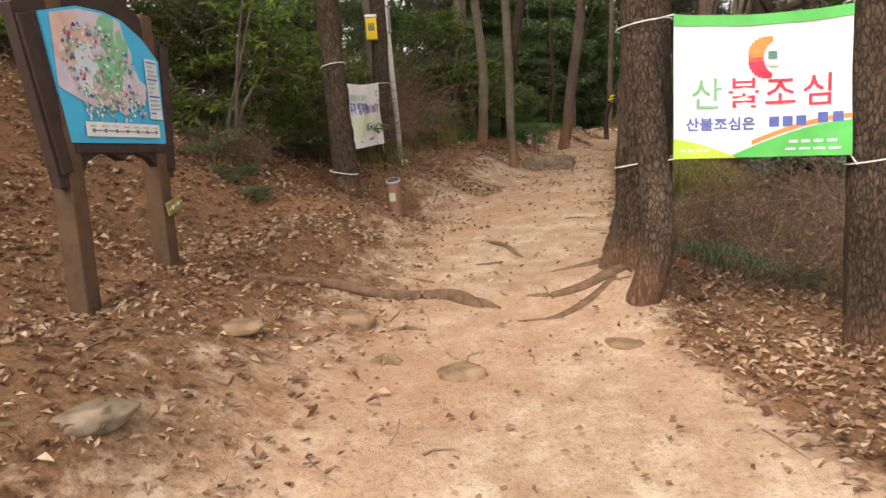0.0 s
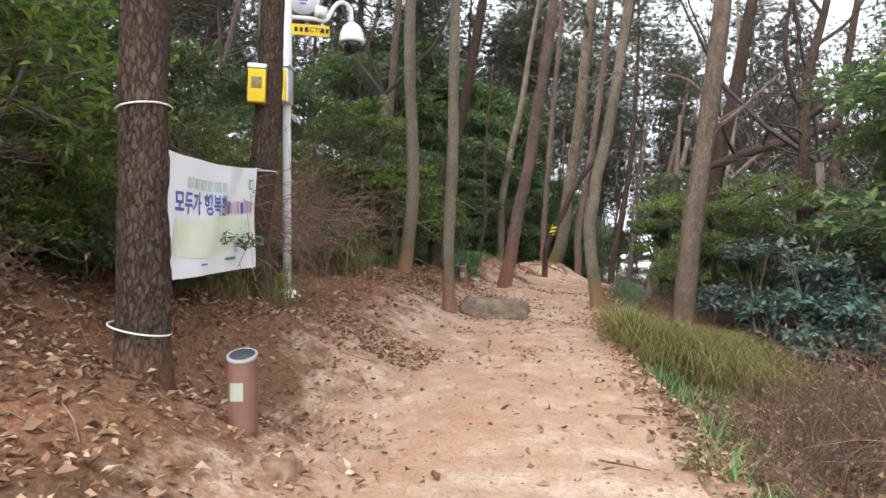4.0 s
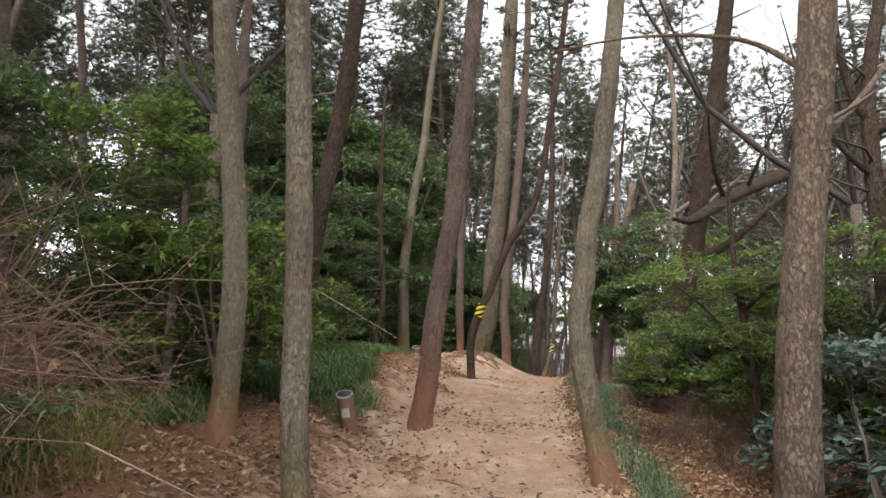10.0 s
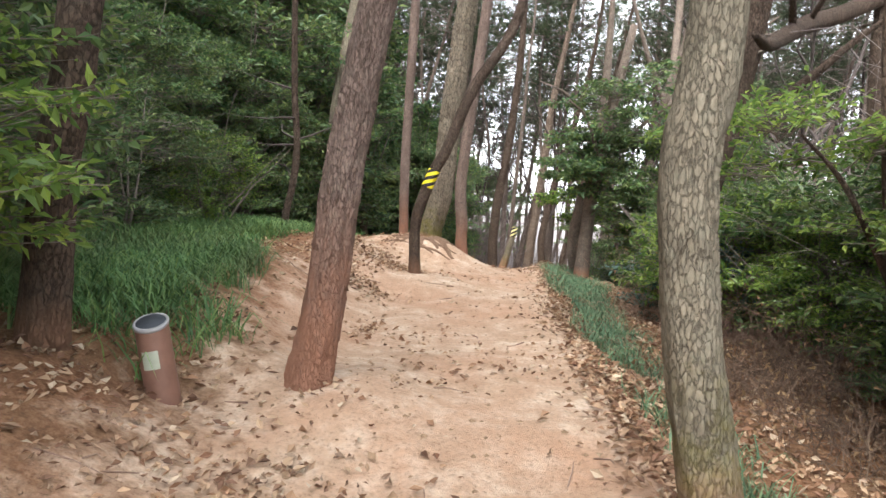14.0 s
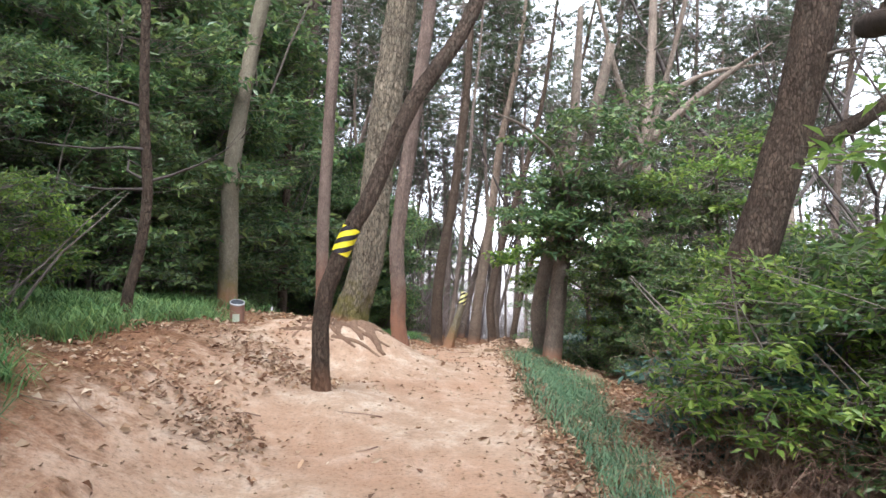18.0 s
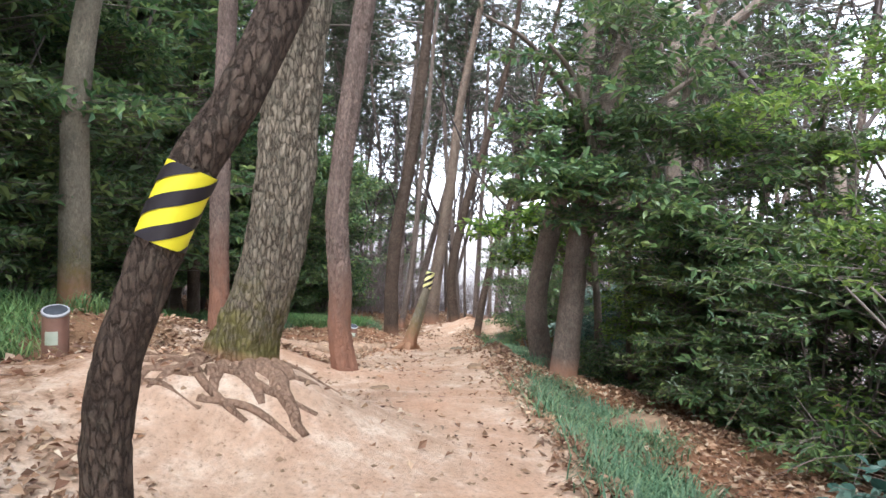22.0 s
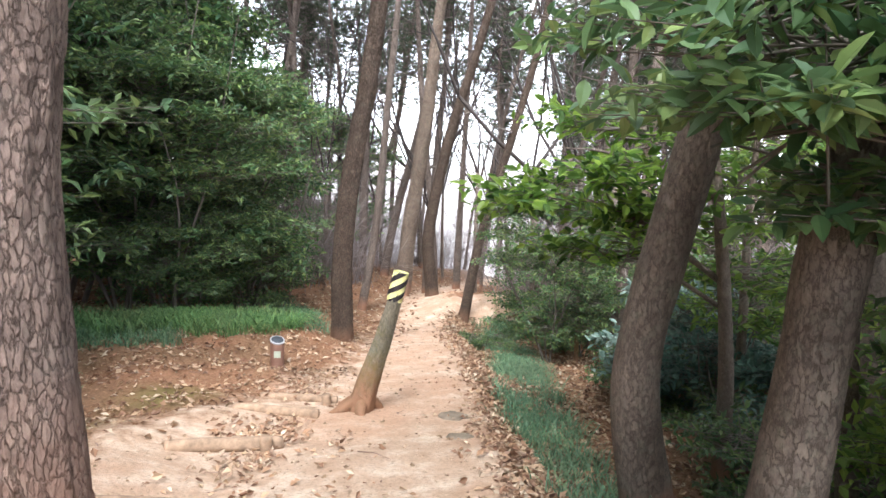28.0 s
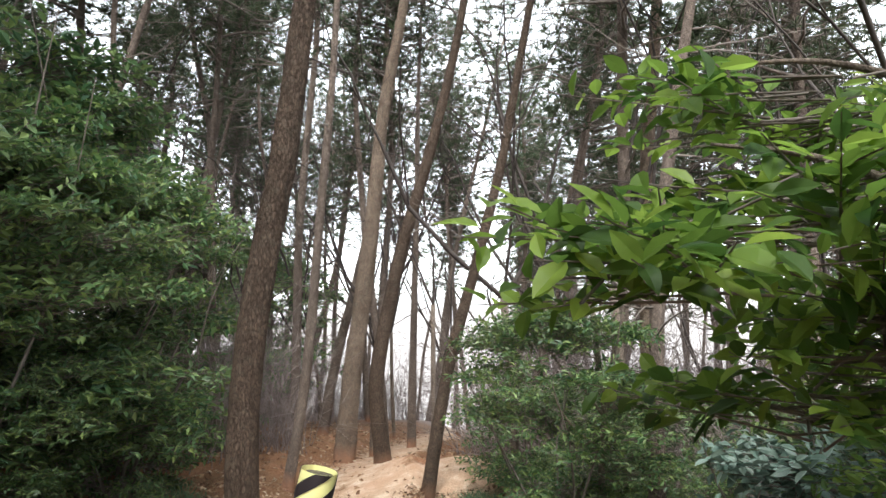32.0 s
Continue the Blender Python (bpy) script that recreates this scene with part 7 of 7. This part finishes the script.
def root_on_ground(label, pts, r0, r1, mat=None, lift=0.45):
    rows = []
    for k, (x, y) in enumerate(pts):
        t = k / (len(pts) - 1)
        r = r0 + (r1 - r0) * t
        rows.append((x - pts[0][0], y - pts[0][1], surf_z(x, y) - surf_z(*pts[0]) + r * (lift if 0 < k < len(pts) - 1 else -0.7), r))
    root = empty("surface_root", pts[0][0], pts[0][1], surf_z(*pts[0]))
    v, f, h = tube(rows, 14, 7, 0.32, pts[0][0] * 3)
    raw("root", v, f, mat or LOG, root, attrs={"foot": [0.45] * len(h)})
    return tagged(root, label, "root")


BARE = "bare tree root worn smooth, crossing the trodden clay"
root_on_ground(BARE, [(-2.85, 4.0), (-2.6, 4.12), (-2.37, 4.35), (-2.07, 4.48), (-1.79, 4.6), (-1.58, 4.6), (-1.4, 4.52), (-1.3, 4.5)], .03, .05, ROOTWOOD)
root_on_ground("broken piece of bark-brown root on the clay", [(-1.42, 4.62), (-1.3, 4.52), (-1.16, 4.47)], .045, .02, ROOTWOOD)
root_on_ground(BARE, [(-1.02, 4.68), (-0.82, 4.70), (-0.62, 4.80), (-0.46, 4.96), (-0.36, 5.1)], .022, .06, ROOTWOOD, -0.05)
root_on_ground(BARE, [(-1.0, 4.26), (-0.78, 4.38), (-0.58, 4.62), (-0.44, 4.9)], .014, .042, ROOTWOOD, -0.3)
root_on_ground(BARE, [(-0.95, 5.3), (-0.72, 5.26), (-0.5, 5.24), (-0.34, 5.22)], .015, .05, ROOTWOOD, -0.3)
root_on_ground("dry stick lying on the trail", [(-1.74, 6.3), (-1.5, 6.06), (-1.28, 5.77)], .018, .022, ROOTWOOD)
root_on_ground("dry stick lying on the trail", [(-1.64, 5.56), (-1.42, 5.65)], .012, .012, ROOTWOOD)
root_on_ground("dry stick lying on the trail", [(-1.78, 3.93), (-1.67, 3.98), (-1.53, 3.99)], .018, .014, ROOTWOOD)
root_on_ground("dry stick lying on the trail", [(-2.05, 5.08), (-1.82, 5.02)], .012, .014, ROOTWOOD)
root_on_ground("thin dark stick lying on the trail", [(-2.3, 14.9), (-2.15, 14.82), (-2.0, 14.72)], .008, .010, ROOTWOOD)
for k, (a, l, r) in enumerate(((172, .6, .036), (188, .5, .034), (203, .65, .036), (224, .42, .034), (246, .3, .036), (266, .26, .04), (288, .34, .044), (306, .55, .058), (322, .38, .04), (340, .3, .032), (356, .42, .032))):
    pts, turn, px, py = [], radians(a), -1.82 + .15 * math.cos(radians(a)), 23.05 + .15 * math.sin(radians(a))
    for step in range(9):
        pts.append((px, py))
        turn += 1.1 * noise.noise(Vector((k * 3.7, step * 0.8, 5)))
        px, py = px + l / 8 * math.cos(turn), py + l / 8 * math.sin(turn)
    root_on_ground("gnarled root spread from a big pine's foot", pts, r * 1.5, r * 0.45, ROOT_BARK, -0.42 - 0.14 * (k % 3))
for pts, r in (([(-2.28, 22.84), (-2.05, 22.74), (-1.84, 22.77), (-1.64, 22.66), (-1.40, 22.62)], .042), ([(-2.34, 22.96), (-2.1, 22.86), (-1.93, 22.64), (-1.74, 22.50)], .036), ([(-1.98, 22.6), (-1.72, 22.56), (-1.5, 22.42)], .03), ([(-2.5, 22.7), (-2.2, 22.68), (-1.96, 22.54)], .028)):
    root_on_ground("gnarled root lying across a mound of bare soil", pts, r, r * 0.55, ROOT_BARK, -0.15)
